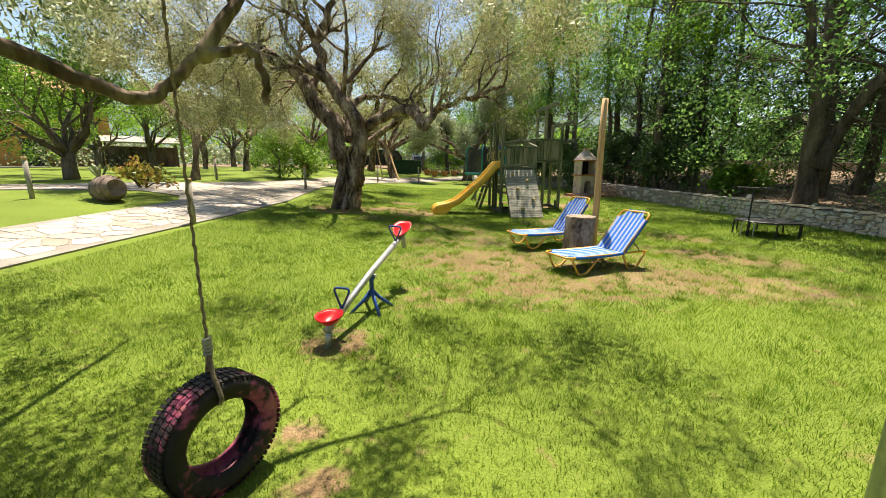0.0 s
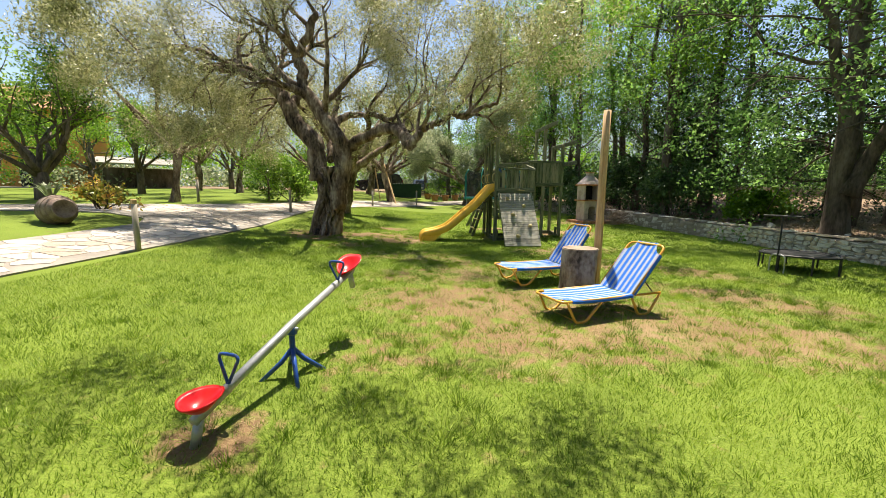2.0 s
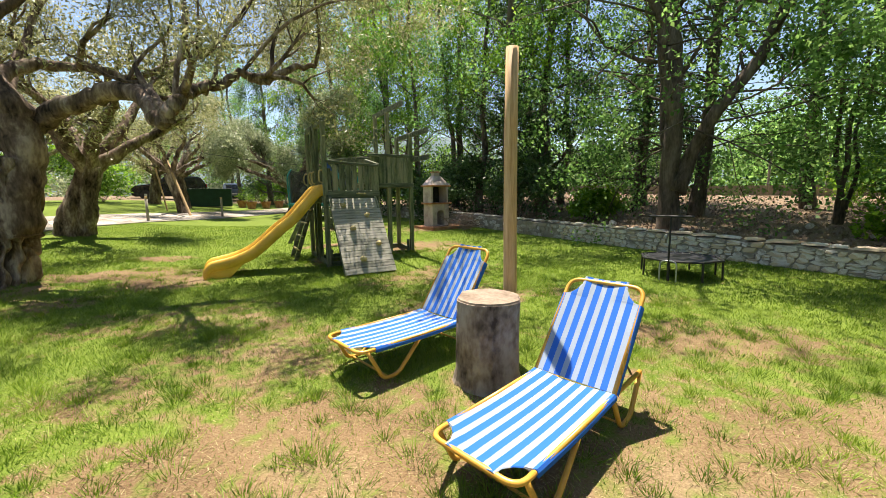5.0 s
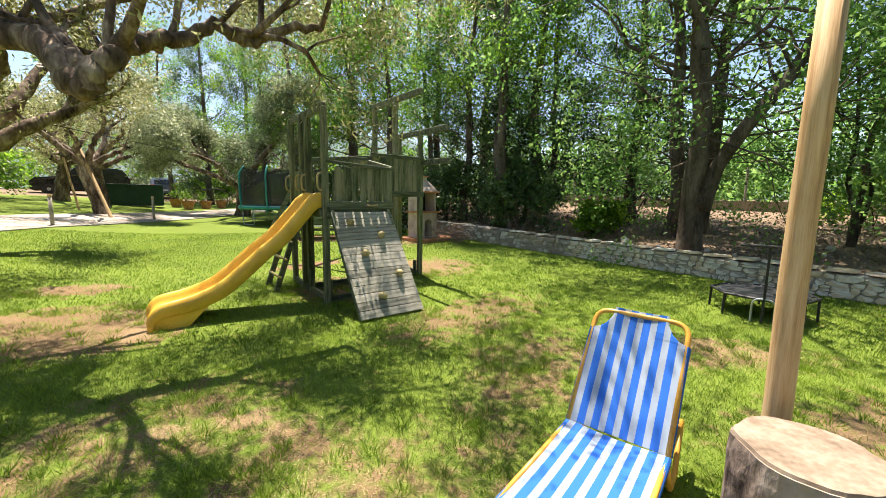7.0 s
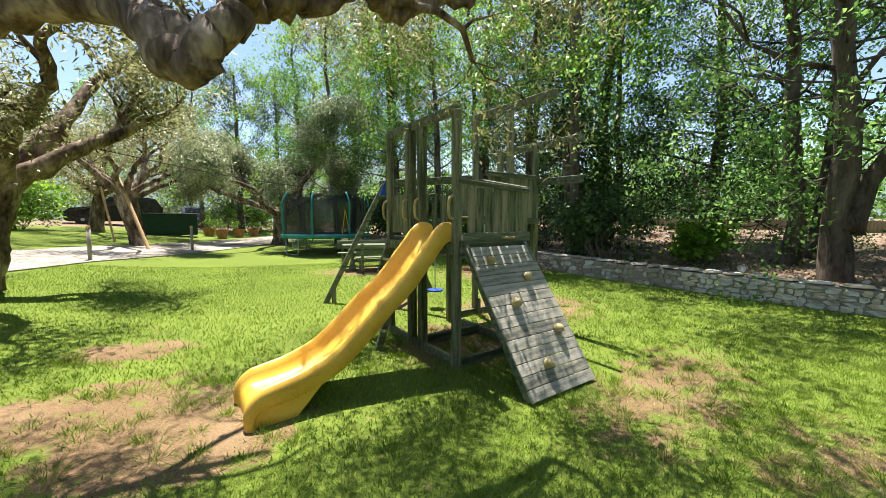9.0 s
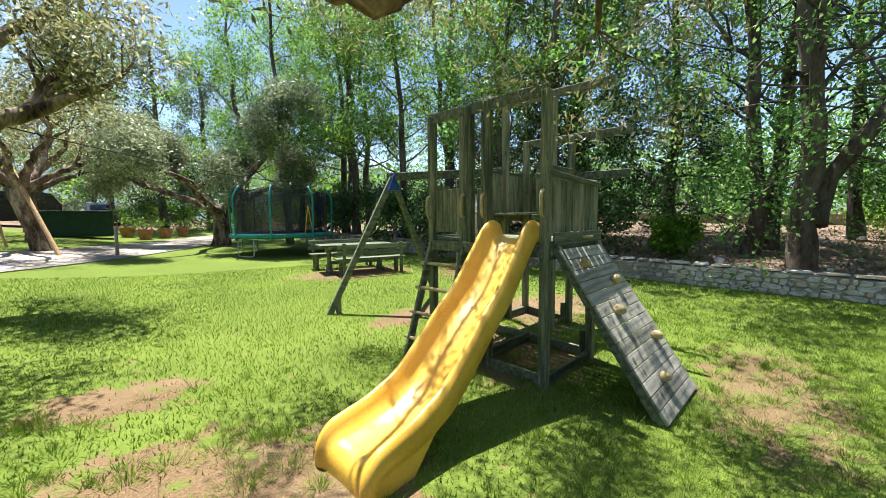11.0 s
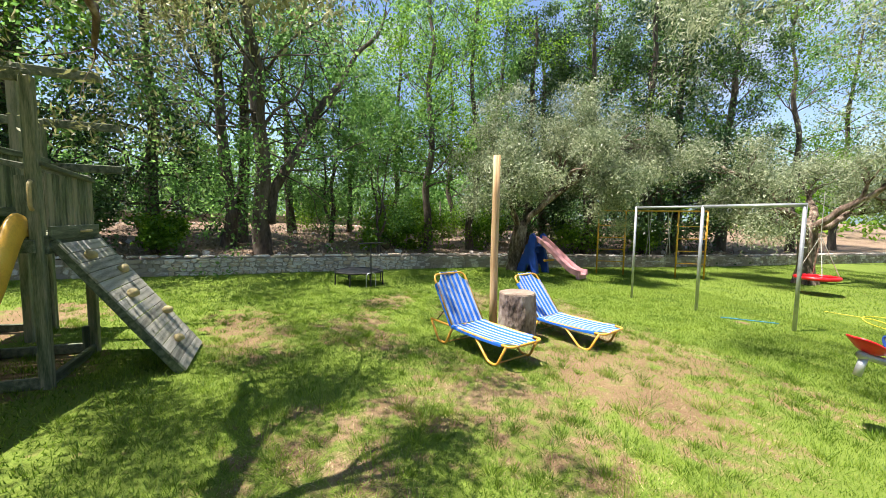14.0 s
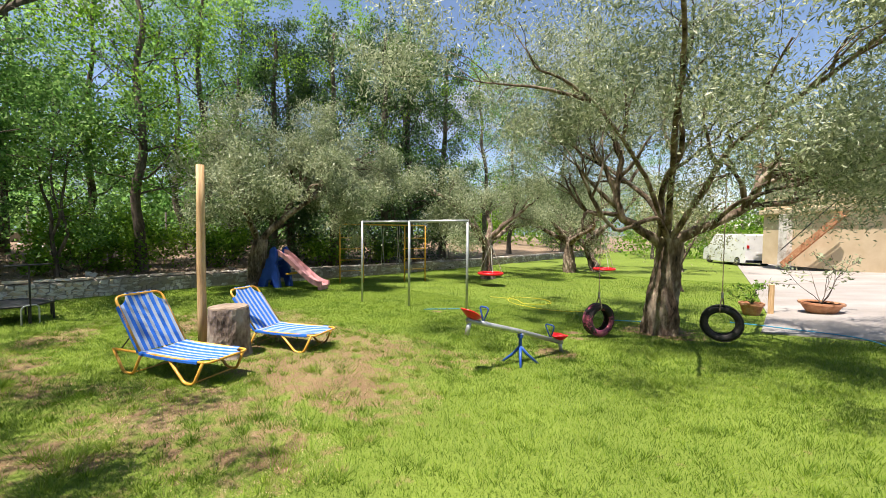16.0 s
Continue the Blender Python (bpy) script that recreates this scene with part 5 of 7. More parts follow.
# ---- loungers, stump, pole ----
def lounger(m, back=52, label=""):
    """Local x from foot to head, y across; tubular frame with a sling of striped cloth."""
    t = thing("sun_lounger", label, "sun lounger", m, "sun loungers round the stump")
    w, h, hx = 0.29, 0.29, 1.12
    part("foot_frame", tube(rounded([(0.20, -w, h), (0.0, -w, h), (0.0, w, h), (0.20, w, h)], 0.10, 6), 0.0165, 8), ORANGE_TUBE, t, smooth=True)
    for s in (-1, 1):
        part("side_rail", tube([(0.19, s * w, h), (1.62, s * w, h)], 0.0165, 8), ORANGE_TUBE, t, smooth=True)
    c, sn = math.cos(radians(back)), math.sin(radians(back))
    L = 0.82
    part("back_frame", tube(rounded([(hx, -w, h + 0.01), (hx + c * L, -w, h + sn * L), (hx + c * L, w, h + sn * L), (hx, w, h + 0.01)], 0.10, 6), 0.0165, 8), ORANGE_TUBE, t, smooth=True)
    for x0, x1, x2, x3 in ((0.07, 0.21, 0.36, 0.64), (1.10, 1.24, 1.42, 1.62)):
        for s in (-1, 1):
            part("leg", tube(rounded([(x0, s * w, h - 0.004), (x1, s * (w + 0.01), 0.014), (x2, s * (w + 0.01), 0.014), (x3, s * w, h - 0.004)], 0.06, 5), 0.0175, 8), ORANGE_TUBE, t, "bent orange leg loop", True)
        part("cross_bar", tube([(x1 + 0.05, -w, 0.014), (x1 + 0.05, w, 0.014)], 0.010, 8), ORANGE_TUBE, t)
    for s in (-1, 1):
        part("strut", tube([(hx + c * 0.28, s * (w - 0.02), h + sn * 0.28), (1.50, s * (w - 0.02), h + 0.01)], 0.008, 6), BLACK_STEEL, t)

    def sling(pts, name):
        """The cloth is drawn round the side tubes, and sags a little between them."""
        bm = bmesh.new()
        rows = []
        for i, (x, z, half) in enumerate(pts):
            q, p = pts[min(i + 1, len(pts) - 1)], pts[max(i - 1, 0)]
            d = Vector((q[0] - p[0], 0, q[1] - p[1])).normalized()
            nrm = Vector((-d.z, 0, d.x))
            edge = [(half + 0.021, -0.034), (half + 0.020, -0.010), (half + 0.009, 0.006)] if half >= w else [(half, -0.004), (half - 0.006, 0.0), (half - 0.014, 0.001)]
            prof = edge + [(half * 0.8, -0.001), (half * 0.4, -0.012)]
            prof = [(-y, o) for y, o in prof] + [(0, -0.016)] + prof[::-1]
            rows.append([bm.verts.new(Vector((x, y, z)) + nrm * o) for y, o in prof])
        for a, b in zip(rows, rows[1:]):
            for k in range(10):
                bm.faces.new((a[k], a[k + 1], b[k + 1], b[k]))
        res = bmesh.ops.extrude_face_region(bm, geom=bm.faces[:])["geom"]
        bmesh.ops.translate(bm, vec=(0.002, 0, -0.003), verts=[g for g in res if isinstance(g, bmesh.types.BMVert)])
        part(name, bm, CLOTH, t, "blue and white striped cloth")

    seat = [(-0.012, h + 0.016, 0.165), (0.04, h + 0.016, 0.17), (0.09, h + 0.014, 0.20), (0.125, h + 0.014, 0.245), (0.145, h + 0.014, w)] + [(0.14 + (hx - 0.14) * k / 6, h + 0.014 - 0.012 * math.sin(math.pi * k / 6), w) for k in range(1, 7)]
    sling(seat, "seat_cloth")
    bk = [(hx + c * L * k / 7, h + 0.018 + sn * L * k / 7, w) for k in range(0, 6)] + [(hx + c * L * 0.80, h + 0.018 + sn * L * 0.80, w), (hx + c * L * 0.825, h + 0.018 + sn * L * 0.825, 0.245), (hx + c * L * 0.87, h + 0.018 + sn * L * 0.87, 0.205), (hx + c * L * 0.94, h + 0.018 + sn * L * 0.94, 0.175), (hx + c * (L + 0.016), h + 0.018 + sn * (L + 0.016), 0.17)]
    sling(bk, "back_cloth")


def stump():
    x, y = 2.21, 5.27
    t = thing("tree_stump", "sawn grey tree stump used as a side table", "stump", pose(x, y, gz(x, y)))
    bm = bmesh.new()
    rings = []
    for i in range(11):
        z = -0.04 + 0.76 * i / 10
        flare = 1 + 0.16 * max(0, 1 - i / 3) ** 2
        ring = []
        for k in range(36):
            a = 2 * math.pi * k / 36
            r = 0.272 * flare * (1 + 0.13 * noise.noise(Vector((math.cos(a) * 1.5, math.sin(a) * 1.5, z * 1.3))) + 0.05 * noise.noise(Vector((math.cos(a) * 5, math.sin(a) * 5, z * 6))) - 0.05 * max(0, noise.noise(Vector((math.cos(a) * 3, math.sin(a) * 3, z * 2.5 + 4)))))
            ring.append(bm.verts.new((r * math.cos(a), r * math.sin(a), z)))
        rings.append(ring)
    for a, b in zip(rings, rings[1:]):
        for k in range(36):
            bm.faces.new((a[k], a[(k + 1) % 36], b[(k + 1) % 36], b[k]))
    bm.faces.new(rings[0][::-1])
    bm.faces.new(rings[-1])
    top = [v.co.copy() for v in rings[-1]]
    part("bark", bm, STUMP_BARK, t, smooth=False)
    bm = bmesh.new()
    lo = [bm.verts.new(v * 0.985 + Vector((0, 0, 0.002))) for v in top]
    hi = [bm.verts.new(Vector((v.x * 0.96, v.y * 0.96, v.z + 0.016))) for v in top]
    for k in range(36):
        bm.faces.new((lo[k], lo[(k + 1) % 36], hi[(k + 1) % 36], hi[k]))
    bm.faces.new(hi)
    bm.faces.new(lo[::-1])
    part("sawn_top", bm, STUMP_TOP, t, "pale sawn face with growth rings")


def pole():
    x, y = 2.55, 5.53
    z = gz(x, y)
    t = thing("wooden_pole", "upright round timber pole of pale varnished pine", "pole", pose(x, y, z))
    part("shaft", tube([(0, 0, -0.2), (0.005, 0, 0.6), (0, 0.006, 1.4), (-0.004, 0, 2.2), (0, 0, 2.68 - z)], [0.064, 0.062, 0.060, 0.058, 0.055], 18), POLE_WOOD, t, smooth=True)


# ---- seesaw ----
def seesaw():
    piv = Vector((-1.0, 2.30, 0.20))
    far, near = Vector((-0.80, 3.20, 0.50)), Vector((-1.17, 1.42, -0.06))
    t = thing("seesaw", "grey steel seesaw with red seats and a blue tripod", "seesaw", Matrix.Translation(piv))
    a, b = far - piv, near - piv
    d = (a - b).normalized()
    side = d.cross(Vector((0, 0, 1))).normalized()
    part("bar", tube([b - d * 0.1, Vector((0, 0, 0.035)), a + d * 0.1], 0.036, 12), GREY_STEEL, t, smooth=True)
    part("pivot", lathe([(0.03, -0.06), (0.045, -0.05), (0.045, 0.0), (0.03, 0.02)], 14), BLUE_STEEL, t)
    part("pivot_pin", tube([side * -0.07, side * 0.07], 0.014, 8), GREY_STEEL, t)
    part("post", tube([(0, 0, -0.03), (0, 0, -0.24)], 0.026, 10), BLUE_STEEL, t)
    for k in range(4):
        ang = math.atan2(d.y, d.x) + radians(45 + 90 * k)
        q = Vector((math.cos(ang) * 0.27, math.sin(ang) * 0.27, 0))
        q.z = gz(piv.x + q.x, piv.y + q.y) - piv.z - 0.01
        part("leg", tube([(0, 0, -0.18), q * 0.35 + Vector((0, 0, -0.14)), q], [0.022, 0.022, 0.018], 8), BLUE_STEEL, t, smooth=True)
    for end, s in ((a, 1), (b, -1)):
        bm = bmesh.new()
        c0 = end + d * s * 0.02
        rows = []
        for i in range(7):
            f = (i + 0.35) / 6.35
            row = []
            for j in range(24):
                ang = 2 * math.pi * j / 24
                u, v = math.cos(ang), math.sin(ang)
                z = 0.042 + 0.115 * f ** 2.2 * (0.35 + 0.65 * (0.5 + 0.5 * u)) + 0.02 * f ** 3 * abs(v) - (0.012 if i == 6 else 0)
                half = 0.128 + 0.028 * u
                row.append(bm.verts.new(c0 + d * s * u * f * 0.155 + side * v * f * half + Vector((0, 0, z))))
            rows.append(row)
        bm.faces.new(rows[0])
        for r0, r1 in zip(rows, rows[1:]):
            for k in range(24):
                bm.faces.new((r0[k], r0[(k + 1) % 24], r1[(k + 1) % 24], r1[k]))
        res = bmesh.ops.extrude_face_region(bm, geom=bm.faces[:])["geom"]
        bmesh.ops.translate(bm, vec=(0, 0, -0.016), verts=[g for g in res if isinstance(g, bmesh.types.BMVert)])
        part("seat", bm, RED_PLASTIC, t, "glossy red moulded seat", True)
        h0 = end - d * s * 0.20
        part("handle", tube(rounded([h0 + Vector((0, 0, 0.03)), h0 + side * 0.10 + d * s * -0.02 + Vector((0, 0, 0.24)), h0 - side * 0.10 + d * s * -0.02 + Vector((0, 0, 0.24)), h0 + Vector((0, 0, 0.03))], 0.06, 5), 0.012, 8), BLUE_STEEL, t, "blue steel handle loop", True)
        e = end + d * s * 0.05
        part("bumper", tube([e, e + Vector((0, 0, -0.20)) + d * s * 0.06], 0.032, 10), GREY_STEEL, t, smooth=True)


# ---- tyre swings ----
def tyre_swing(x, y, z, turn, top, label, painted):
    t = thing("tyre_swing", label, "tyre swing", pose(x, y, z, 0, 0, turn), "tyre swings")
    prof = []
    R, r, w = 0.31, 0.195, 0.095
    outer = [(r, -w * 0.72), (r + 0.02, -w * 0.92), (r + 0.06, -w * 1.02), (R - 0.03, -w), (R - 0.008, -w * 0.86), (R, -w * 0.6), (R + 0.003, 0), (R, w * 0.6), (R - 0.008, w * 0.86), (R - 0.03, w), (r + 0.06, w * 1.02), (r + 0.02, w * 0.92), (r, w * 0.72), (r + 0.012, w * 0.6), (r + 0.05, w * 0.8), (R - 0.03, w * 0.7), (R - 0.02, 0), (R - 0.03, -w * 0.7), (r + 0.05, -w * 0.8), (r + 0.012, -w * 0.6)]
    bm = bmesh.new()
    rings = []
    for k in range(48):
        a = 2 * math.pi * k / 48
        rings.append([bm.verts.new((q * math.cos(a), v, q * math.sin(a))) for q, v in outer])
    for i in range(48):
        r0, r1 = rings[i], rings[(i + 1) % 48]
        for k in range(len(outer)):
            bm.faces.new((r0[k], r1[k], r1[(k + 1) % len(outer)], r0[(k + 1) % len(outer)]))
    part("tyre", bm, PINK_PAINT if painted else RUBBER, t, "worn pink paint on black rubber" if painted else "", True)
    bm = bmesh.new()
    for k in range(64):
        a = 2 * math.pi * k / 64
        for v in (-0.068, -0.023, 0.023, 0.068):
            m = Matrix.Rotation(-a, 4, "Y") @ Matrix.Translation((R + 0.004, v, 0)) @ Matrix.Rotation(radians(12 if v > 0 else -12), 4, "X")
            box(0.010, 0.037, 0.0225, (0, 0, 0), 0, bm, m)
    part("tread", bm, PINK_PAINT if painted else RUBBER, t)
    part("loop", tube(smooth_path([(0.02, 0.02, 0.185), (0.03, 0.11, 0.24), (0.02, 0.06, 0.36), (0, 0, 0.45), (-0.02, -0.06, 0.36), (-0.02, -0.11, 0.24), (-0.01, -0.03, 0.185), (0.02, 0.02, 0.185)], 5), 0.012, 7), ROPE, t, smooth=True)
    kn = []
    for k in range(26):
        a = k * 1.25
        kn.append((0.016 * math.cos(a), 0.016 * math.sin(a), 0.44 + k * 0.004))
    part("knot", tube(kn, 0.010, 6), ROPE_GREY, t, "frayed grey rope knot", True)
    twist = []
    n = 90
    for k in range(n + 1):
        a = k * 1.9
        twist.append((0.003 * math.cos(a), 0.003 * math.sin(a), 0.50 + (top - 0.50) * k / n))
    part("rope", tube(twist, 0.0075, 6), ROPE, t)


# ---- trampolines ----
def big_trampoline():
    x, y = 1.55, 23.6
    z = gz(x, y)
    t = thing("trampoline", "round trampoline with teal padding and black safety net", "trampoline", pose(x, y, z, 0, 0, 8))
    R, h = 1.72, 0.72
    ringp = [(R * math.cos(2 * math.pi * k / 40), R * math.sin(2 * math.pi * k / 40), h) for k in range(40)]
    part("frame_pad", tube(ringp, 0.085, 8, closed=True), TEAL, t, smooth=True)
    part("mat", lathe([(R - 0.05, h - 0.01), (R - 0.05, h + 0.01)], 40), BLACK_MAT, t)
    for k in range(8):
        a = 2 * math.pi * (k + 0.3) / 8
        c, s = math.cos(a), math.sin(a)
        part("net_pole", tube(smooth_path([(c * (R + 0.06), s * (R + 0.06), h - 0.15), (c * (R + 0.10), s * (R + 0.10), h + 0.8), (c * (R + 0.09), s * (R + 0.09), h + 1.35), (c * (R - 0.12), s * (R - 0.12), h + 1.72)], 4), 0.035, 8), TEAL, t, "teal foam-covered pole", True)
    for k in range(4):
        a0, a1 = 2 * math.pi * (k + 0.15) / 4, 2 * math.pi * (k + 0.42) / 4
        p, q = Vector((math.cos(a0) * R, math.sin(a0) * R, 0)), Vector((math.cos(a1) * R, math.sin(a1) * R, 0))
        part("leg", tube(rounded([p + Vector((0, 0, h)), p + Vector((0, 0, 0.02)), q + Vector((0, 0, 0.02)), q + Vector((0, 0, h))], 0.12), 0.022, 8), GREY_STEEL, t, smooth=True)
    bm = bmesh.new()
    for i in range(60):
        for j in range(1):
            a0, a1 = 2 * math.pi * i / 60, 2 * math.pi * (i + 1) / 60
            rr = R - 0.10
            sag0, sag1 = 0.06 * math.cos(a0 * 8 - 1.9), 0.06 * math.cos(a1 * 8 - 1.9)
            bm.faces.new([bm.verts.new(p) for p in ((rr * math.cos(a0), rr * math.sin(a0), h + 0.04), (rr * math.cos(a1), rr * math.sin(a1), h + 0.04), (rr * math.cos(a1), rr * math.sin(a1), h + 1.62 + sag1), (rr * math.cos(a0), rr * math.sin(a0), h + 1.62 + sag0))])
    bmesh.ops.remove_doubles(bm, verts=bm.verts, dist=0.001)
    net = bpy.data.materials.new("safety_net")
    net.use_nodes = True
    nt = net.node_tree
    nt.nodes["Principled BSDF"].inputs["Base Color"].default_value = (0.012, 0.014, 0.02, 1)
    nt.nodes["Principled BSDF"].inputs["Alpha"].default_value = 0.74
    part("net", bm, net, t, "fine black safety netting")
    for s in (-1, 1):
        part("door_strap", tube([(-0.15 * s + 0.3, -R + 0.02, h + 0.06), (0.3, -R + 0.06, h + 1.05)], 0.014, 6), YELLOW_STEEL, t, "yellow door strap")


def mini_trampoline():
    x, y = 7.22, 7.6
    t = thing("mini_trampoline", "small black fitness trampoline with a holding bar", "trampoline", pose(x, y, gz(x, y), 0, 0, 25))
    R, h = 0.66, 0.34
    hexa = [(R * math.cos(2 * math.pi * k / 8), R * math.sin(2 * math.pi * k / 8), h) for k in range(8)]
    part("frame", tube(hexa, 0.02, 8, closed=True), BLACK_STEEL, t)
    part("mat", lathe([(R - 0.09, h - 0.006), (R - 0.09, h + 0.006)], 24), BLACK_MAT, t, "taut black jumping mat")
    bm = bmesh.new()
    for k in range(32):
        a = 2 * math.pi * k / 32
        tube([((R - 0.09) * math.cos(a), (R - 0.09) * math.sin(a), h), ((R - 0.035) * math.cos(a), (R - 0.035) * math.sin(a), h)], 0.006, 4, bm)
    part("spring_band", bm, GREY_STEEL, t)
    for k in range(8):
        a = 2 * math.pi * k / 8
        part("leg", tube([(R * 0.985 * math.cos(a), R * 0.985 * math.sin(a), h), (R * math.cos(a), R * math.sin(a), 0)], 0.018, 8), BLACK_STEEL, t)
    q = Vector((-R - 0.04, 0, 0))
    part("handle_post", tube([q + Vector((0, 0, 0.02)), q + Vector((0.0, 0, 1.12))], 0.016, 8), BLACK_STEEL, t)
    part("handle_bar", tube([q + Vector((0, -0.34, 1.12)), q + Vector((0, 0.34, 1.12))], 0.019, 8), BLACK_MAT, t, "black foam grip")
    part("brace", tube(rounded([q + Vector((0, -0.13, 0.0)), q + Vector((0, -0.13, 0.36)), q + Vector((0, 0.13, 0.36)), q + Vector((0, 0.13, 0.0))], 0.1), 0.013, 8), GREY_STEEL, t)


# ---- picnic furniture ----
def picnic_set():
    base = pose(2.3, 18.35, 0, 0, 0, -6)

    def place(dx, dy, turn=0):
        p = base @ Vector((dx, dy, 0))
        return pose(p.x, p.y, gz(p.x, p.y), 0, 0, -6 + turn)

    t = thing("picnic_table", "heavy green wooden picnic table on trestle legs", "table", place(0, 0))
    for i in range(5):
        part("top_board", box(2.0, 0.145, 0.045, (0, -0.30 + i * 0.15, 0.74), 0.006), BENCH_WOOD, t)
    for x in (-0.72, 0.72):
        part("leg", lathe([(0.10, 0.0), (0.09, 0.12), (0.05, 0.3), (0.06, 0.5), (0.11, 0.70)], 10), BENCH_WOOD, t, m=Matrix.Translation((x, 0, 0)))
        part("foot", box(0.12, 0.62, 0.09, (x, 0, 0.045), 0.02), BENCH_WOOD, t)
        part("bearer", box(0.08, 0.66, 0.07, (x, 0, 0.69), 0.01), BENCH_WOOD, t)
    part("stretcher", box(1.44, 0.05, 0.09, (0, 0, 0.26), 0.008), BENCH_WOOD, t)
    b = thing("park_bench", "green wooden bench with slatted back beside the table", "bench", place(0.25, -0.78), "picnic benches")
    for i in range(3):
        part("seat_slat", box(1.9, 0.12, 0.035, (0, 0.02 + i * 0.135, 0.44), 0.006), BENCH_WOOD, b)
    for z in (0.60, 0.76):
        part("back_slat", box(1.9, 0.03, 0.12, (0, -0.10, z), 0.006), BENCH_WOOD, b)
    for x in (-0.78, 0.78):
        part("back_post", box(0.08, 0.05, 0.86, (x, -0.13, 0.43), 0.008), BENCH_WOOD, b)
        part("leg", box(0.09, 0.09, 0.42, (x, 0.26, 0.21), 0.012), BENCH_WOOD, b)
        part("bearer", box(0.06, 0.44, 0.06, (x, 0.10, 0.39), 0.006), BENCH_WOOD, b)
    copy_thing(b, place(-0.15, 0.80, 180))


# ---- barbecue ----
def barbecue():
    x, y = 5.55, 16.75
    t = thing("barbecue", "masonry garden barbecue with tiled hood on a red slab", "barbecue", pose(x, y, gz(x, y), 0, 0, 18))
    part("plinth", box(1.9, 1.3, 0.16, (0.25, 0, 0.02), 0.01), TERRACOTTA, t, "red tiled slab")
    bm = box(0.78, 0.62, 0.02, (0, 0.12, 0.11), 0.002)
    part("base", bm, PLASTER, t)
    for sx in (-0.28, 0.28):
        part("base_wall", box(0.22, 0.62, 0.84, (sx, 0.12, 0.52), 0.012), PLASTER, t)
    part("base_wall", box(0.34, 0.10, 0.84, (0, 0.38, 0.52), 0.01), PLASTER, t)
    bm = bmesh.new()
    arch = [(-0.17, 0.94), (-0.17, 0.58)] + [(0.17 * math.cos(a), 0.58 + 0.14 * math.sin(a)) for a in np.linspace(math.pi, 0, 9)] + [(0.17, 0.94)]
    f = [bm.verts.new((a, -0.185, b)) for a, b in arch]
    g = [bm.verts.new((a, 0.33, b)) for a, b in arch]
    bm.faces.new(f)
    bm.faces.new(g[::-1])
    for k in range(len(arch)):
        bm.faces.new((f[k], f[(k + 1) % len(arch)], g[(k + 1) % len(arch)], g[k]))
    part("arch", bm, PLASTER, t)
    part("hollow", box(0.33, 0.04, 0.60, (0, 0.30, 0.42), 0.002), SOOT, t)
    part("grill_shelf", box(0.96, 0.74, 0.06, (0, 0.10, 0.97), 0.012), TERRACOTTA, t)
    for sx in (-0.36, 0.36):
        part("pillar", box(0.08, 0.56, 0.62, (sx, 0.14, 1.31), 0.008), PLASTER, t)
    part("back_panel", box(0.66, 0.06, 0.62, (0, 0.39, 1.31), 0.006), SOOT, t)
    part("hood_rim", box(0.94, 0.74, 0.06, (0, 0.12, 1.64), 0.012), TERRACOTTA, t)
    bm = bmesh.new()
    lo = [bm.verts.new(p) for p in ((-0.44, -0.22, 1.67), (0.44, -0.22, 1.67), (0.44, 0.46, 1.67), (-0.44, 0.46, 1.67))]
    hi = [bm.verts.new(p) for p in ((-0.15, 0.02, 2.02), (0.15, 0.02, 2.02), (0.15, 0.26, 2.02), (-0.15, 0.26, 2.02))]
    for k in range(4):
        bm.faces.new((lo[k], lo[(k + 1) % 4], hi[(k + 1) % 4], hi[k]))
    bm.faces.new(hi)
    bm.faces.new(lo[::-1])
    part("hood", bm, PLASTER, t)
    part("chimney", box(0.26, 0.20, 0.14, (0, 0.14, 2.08), 0.008), PLASTER, t)
    part("chimney_cap", box(0.34, 0.28, 0.03, (0, 0.14, 2.17), 0.006), TERRACOTTA, t)
    rng = np.random.default_rng(77)
    bm = bmesh.new()
    for k in range(170):
        p = Vector((6.45 + rng.normal() * 0.32, 16.25 + rng.normal() * 0.3, 0))
        p.z = gz(min(p.x, 6.9), p.y) + abs(rng.normal()) * 0.22 + 0.02
        d = Vector((rng.normal(), rng.normal(), rng.normal() * 0.35)).normalized() * rng.uniform(0.2, 0.5)
        tube([p - d / 2, p + Vector(rng.normal(size=3)) * 0.03, p + d / 2], rng.uniform(0.006, 0.014), 4, bm)
    tagged(new("brushwood_pile", finish("brushwood_pile", bm, BRUSH)), "heap of dry pruned branches beside the barbecue", "brushwood", kind="stuff")


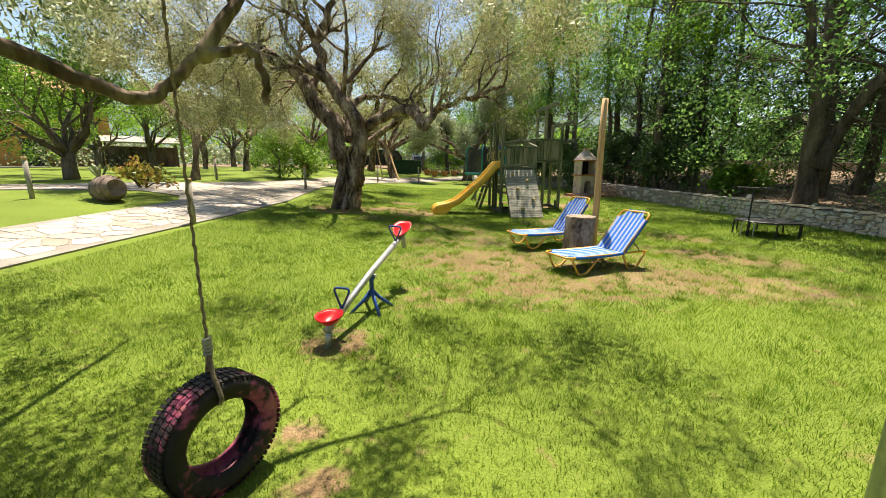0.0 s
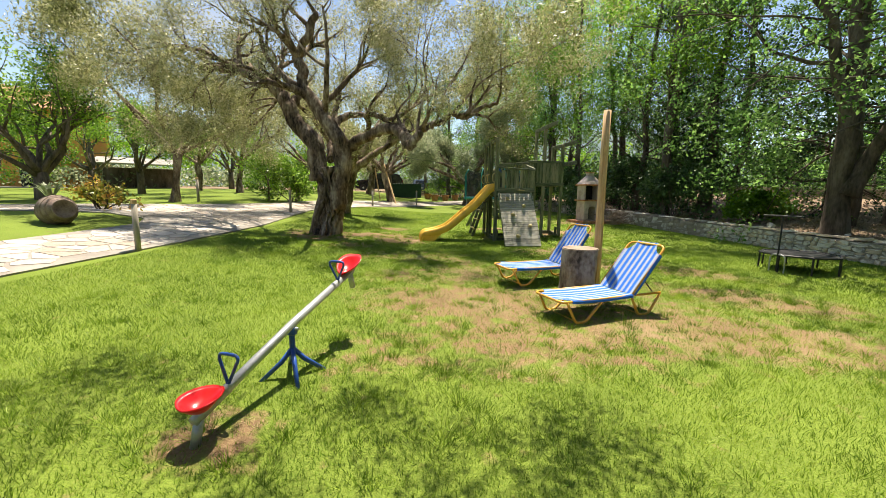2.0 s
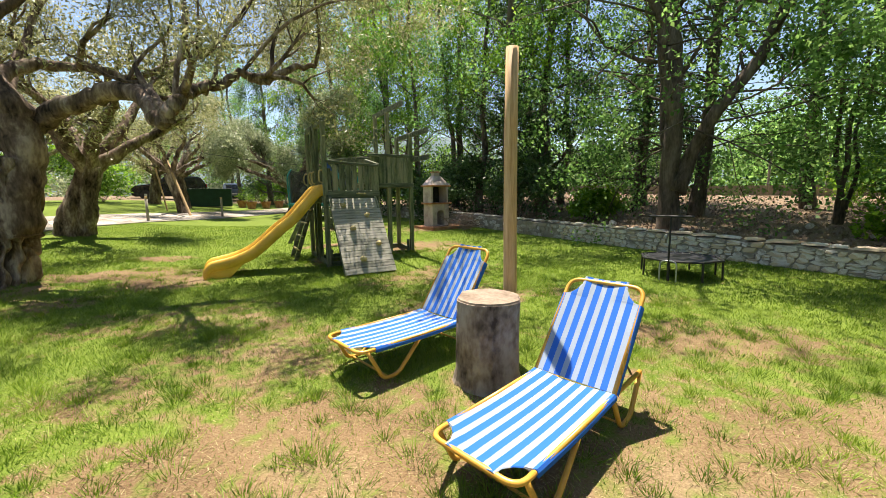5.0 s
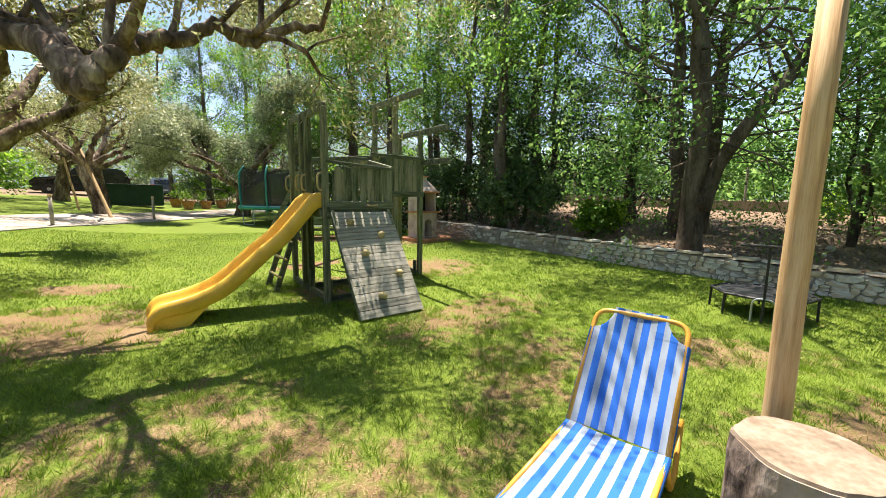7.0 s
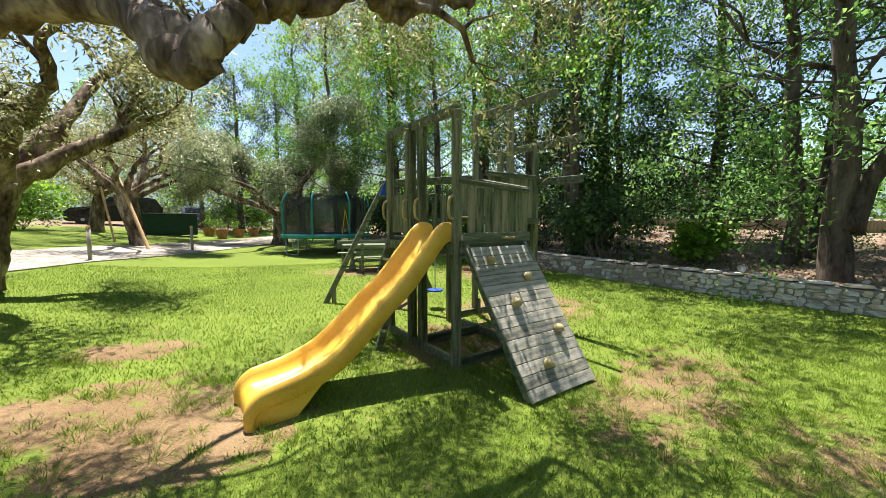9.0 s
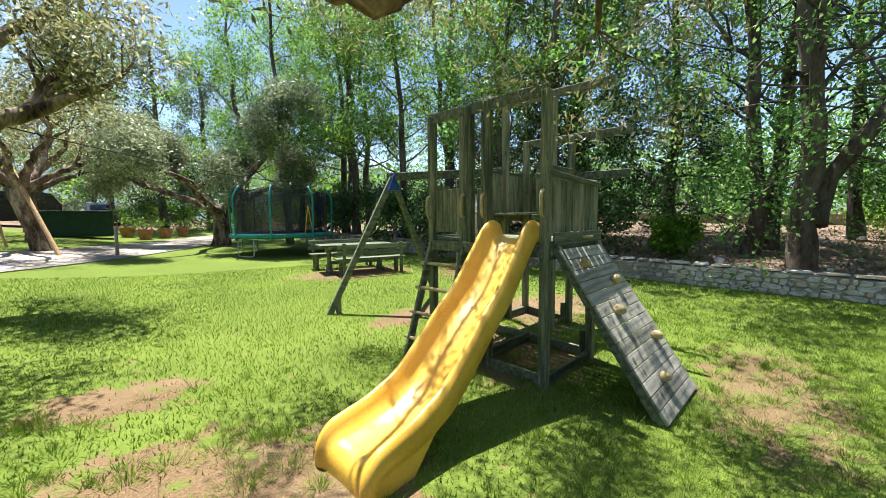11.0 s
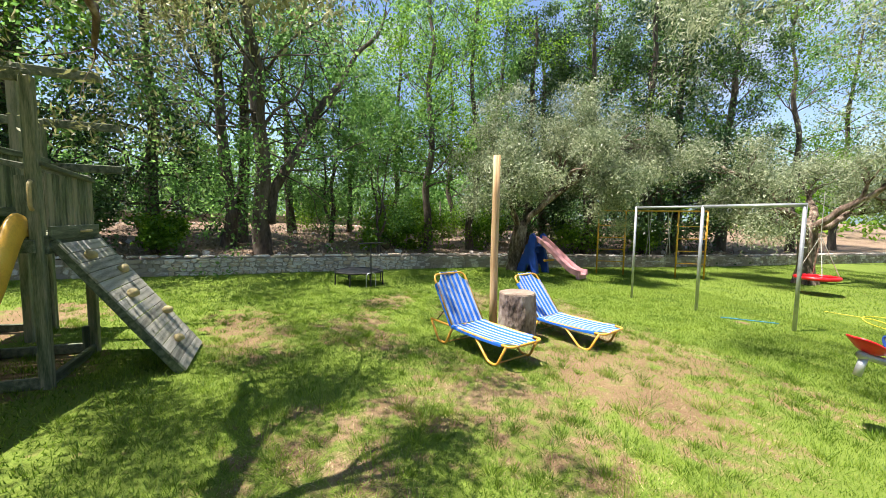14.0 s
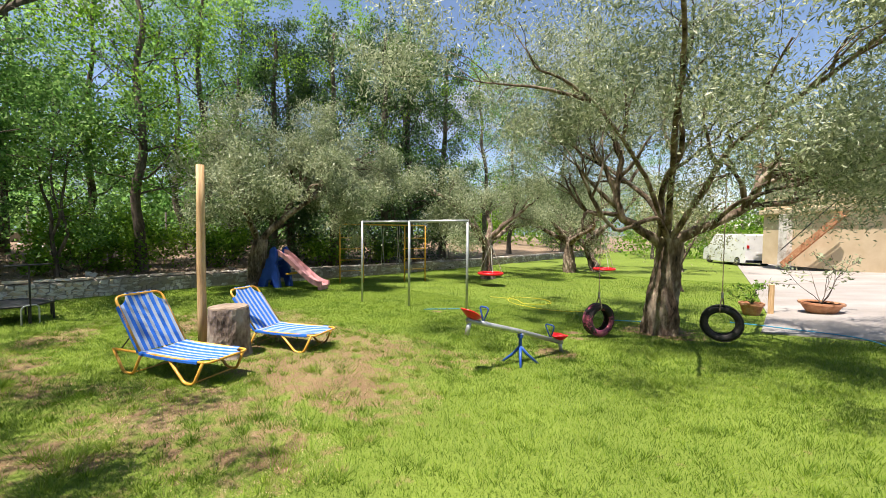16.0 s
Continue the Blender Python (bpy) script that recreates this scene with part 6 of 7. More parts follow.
# ---- swings and toys on the far lawn ----
def grey_swing_frame():
    pts = [(5.2, 0.77), (3.82, 0.20), (2.15, -0.27)]
    t = thing("steel_swing_set", "tall galvanised steel frame with three posts and rings", "swing frame", Matrix.Identity(4))
    top = 2.02
    for i, (x, y) in enumerate(pts):
        part("post", tube([(x, y, gz(x, y) - 0.1), (x, y, top + (0.0 if i else 0.02))], 0.034 if i else 0.028, 12), GREY_STEEL, t, smooth=True)
    part("top_bar", tube([(pts[0][0], pts[0][1], top), (pts[1][0], pts[1][1], top)], 0.026, 12), GREY_STEEL, t, smooth=True)
    part("top_bar", tube([(pts[1][0] + 0.02, pts[1][1], top + 0.002), (pts[2][0] - 0.03, pts[2][1], top + 0.002)], 0.036, 12), GREY_STEEL, t, smooth=True)
    for f in (0.30, 0.55):
        p = Vector((*pts[1], 0)).lerp(Vector((*pts[2], 0)), f)
        part("ring", tube([(p.x, p.y + 0.045 * math.cos(a), top - 0.085 + 0.045 * math.sin(a)) for a in np.linspace(0, 2 * math.pi, 13)[:-1]], 0.007, 6, closed=True), GREY_STEEL, t)


def yellow_swing_frame():
    t = thing("climbing_swing_set", "yellow steel swing frame with ladder ends and rope swing", "swing frame", Matrix.Identity(4))
    a0, a1 = Vector((9.6, -1.25, 0)), Vector((9.2, -2.1, 0))
    b0, b1 = Vector((8.5, -3.75, 0)), Vector((8.1, -4.6, 0))
    top = 2.05
    for p in (a0, a1, b0, b1):
        part("post", tube([(p.x, p.y, gz(p.x, p.y) - 0.1), (p.x, p.y, top)], 0.03, 10), YELLOW_STEEL, t, smooth=True)
    for p, q in ((a0, a1), (b0, b1), (a0, b0), (a1, b1)):
        part("top_bar", tube([(p.x, p.y, top), (q.x, q.y, top)], 0.028, 10), YELLOW_STEEL, t, smooth=True)
    for p, q in ((a0, a1), (b0, b1)):
        for z in (0.15, 0.6, 1.05, 1.5):
            part("rung", tube([(p.x, p.y, z), (q.x, q.y, z)], 0.016, 8), YELLOW_STEEL, t)
    for f in (0.3, 0.55):
        p = a1.lerp(b1, f)
        part("rope", tube([(p.x - 0.09, p.y, top), (p.x - 0.02, p.y, 1.2), (p.x - 0.12, p.y, 0.18)], 0.012, 6), ROPE_GREY, t)
        part("rope", tube([(p.x + 0.09, p.y, top), (p.x + 0.02, p.y, 1.2), (p.x + 0.12, p.y, 0.18)], 0.012, 6), ROPE_GREY, t)
    p, q = a1.lerp(b1, 0.28), a1.lerp(b1, 0.57)
    part("seat", box((q - p).length, 0.14, 0.03, (0, 0, 0), 0.006), ROPE_GREY, t, m=Matrix.Translation((p + q) / 2 + Vector((0, 0, 0.18))) @ Matrix.Rotation(math.atan2(q.y - p.y, q.x - p.x), 4, "Z"))


def toy_slide():
    x, y = 9.7, 1.08
    t = thing("toy_slide", "children's slide with blue moulded steps and faded pink chute", "slide", pose(x, y, gz(x, y), 0, 0, 208) @ Matrix.Diagonal((1.2, 1.2, 1.2, 1)))
    for s in (-1, 1):
        bm = bmesh.new()
        prof = [(-0.62, 0), (-0.55, 0.25), (-0.50, 0.32), (-0.42, 0.55), (-0.36, 0.60), (-0.30, 0.85), (-0.22, 0.90), (-0.16, 1.15), (-0.05, 1.22), (0.03, 1.10), (0.06, 0.85), (0.0, 0.72), (0.10, 0.4), (0.16, 0.0), (-0.05, 0.0), (-0.12, 0.25), (-0.28, 0.25), (-0.35, 0.0)]
        lo = [bm.verts.new((a, s * 0.27 - 0.045, b)) for a, b in prof]
        hi = [bm.verts.new((a, s * 0.27 + 0.045, b)) for a, b in prof]
        bm.faces.new(lo)
        bm.faces.new(hi[::-1])
        for k in range(len(prof)):
            bm.faces.new((lo[k], lo[(k + 1) % len(prof)], hi[(k + 1) % len(prof)], hi[k]))
        part("side_panel", bm, BLUE_PLASTIC, t)
    for i in range(4):
        part("step", box(0.16, 0.46, 0.05, (-0.46 + i * 0.11, 0, 0.22 + i * 0.2), 0.012), BLUE_PLASTIC, t)
    part("cross_bar", box(0.05, 0.5, 0.06, (0.34, 0, 0.42), 0.01), YELLOW_STEEL, t, "yellow cross bar")
    path = smooth_path([Vector(p) for p in ((-0.05, 0, 1.0), (0.12, 0, 0.95), (0.6, 0, 0.60), (1.05, 0, 0.25), (1.3, 0, 0.13), (1.48, 0, 0.11))], 4)
    bm = bmesh.new()
    rows = []
    for p in path:
        prof = [(-0.22, -0.02), (-0.22, 0.13), (-0.19, 0.14), (-0.17, 0.02), (0, 0), (0.17, 0.02), (0.19, 0.14), (0.22, 0.13), (0.22, -0.02)]
        rows.append([bm.verts.new(p + Vector((0, a, b))) for a, b in prof])
    for a, b in zip(rows, rows[1:]):
        for k in range(9):
            bm.faces.new((a[k], a[(k + 1) % 9], b[(k + 1) % 9], b[k]))
    bm.faces.new(rows[0])
    bm.faces.new(rows[-1][::-1])
    part("chute", bm, PINK_SLIDE, t, "faded pink chute")
    part("chute_foot", box(0.10, 0.42, 0.13, (1.4, 0, 0.05), 0.02), PINK_SLIDE, t)


def nest_swing(x, y, z, top, label):
    t = thing("nest_swing", label, "swing", pose(x, y, z), "nest swings")
    R = 0.48
    part("rim", tube([(R * math.cos(a), R * math.sin(a), 0) for a in np.linspace(0, 2 * math.pi, 33)[:-1]], 0.055, 8, closed=True), RED_PLASTIC, t, smooth=True)
    part("seat", lathe([(0.12, -0.09), (0.3, -0.07), (R - 0.03, -0.01), (R - 0.03, 0.0), (0.3, -0.055), (0.12, -0.075)], 24), RED_PLASTIC, t)
    for k in range(4):
        a = math.pi / 4 + k * math.pi / 2
        part("rope", tube([(R * math.cos(a), R * math.sin(a), 0.03), (0.03 * math.cos(a), 0.03 * math.sin(a), 1.15)], 0.011, 6), ROPE_GREY, t)
    part("chain", tube([(0, 0, 1.13), (0, 0, top - z)], 0.010, 6), ROPE_GREY, t)


build_wall()
drive = sheet(DRIVE, 0.03, ROAD_JOINT, "drive", "drive paved with irregular pale stones", "drive")
court = sheet(COURT, 0.03, CONCRETE, "courtyard_paving", "pale concrete forecourt beside the lawn", "pavement")
play_tower()
swing_seat()
slide()
lounger(pose(1.52, 4.06, gz(1.9, 4.3) - 0.01, 0, 0, 26.4), 50, "sun lounger of blue and white striped cloth in full sun")
lounger(pose(1.02, 5.66, gz(1.5, 6.0) + 0.02, 0, 0, 23.7), 55, "blue and white striped sun lounger standing beside the stump and pole")
stump()
pole()
seesaw()
tyre_swing(-1.18, -0.27, 0.04, 64, 2.75, "car tyre with worn pink paint hung on a rope", True)
tyre_swing(-3.05, -1.0, 0.16, 6.5, 2.6, "plain black car tyre hung on a rope", False)
big_trampoline()
mini_trampoline()
picnic_set()
barbecue()
grey_swing_frame()
yellow_swing_frame()
toy_slide()
nest_swing(5.2, -5.5, 0.10, 2.6, "red round nest swing hung from an olive by the wall")
nest_swing(3.0, -11.9, 0.05, 2.4, "red round nest swing hung far across the lawn")


# ---- west side: drive edge, garden trees, house ----
def bollard(x, y, h=1.0, lean=0):
    t = thing("bollard", "slim round wooden bollard with a pale capped top", "bollard", pose(x, y, gz(x, y), 0, lean, 0), "bollards along the drive")
    part("post", tube([(0, 0, -0.1), (0, 0, h - 0.09)], 0.05, 12), GREY_STEEL if lean else POLE_GREY, t, smooth=True)
    part("cap", lathe([(0.052, h - 0.09), (0.054, h - 0.02), (0.04, h)], 12), POLE_WOOD, t, "yellowish wooden cap")


POLE_GREY = mk("weathered_post", [(0.20, 0.18, 0.15), (0.36, 0.33, 0.28)], 5, 30, 0.85, 0.3, stretch=(5, 5, 0.5))
for x, y in ((-5.95, 6.05), (-6.75, 13.9), (-10.75, 14.1), (-5.35, 20.9), (-10.5, 6.7), (-3.4, 24.6)):
    bollard(x, y)


def round_tree(x, y, h, r, seed, leaves, leaf, label, trunk_r=0.12, clear=1.2, size=(0.11, 0.06)):
    rng = np.random.default_rng(seed)
    ob = thing("garden_tree", label, "tree", pose(x, y, gz(x, y)), "garden trees")
    tubes, twigs = [], []
    tubes.append(([Vector((0, 0, -0.1)), Vector((0.03, 0, clear * 0.5)), Vector((0, 0.04, clear))], [trunk_r * 1.25, trunk_r, trunk_r * 0.9]))
    for k in range(7):
        a = k * 0.9 + rng.uniform(-0.3, 0.3)
        grow(rng, tubes, twigs, Vector((0, 0.04, clear * rng.uniform(0.8, 1.0))), Vector((math.cos(a) * r, math.sin(a) * r, (h - clear) * rng.uniform(0.5, 1.2))), (h - clear) * 0.55, trunk_r * 0.5, 2, 0.45, 0.05, (3, 5), 0.66, 0.9)
    part("trunk", limb_mesh(tubes, 0.2), DARK_BARK, ob, smooth=True)
    part("crown", leaf_mesh("crown", leaf_points(rng, twigs, max(1, leaves // len(twigs)), 0.18), rng, size[0], size[1], leaf, 0.3), leaf, ob)


round_tree(-15.4, 12.2, 5.4, 2.4, 101, 15000, CITRUS_LEAF, "spreading bright green fruit tree on the lawn", 0.22, 1.0)
round_tree(-17.4, 18.6, 5.0, 2.2, 102, 11000, CITRUS_LEAF, "bright green fruit tree beyond the drive", 0.16, 1.3)
round_tree(-22.0, 14.5, 5.6, 2.6, 103, 11000, CITRUS_LEAF, "bright green fruit tree by the orange house", 0.2, 1.3)
round_tree(-9.6, 17.4, 2.4, 0.9, 104, 5000, CITRUS_LEAF, "young green tree with thin trunk by the drive", 0.05, 1.0)
round_tree(-12.5, 28.5, 3.2, 1.6, 105, 8000, CITRUS_LEAF, "light green young tree beyond the drive", 0.09, 1.2)
round_tree(-26.0, 24.0, 6.0, 3.0, 106, 11000, GROVE_LEAF, "broad green tree by the house", 0.2, 1.5)
round_tree(-20.5, 31.0, 6.0, 3.0, 107, 11000, GROVE_LEAF, "broad green tree at the edge of the garden", 0.2, 1.5)
plain_olive(-11.3, 13.6, 6.8, 108, 80000, "tall drooping olive beyond the drive", OLIVE_LEAF, 0.16, (0.1, 0.1), 3.8, 1.9)
plain_olive(-14.3, 22.5, 7.0, 109, 30000, "tall olive in the garden beyond the drive", OLIVE_LEAF, 0.2, (0.1, 0.1), 3.2, 1.9)
plain_olive(-11.5, 26.0, 6.2, 110, 22000, "olive tree near the car park", OLIVE_LEAF, 0.22, (0.1, 0.1), 3.0, 1.9)
plain_olive(-19.0, 25.0, 6.4, 111, 20000, "olive tree deep in the garden", OLIVE_LEAF, 0.2, (0.1, 0.1), 3.0, 1.9)
bush(-8.6, 17.9, 1.0, 1.9, 112, 7000, CITRUS_LEAF, "bright green rounded shrub at the drive's edge")
bush(-10.6, 30.0, 1.4, 1.9, 113, 6000, CITRUS_LEAF, "bright green shrub by the car park")
bush(-15.5, 27.5, 1.4, 1.7, 114, 6000, CITRUS_LEAF, "bright green shrub in the garden")
bush(-9.2, 8.5, 0.45, 1.1, 115, 1500, RUSTY_LEAF, "small shrub with yellow-red leaves beside the jar", (0.09, 0.05), base=0.3)
for i, (x, y) in enumerate(((-1.4, 40.0), (1.8, 36.6), (-3.5, 41.0), (4.6, 34.6))):
    bush(x, y, 1.2, 2.2, 120 + i, 6000, GROVE_LEAF, "green shrub at the end of the drive", group="shrubs at the end of the drive")


def storage_jar():
    x, y = -9.15, 7.35
    t = thing("storage_jar", "big terracotta jar lying on its side as a planter", "jar", pose(x, y, gz(x, y) + 0.30, 0, 84, -25))
    part("body", lathe([(0.12, -0.52), (0.26, -0.40), (0.34, -0.12), (0.35, 0.12), (0.27, 0.36), (0.19, 0.46), (0.22, 0.52), (0.20, 0.53), (0.15, 0.46)], 24), JAR, t, smooth=True)
    for z in (-0.30, -0.05, 0.2, 0.34):
        r = float(np.interp(z, [-0.40, -0.12, 0.12, 0.36], [0.26, 0.34, 0.35, 0.27]))
        part("band", tube([(r * math.cos(a), r * math.sin(a), z) for a in np.linspace(0, 2 * math.pi, 25)[:-1]], 0.012, 6, closed=True), JAR, t, smooth=True)
    rng = np.random.default_rng(5)
    bm = bmesh.new()
    for k in range(26):
        a = rng.uniform(0, 6.28)
        tip = Vector((0.35 * math.cos(a), 0.35 * math.sin(a), 0.28 + rng.uniform(0, 0.2)))
        b = Vector((-tip.y, tip.x, 0)).normalized() * 0.035
        m = tip * 0.55 + Vector((0, 0, 0.12))
        bm.faces.new([bm.verts.new(p) for p in (Vector((0, 0, 0)), m + b, tip, m - b)])
    q = thing("agave", "pale green rosette plant above the jar", "plant", pose(x - 0.35, y + 0.2, gz(x, y) + 0.50))
    part("leaf_rosette", bm, OLIVE_LEAF_COOL, q)
    part("root", lathe([(0.05, -0.5), (0.05, 0.02)], 8), DARK_BARK, q)


JAR = mk("brown_clay", [(0.10, 0.07, 0.055), (0.20, 0.145, 0.115), (0.27, 0.21, 0.17)], 6, 40, 0.85, 0.3)
storage_jar()


def orange_house():
    x, y = -37.4, 24.4
    t = thing("house", "orange rendered house with tiled roof and dark openings", "house", pose(x, y, gz(x, y), 0, 0, -35))
    part("wall", box(0.3, 18, 6.4, (0, 0, 3.2), 0.02), ORANGE_WALL, t)
    part("wall", box(9, 0.3, 6.4, (-4.65, -8.85, 3.2), 0.02), ORANGE_WALL, t)
    part("wall", box(9, 0.3, 6.4, (-4.65, 8.85, 3.2), 0.02), ORANGE_WALL, t)
    bm = bmesh.new()
    vs = [bm.verts.new(p) for p in ((0.7, -9.6, 6.3), (0.7, 9.6, 6.3), (-9.8, 9.6, 6.3), (-9.8, -9.6, 6.3), (-4.5, -6, 8.6), (-4.5, 6, 8.6))]
    for f in ((0, 1, 5, 4), (2, 3, 4, 5), (1, 2, 5), (3, 0, 4), (3, 2, 1, 0)):
        bm.faces.new([vs[i] for i in f])
    part("roof", bm, TERRACOTTA, t)
    for yy, w in ((-6.0, 1.6), (-1.5, 2.2), (4.0, 1.4)):
        d = part("door_opening", box(0.1, w, 2.3, (0.14, yy, 1.15), 0.02), DARK_GLASS, t, "dark glazed door")
        part("lintel", box(0.16, w + 0.3, 0.18, (0.17, yy, 2.42), 0.02), ORANGE_WALL, d)
    for yy in (-5.0, 0.5, 5.0):
        part("upper_window", box(0.1, 1.3, 1.4, (0.14, yy, 4.6), 0.02), DARK_GLASS, t)
    part("terrace", box(3.0, 18, 0.16, (1.65, 0, 0.05), 0.02), CONCRETE, t, "pale paved terrace")


orange_house()


def open_shed():
    x, y = -27.5, 29.5
    t = thing("open_shed", "low timber shelter with pale weathered roof", "shed", pose(x, y, gz(x, y), 0, 0, 40))
    for a in (-2.4, 2.4):
        for b in (-1.6, 1.6):
            part("post", box(0.14, 0.14, 2.1, (a, b, 1.05), 0.01), DARK_BARK, t)
    part("roof", box(5.6, 4.2, 0.12, (0, 0, 2.2), 0.02), CONCRETE, t, "pale grey roof sheet", m=Matrix.Rotation(radians(9), 4, "X"))
    part("back_wall", box(5.0, 0.12, 1.7, (0, 1.6, 0.85), 0.01), DARK_BARK, t)


open_shed()


# ---- car park ----
def car(m, paint, label, length=4.5, height=1.6, width=1.8, van=False):
    t = thing("van" if van else "car", label, "van" if van else "car", m, "parked vehicles")
    L, H, W = length, height, width
    prof = [(-L / 2, 0.35), (-L / 2 + 0.03, 0.62 * H), (-L / 2 + 0.35, 0.95 * H), (-L / 2 + 0.7, H), (0.25, H), (0.95, 0.66 * H), (L / 2 - 0.25, 0.58 * H), (L / 2, 0.45 * H), (L / 2, 0.32), (L / 2 - 0.2, 0.22), (-L / 2 + 0.2, 0.22)]
    if van:
        prof = [(-L / 2, 0.3), (-L / 2 + 0.02, H - 0.1), (-L / 2 + 0.15, H), (L / 2 - 1.3, H), (L / 2 - 0.8, 0.62 * H), (L / 2 - 0.1, 0.5 * H), (L / 2, 0.3), (L / 2 - 0.2, 0.22), (-L / 2 + 0.2, 0.22)]
    bm = bmesh.new()
    rings = []
    for s, k in ((-1, 0.86), (-0.94, 1.0), (0.94, 1.0), (1, 0.86)):
        rings.append([bm.verts.new((x, s * W / 2 * (0.88 if z > 0.7 * H else 1), 0.5 + (z - 0.5) * (0.985 if k < 1 else 1))) for x, z in prof])
    n = len(prof)
    for a, b in zip(rings, rings[1:]):
        for k in range(n):
            bm.faces.new((a[k], a[(k + 1) % n], b[(k + 1) % n], b[k]))
    bm.faces.new(rings[0])
    bm.faces.new(rings[-1][::-1])
    body = part("body", bm, paint, t)
    if not van:
        for s in (-1, 1):
            g = bmesh.new()
            y = s * (W / 2 * 0.93)
            vs = [(-L / 2 + 0.55, 0.66 * H), (-L / 2 + 0.72, 0.92 * H), (0.2, 0.93 * H), (0.72, 0.68 * H)]
            a = [g.verts.new((x, y * 0.985, z)) for x, z in vs]
            b = [g.verts.new((x, y * 0.985 + s * 0.02, z)) for x, z in vs]
            g.faces.new(a)
            g.faces.new(b[::-1])
            for k in range(4):
                g.faces.new((a[k], a[(k + 1) % 4], b[(k + 1) % 4], b[k]))
            part("side_window", g, CAR_GLASS, t)
        part("rear_window", box(0.03, W * 0.68, 0.40, (0, 0, 0), 0.01), CAR_GLASS, t, m=Matrix.Translation((-L / 2 + 0.17, 0, 0.79 * H)) @ Matrix.Rotation(radians(32), 4, "Y"))
    else:
        part("windscreen", box(0.03, W * 0.8, 0.62, (0, 0, 0), 0.01), CAR_GLASS, t, m=Matrix.Translation((L / 2 - 1.0, 0, 0.8 * H)) @ Matrix.Rotation(radians(-30), 4, "Y"))
        part("side_window", box(0.9, 0.02, 0.5, (L / 2 - 1.7, -W / 2 * 0.96, 0.78 * H), 0.01), CAR_GLASS, t)
    for s in (-1, 1):
        part("tail_lamp", box(0.05, 0.16, 0.22, (-L / 2 + 0.0, s * W * 0.40, 0.60 * H), 0.01), TAIL_RED, t, "red tail lamp")
    part("number_plate", box(0.02, 0.5, 0.11, (-L / 2 - 0.012, 0, 0.40 * H), 0.002), CAR_WHITE, t)
    part("bumper", box(0.12, W * 0.94, 0.18, (-L / 2 + 0.02, 0, 0.36), 0.03), CAR_GLASS, t)
    for x in (-L / 2 + 0.8, L / 2 - 0.8):
        for s in (-1, 1):
            w = part("wheel", lathe([(0.20, -0.10), (0.31, -0.10), (0.33, -0.06), (0.33, 0.06), (0.31, 0.10), (0.20, 0.10)], 20), RUBBER, t, m=Matrix.Translation((x, s * (W / 2 - 0.10), 0.33)) @ Matrix.Rotation(radians(90), 4, "X"))
            part("rim", lathe([(0.05, -0.105), (0.19, -0.09), (0.19, 0.09), (0.05, 0.105)], 12), GREY_STEEL, w)


car(pose(-9.3, 37.6, gz(-9.3, 37.6), 0, 0, 200), CAR_DARK, "black estate car parked under the trees", 4.7, 1.75)
car(pose(-5.9, 44.0, gz(-5.9, 44.0), 0, 0, 98), CAR_BLUE, "blue-grey car parked with its tail to the garden", 4.4, 1.6)
car(pose(-0.4, -29.5, gz(-0.4, -29.5), 0, 0, -52), CAR_WHITE, "white delivery van parked on the forecourt", 5.0, 2.3, 1.95, True)


def green_box():
    x, y = -5.5, 32.2
    t = thing("covered_box", "long box covered with dark green tarpaulin", "box", pose(x, y, gz(x, y), 0, 0, 8))
    part("cover", box(2.6, 0.9, 1.12, (0, 0, 0.60), 0.03), BOX_GREEN, t)
    part("plinth", box(2.5, 0.8, 0.06, (0, 0, 0.03), 0.005), CONCRETE, t)
    part("rim", box(2.66, 0.96, 0.05, (0, 0, 1.18), 0.01), BOX_GREEN, t)


green_box()


def flower_pot(x, y, r, h, label, plant, seed, leaf=CITRUS_LEAF, ph=0.5, lift=0.0):
    t = thing("flower_pot", label, "flower pot", pose(x, y, gz(x, y) + lift), "terracotta pots")
    part("pot", lathe([(r * 0.66, 0), (r * 0.95, h * 0.8), (r * 1.05, h * 0.82), (r * 1.05, h), (r * 0.92, h), (r * 0.88, h * 0.86)], 20), TERRACOTTA, t, smooth=False)
    part("soil", lathe([(r * 0.85, h * 0.80), (r * 0.85, h * 0.86)], 16), SOOT, t)
    rng = np.random.default_rng(seed)
    tubes, twigs = [], []
    for k in range(6):
        a = rng.uniform(0, 6.28)
        grow(rng, tubes, twigs, Vector((0, 0, h * 0.85)), Vector((math.cos(a) * 0.6, math.sin(a) * 0.6, 1)), ph * 0.6, 0.012, 1, 0.5, 0.05, (3, 5), 0.7, 0.9)
    p = part("plant", limb_mesh(tubes), DARK_BARK, t, plant)
    part("foliage", leaf_mesh("foliage", leaf_points(rng, twigs, 8, 0.05), rng, 0.12, 0.05, leaf, 0.1), leaf, p)


for i, (x, y) in enumerate(((-3.0, 32.2), (-2.2, 33.4), (-3.8, 33.6), (-1.4, 34.6))):
    flower_pot(x, y, 0.34, 0.5, "terracotta pot with green plant beside the drive", "leafy green plant", 300 + i, CITRUS_LEAF, 0.7)
flower_pot(0.9, 33.4, 0.22, 0.25, "small terracotta pot with low green plant on the drive", "low green plant", 310, CITRUS_LEAF, 0.2, 0.04)
flower_pot(-3.15, -5.35, 0.26, 0.32, "terracotta pot with glossy green plant by the forecourt", "glossy green plant", 320, CITRUS_LEAF, 0.65)
flower_pot(-4.45, -6.2, 0.42, 0.26, "wide terracotta bowl with a sparse shrub", "sparse olive-leaved shrub", 330, OLIVE_LEAF_COOL, 1.5, 0.035)


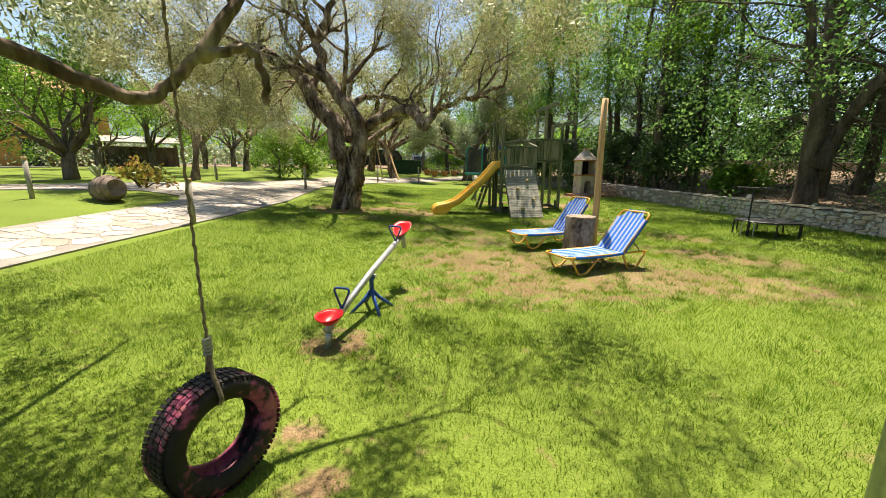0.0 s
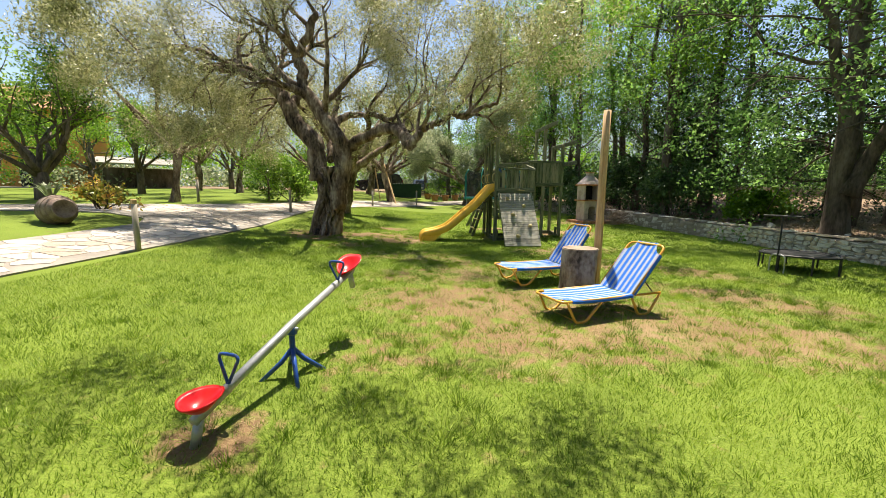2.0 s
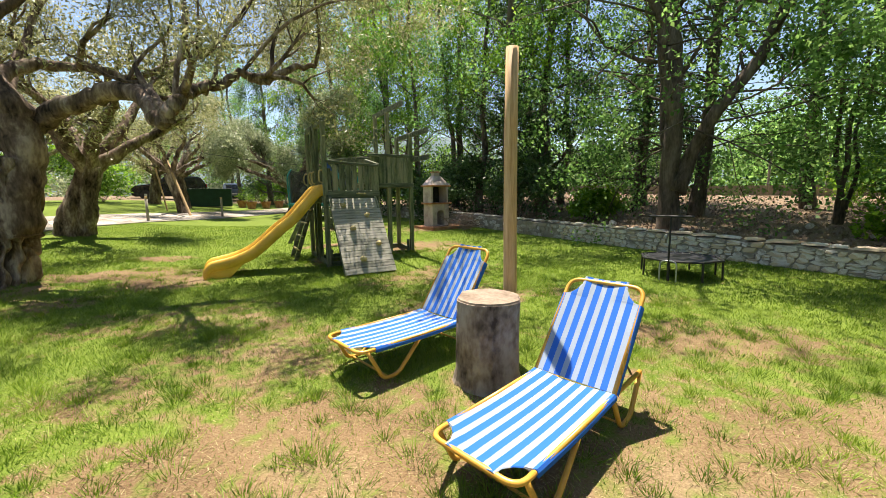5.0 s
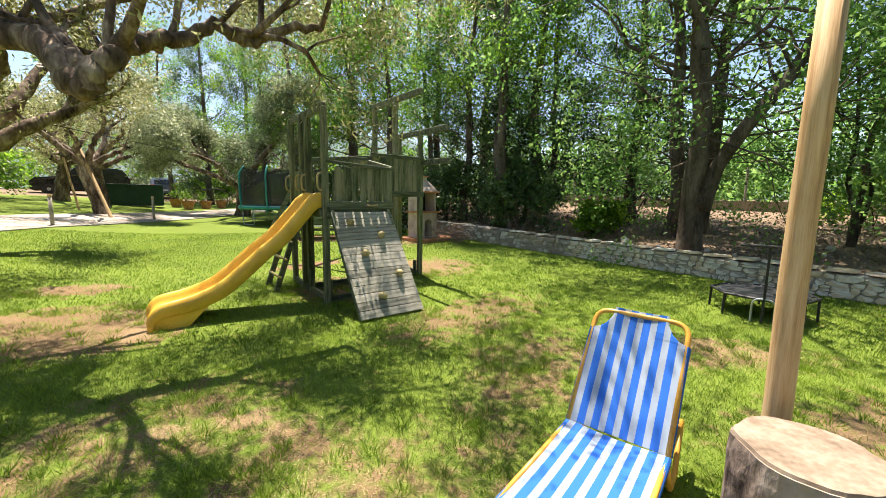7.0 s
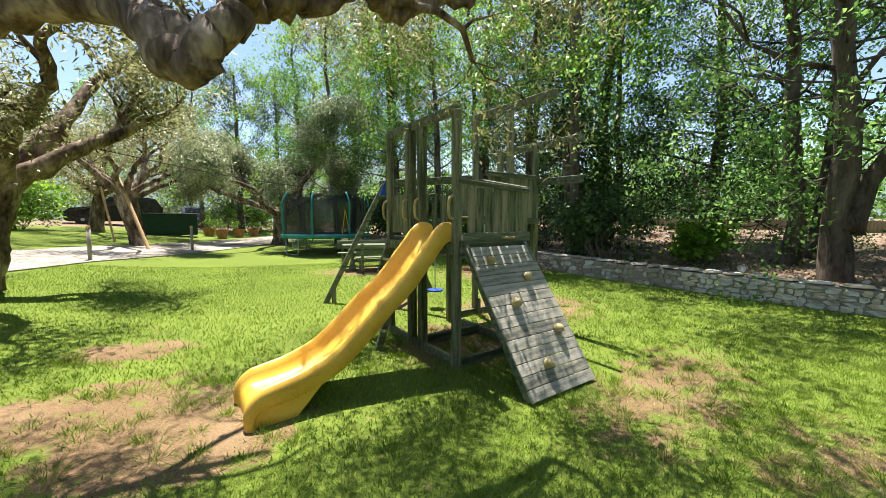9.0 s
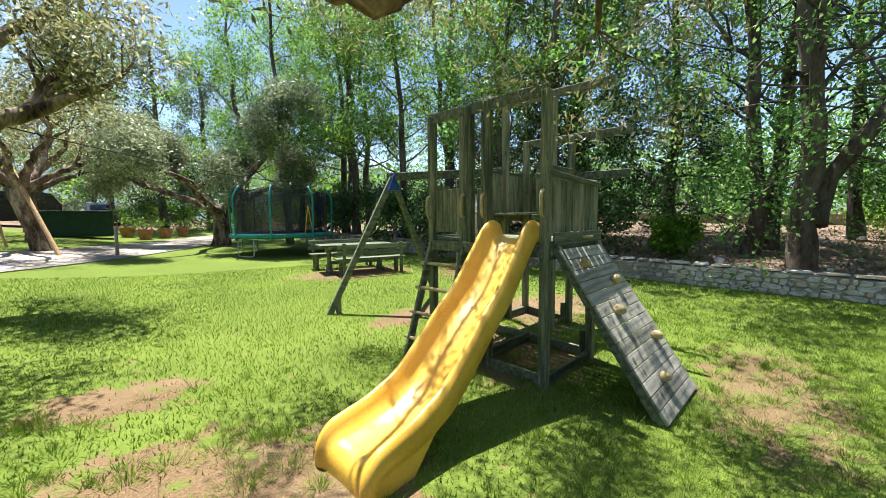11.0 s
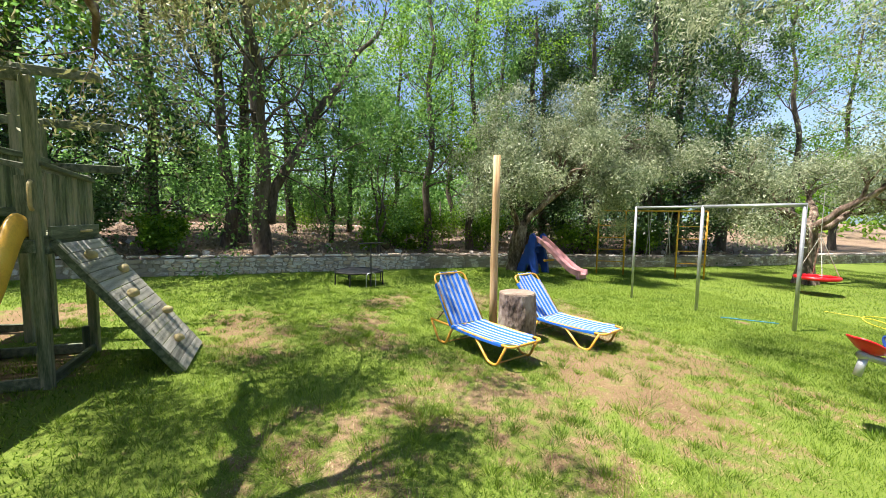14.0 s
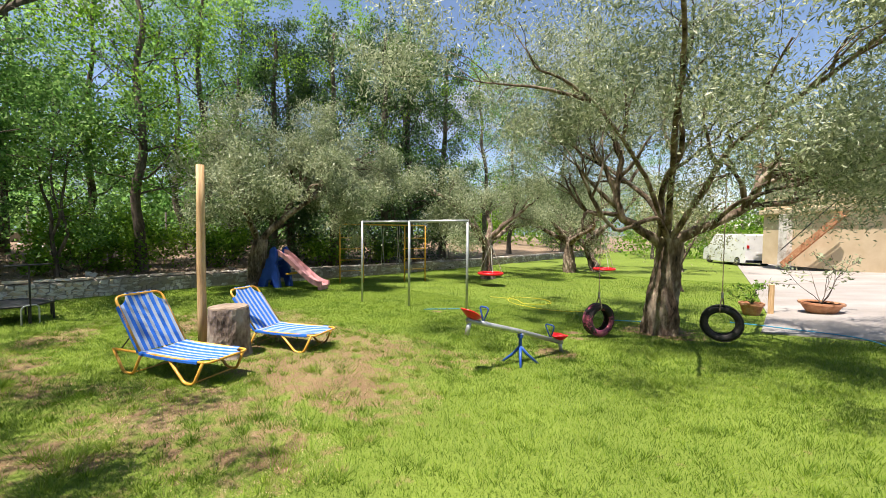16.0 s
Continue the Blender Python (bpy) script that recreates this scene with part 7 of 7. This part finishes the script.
def traffic_cone(x, y):
    t = thing("traffic_cone", "small orange traffic cone by the parked car", "traffic cone", pose(x, y, gz(x, y)))
    part("base", box(0.3, 0.3, 0.03, (0, 0, 0.015), 0.005), RED_PLASTIC, t)
    part("cone", lathe([(0.12, 0.03), (0.025, 0.5)], 14), ORANGE_TUBE, t, smooth=True)


traffic_cone(-7.4, 33.6)
t_prop = thing("timber_prop", "leaning timber prop under an olive limb", "prop", Matrix.Identity(4))
part("shaft", tube([pt(-4.7, 24.3, -0.05), pt(-5.9, 25.8, 2.6)], 0.06, 10), POLE_WOOD, t_prop)
t_prop = thing("timber_prop", "slim leaning stake beside the drive", "prop", Matrix.Identity(4))
part("shaft", tube([pt(-6.4, 26.8, -0.05), pt(-6.9, 27.3, 2.2)], 0.04, 10), POLE_WOOD, t_prop)
t_cable = thing("light_cable", "black cable with small bulbs strung between trees", "cable", Matrix.Identity(4))
run = [Vector((-5.2, 16.2, 3.4)).lerp(Vector((5.6, 24.2, 3.3)), k / 30) + Vector((0, 0, -0.5 * math.sin(math.pi * k / 30))) for k in range(31)]
part("wire", tube(run, 0.010, 5), BLACK_STEEL, t_cable)
for k in range(2, 30, 4):
    part("bulb", lathe([(0.012, -0.10), (0.035, -0.075), (0.03, -0.03), (0.014, -0.01), (0.014, 0.0)], 10), CAR_WHITE, t_cable, m=Matrix.Translation(run[k]))


# ---- forecourt building ----
def beige_building():
    t = thing("building", "beige rendered building with stone pillars and brown stair", "building", pose(-6.4, -17.0, gz(-6.4, -17.0), 0, 0, 0))
    a, b = Vector((4.2, -8.2, 0)), Vector((-6.0, 2.6, 0))
    d = (b - a)
    ang = math.atan2(d.y, d.x)
    m = Matrix.Translation((a + b) / 2) @ Matrix.Rotation(ang, 4, "Z")
    L = d.length
    part("wall", box(L, 0.3, 6.2, (0, 0.15, 3.1), 0.02), BEIGE_WALL, t, m=m)
    part("wall", box(0.3, 8, 6.2, (L / 2 - 0.16, 4.3, 3.1), 0.02), BEIGE_WALL, t, m=m)
    part("wall", box(0.3, 8, 6.2, (-L / 2 + 0.16, 4.3, 3.1), 0.02), BEIGE_WALL, t, m=m)
    part("roof", box(L + 0.8, 9.2, 0.25, (0, 4.1, 6.33), 0.02), TERRACOTTA, t, m=m)
    part("cornice", box(L + 0.2, 0.25, 0.3, (0, -0.12, 3.3), 0.03), BEIGE_WALL, t, m=m)
    part("pillar", box(0.6, 0.35, 3.1, (0.4, -0.18, 1.55), 0.02), WALL_STONE, t, "rubble stone pillar", m=m)
    part("pillar", box(0.6, 0.35, 3.1, (-5.6, -0.18, 1.55), 0.02), WALL_STONE, t, "rubble stone pillar", m=m)
    for x in (2.4, 5.2):
        w = part("window", box(1.3, 0.08, 2.0, (x, -0.05, 1.1), 0.01), DARK_GLASS, t, m=m)
        part("frame", box(1.46, 0.05, 0.08, (x, -0.09, 2.14), 0.01), CAR_WHITE, w)
    part("stair_stringer", beam((0, 0, 0), (3.4, 0, 2.9), 0.12, 0.35), TERRACOTTA, t, "brown stair stringer", m=m @ Matrix.Translation((-5.4, -0.5, 0.05)))
    part("stair_rail", tube([(0, -0.1, 0.9), (3.4, -0.1, 3.8)], 0.03, 8), BLACK_STEEL, t, m=m @ Matrix.Translation((-5.4, -0.5, 0.05)))


beige_building()
for x, y, h in ((-3.52, -5.6, 0.78), (-5.75, -2.75, 0.8)):
    q = thing("timber_post", "short square brown timber post by the forecourt", "post", pose(x, y, gz(x, y)), "timber posts")
    part("shaft", box(0.12, 0.12, h + 0.1, (0, 0, h / 2 - 0.05), 0.01), POLE_WOOD, q)
for name, label, mat_, pts, lift in (
        ("garden_hose", "blue garden hose lying across the forecourt edge", HOSE_BLUE, [(-2.9, -3.6), (-3.5, -3.5), (-4.1, -3.25), (-4.7, -2.95), (-5.0, -2.55), (-5.1, -2.2)], 0.045),
        ("garden_hose", "blue garden hose lying in the grass by the olive", HOSE_BLUE, [(-0.8, -2.1), (-1.05, -2.24), (-1.3, -2.4), (-1.55, -2.52)], 0.03),
        ("garden_hose", "yellow garden hose coiled loosely on the lawn", HOSE_YELLOW, [(3.4, -3.0), (2.6, -3.2), (1.9, -2.7), (1.4, -3.3), (2.0, -3.9), (2.9, -3.5), (2.2, -2.5), (0.8, -2.3), (0.0, -3.0)], 0.016),
        ("garden_hose", "blue hose on the lawn beside the swing frame", HOSE_BLUE, [(3.15, 0.28), (2.95, -0.02), (2.75, -0.3), (2.6, -0.52)], 0.014)):
    q = thing(name, label, "hose", Matrix.Identity(4))
    part("pipe", tube(smooth_path([pt(x, y, lift) for x, y in pts], 6), 0.010, 6), mat_, q, smooth=True)


# ---- bank behind the wall: terrace kerb, fence, stones ----
def terrace():
    bm = bmesh.new()
    line = [(15.5, 30), (17.6, 20), (19.5, 14), (21.3, 10), (22.8, 5), (23.5, -4), (22.5, -14)]
    path = smooth_path([Vector((x, y, 0)) for x, y in line], 5)
    rows = [[bm.verts.new((p.x + dx, p.y, gz(p.x, p.y) + dz)) for dx, dz in ((-0.15, -0.3), (-0.15, 0.42), (0.15, 0.42), (0.15, -0.3))] for p in path]
    for a, b in zip(rows, rows[1:]):
        for k in range(3):
            bm.faces.new((a[k], b[k], b[k + 1], a[k + 1]))
    tagged(new("terrace_kerb", finish("terrace_kerb", bm, POLE_GREY)), "long low brown retaining kerb along the terrace", "kerb", kind="structure")
    f = thing("wire_fence", "wire fence on wooden posts along the terrace", "fence", Matrix.Identity(4))
    for i in range(0, len(path), 2):
        p = path[i]
        part("post", tube([(p.x + 0.5, p.y, gz(p.x, p.y) - 0.1), (p.x + 0.5, p.y, gz(p.x, p.y) + 1.9)], 0.05, 8), POLE_GREY, f)
    for h in (0.5, 0.9, 1.3, 1.7):
        part("wire", tube([(p.x + 0.44, p.y, gz(p.x, p.y) + h) for p in path], 0.008, 4), GREY_STEEL, f)


terrace()
rng_b = np.random.default_rng(55)
rv, rf = [], []
rock_shapes = stone_meshes(6, 8, WALL_STONE)
for k in range(240):
    y = rng_b.uniform(-12, 26)
    x = float(wall_x(y)) + 0.7 + abs(rng_b.normal()) * 2.0 + (rng_b.uniform(4, 9) if k % 2 else 0)
    s = rng_b.uniform(0.06, 0.28)
    m = Matrix.Translation((x, y, gz(x, y) + s * 0.1)) @ Euler(rng_b.uniform(0, 6, 3)).to_matrix().to_4x4() @ Matrix.Diagonal((s, s, s * 0.8, 1))
    me = rock_shapes[k % 6]
    o = len(rv)
    rv += [tuple(m @ v.co) for v in me.vertices]
    rf += [[o + i for i in p.vertices] for p in me.polygons]
me = bpy.data.meshes.new("bank_rubble")
me.from_pydata(rv, [], rf)
me.materials.append(WALL_STONE)
tagged(new("bank_rubble", me), "scattered loose stones and rubble on the bank", "stones", kind="stuff")
rng_b = np.random.default_rng(56)
n = 18000
y = rng_b.uniform(-14, 27, n)
x = wall_x(y) + 0.4 + rng_b.uniform(0, 11, n)
tagged(new("leaf_litter", leaf_mesh("leaf_litter", np.stack([x, y, lie(x, y) + 0.02], 1), rng_b, 0.09, 0.05, BRUSH, 0.0)), "dry fallen leaves on the bank", "leaves", kind="stuff")


# ---- distance ----
def far_hills():
    bm = bmesh.new()
    rows = []
    for i in range(-70, 90):
        a = radians(66 + i * 2.0)
        h = 150 + 60 * noise.noise(Vector((i * 0.09, 0.3, 0))) + 22 * noise.noise(Vector((i * 0.35, 1.3, 0)))
        h *= min(1, (95 - i) / 20) * (0.62 + 0.38 * min(1, max(0, (i + 6) / 22)))
        row = []
        for d, k in ((420, 0.0), (560, 0.35), (700, 0.72), (860, 1.0), (1100, 0.8)):
            row.append(bm.verts.new((math.cos(a) * d, math.sin(a) * d, -5 + h * k + 10 * noise.noise(Vector((i * 0.3, d * 0.01, 5))))))
        rows.append(row)
    for a, b in zip(rows, rows[1:]):
        for k in range(4):
            bm.faces.new((a[k], b[k], b[k + 1], a[k + 1]))
    tagged(new("backdrop_hills", finish("backdrop_hills", bm, HAZED_HILL, True)), "wooded hills in the distance, tinted blue-green for haze", "hills", kind="structure")


far_hills()


def far_woods(name, label, lo, hi, r0, r1, h0, h1, count, seed, leaf, clumps, size=0.42, cx=0.0, cy=8.0):
    """Uneven belts of distant trees, as clumped leaves."""
    rng = np.random.default_rng(seed)
    a, d = rng.uniform(radians(lo), radians(hi), clumps), rng.uniform(r0, r1, clumps)
    c = np.stack([cx + np.cos(a) * d, cy + np.sin(a) * d, np.zeros(clumps)], 1)
    c[:, 2] = lie(c[:, 0], c[:, 1])
    top = rng.uniform(h0, h1, clumps)
    which = rng.integers(0, clumps, count)
    off = rng.normal(size=(count, 3)) * np.stack([1.25 * np.ones(count), 1.25 * np.ones(count), np.zeros(count)], 1)
    f = rng.uniform(0, 1, count) ** 0.8
    off[:, :2] *= (1.25 - 0.8 * f)[:, None]
    p = c[which] + off
    p[:, 2] += f * top[which] * (0.85 + 0.2 * np.sin(which * 1.7))
    tagged(new(name, leaf_mesh(name, p, rng, size, size * 0.62, leaf, 0.2)), label, "woods", kind="stuff")


far_woods("far_woods", "distant mixed trees closing the garden", 60, 205, 42, 62, 4.5, 9, 34000, 400, GROVE_LEAF, 145)
far_woods("far_woods", "distant shrubs at the end of the garden", 92, 150, 38, 46, 1.6, 3.2, 14000, 401, OLIVE_LEAF_COOL, 60, 0.3)
far_woods("far_woods", "distant trees beyond the far lawn", 255, 318, 40, 58, 4.0, 9, 20000, 402, GROVE_LEAF, 80)
far_woods("far_woods", "light green trees and scrub beyond the terrace", -42, 66, 27, 46, 3.0, 8.0, 36000, 403, GROVE_LEAF_COOL, 190, 0.40)

# ---- grass ----
def grass(name, label, x0, x1, y0, y1, count, seed, height, width, tuft=0.0, dry=False):
    rng = np.random.default_rng(seed)
    x, y = rng.uniform(x0, x1, count), rng.uniform(y0, y1, count)
    if tuft:
        k = max(1, int(count / tuft))
        cx, cy = rng.uniform(x0, x1, k), rng.uniform(y0, y1, k)
        w = rng.integers(0, k, count)
        wide = rng.uniform(0.025, 0.065, k)[w]
        x, y = cx[w] + rng.normal(size=count) * wide, cy[w] + rng.normal(size=count) * wide
    b = bareness(x, y)
    patchy = np.array([0.5 + 0.5 * noise.noise(Vector((px * 1.1, py * 1.1, 3.0))) for px, py in zip(x, y)])
    keep = rng.uniform(0, 1, count) > (b * 1.35 - 0.12 + 0.5 * (patchy - 0.55) if not tuft else np.where(b > 0.25, 0.25, 0.55))
    if dry:
        keep = (b > 0.3) & (patchy > rng.uniform(0.1, 0.75, count))
    keep &= (x < wall_x(y) - 0.02)
    keep &= ~((x < -5.75) & (x > -8.2) & (y < 16)) & ~((x < -3.4) & (y < -2.7))
    x, y = x[keep], y[keep]
    n = len(x)
    z = lie(x, y)
    h = height * rng.uniform(0.55, 1.35, n)
    a = rng.uniform(0, 2 * math.pi, n)
    lean = rng.normal(size=(n, 2)) * (h * (1.5 if dry else 0.5))[:, None]
    if tuft:
        lean = lean * 0.6 + np.stack([x - cx[w][keep], y - cy[w][keep]], 1) * 0.9
    dx, dy = np.cos(a) * width / 2, np.sin(a) * width / 2
    co = np.stack([np.stack([x - dx, y - dy, z - 0.004], 1), np.stack([x + dx, y + dy, z - 0.004], 1), np.stack([x + lean[:, 0], y + lean[:, 1], z + h * (0.45 if dry else 1.0)], 1)], 1).reshape(-1, 3)
    me = mesh_from(co, np.arange(3 * n).reshape(-1, 3), name)
    me.materials.append(DRY_BLADE if dry else GRASS_BLADE)
    tagged(new(name, me), label, "grass", kind="stuff")


grass("grass_blades", "short green lawn grass", -5.8, 6.5, -2.2, 9.6, 430000, 500, 0.036, 0.0058)
grass("grass_blades", "short green lawn grass of the far lawn", -5.8, 9.2, 9.6, 20.0, 130000, 501, 0.036, 0.013)
grass("grass_blades", "short green lawn grass of the south lawn", -6, 11.5, -14, -2.2, 80000, 502, 0.04, 0.016)
grass("grass_blades", "short green lawn grass by the stone wall", 6.5, 11.0, -2.2, 9.6, 60000, 503, 0.04, 0.012)
grass("grass_tufts", "longer tufts of grass on the worn lawn", -4.5, 6.0, 0.5, 12.5, 150000, 504, 0.062, 0.0066, 80)
grass("dry_grass", "dry straw-coloured grass on the worn lawn", -3.5, 7.0, 1.5, 9.6, 260000, 505, 0.020, 0.006, dry=True)

# ---- paving stones ----
crazy_paving(DRIVE, drive, 71, 0.40, lambda px, py: 2.5 < py < 14 and -10 < px)
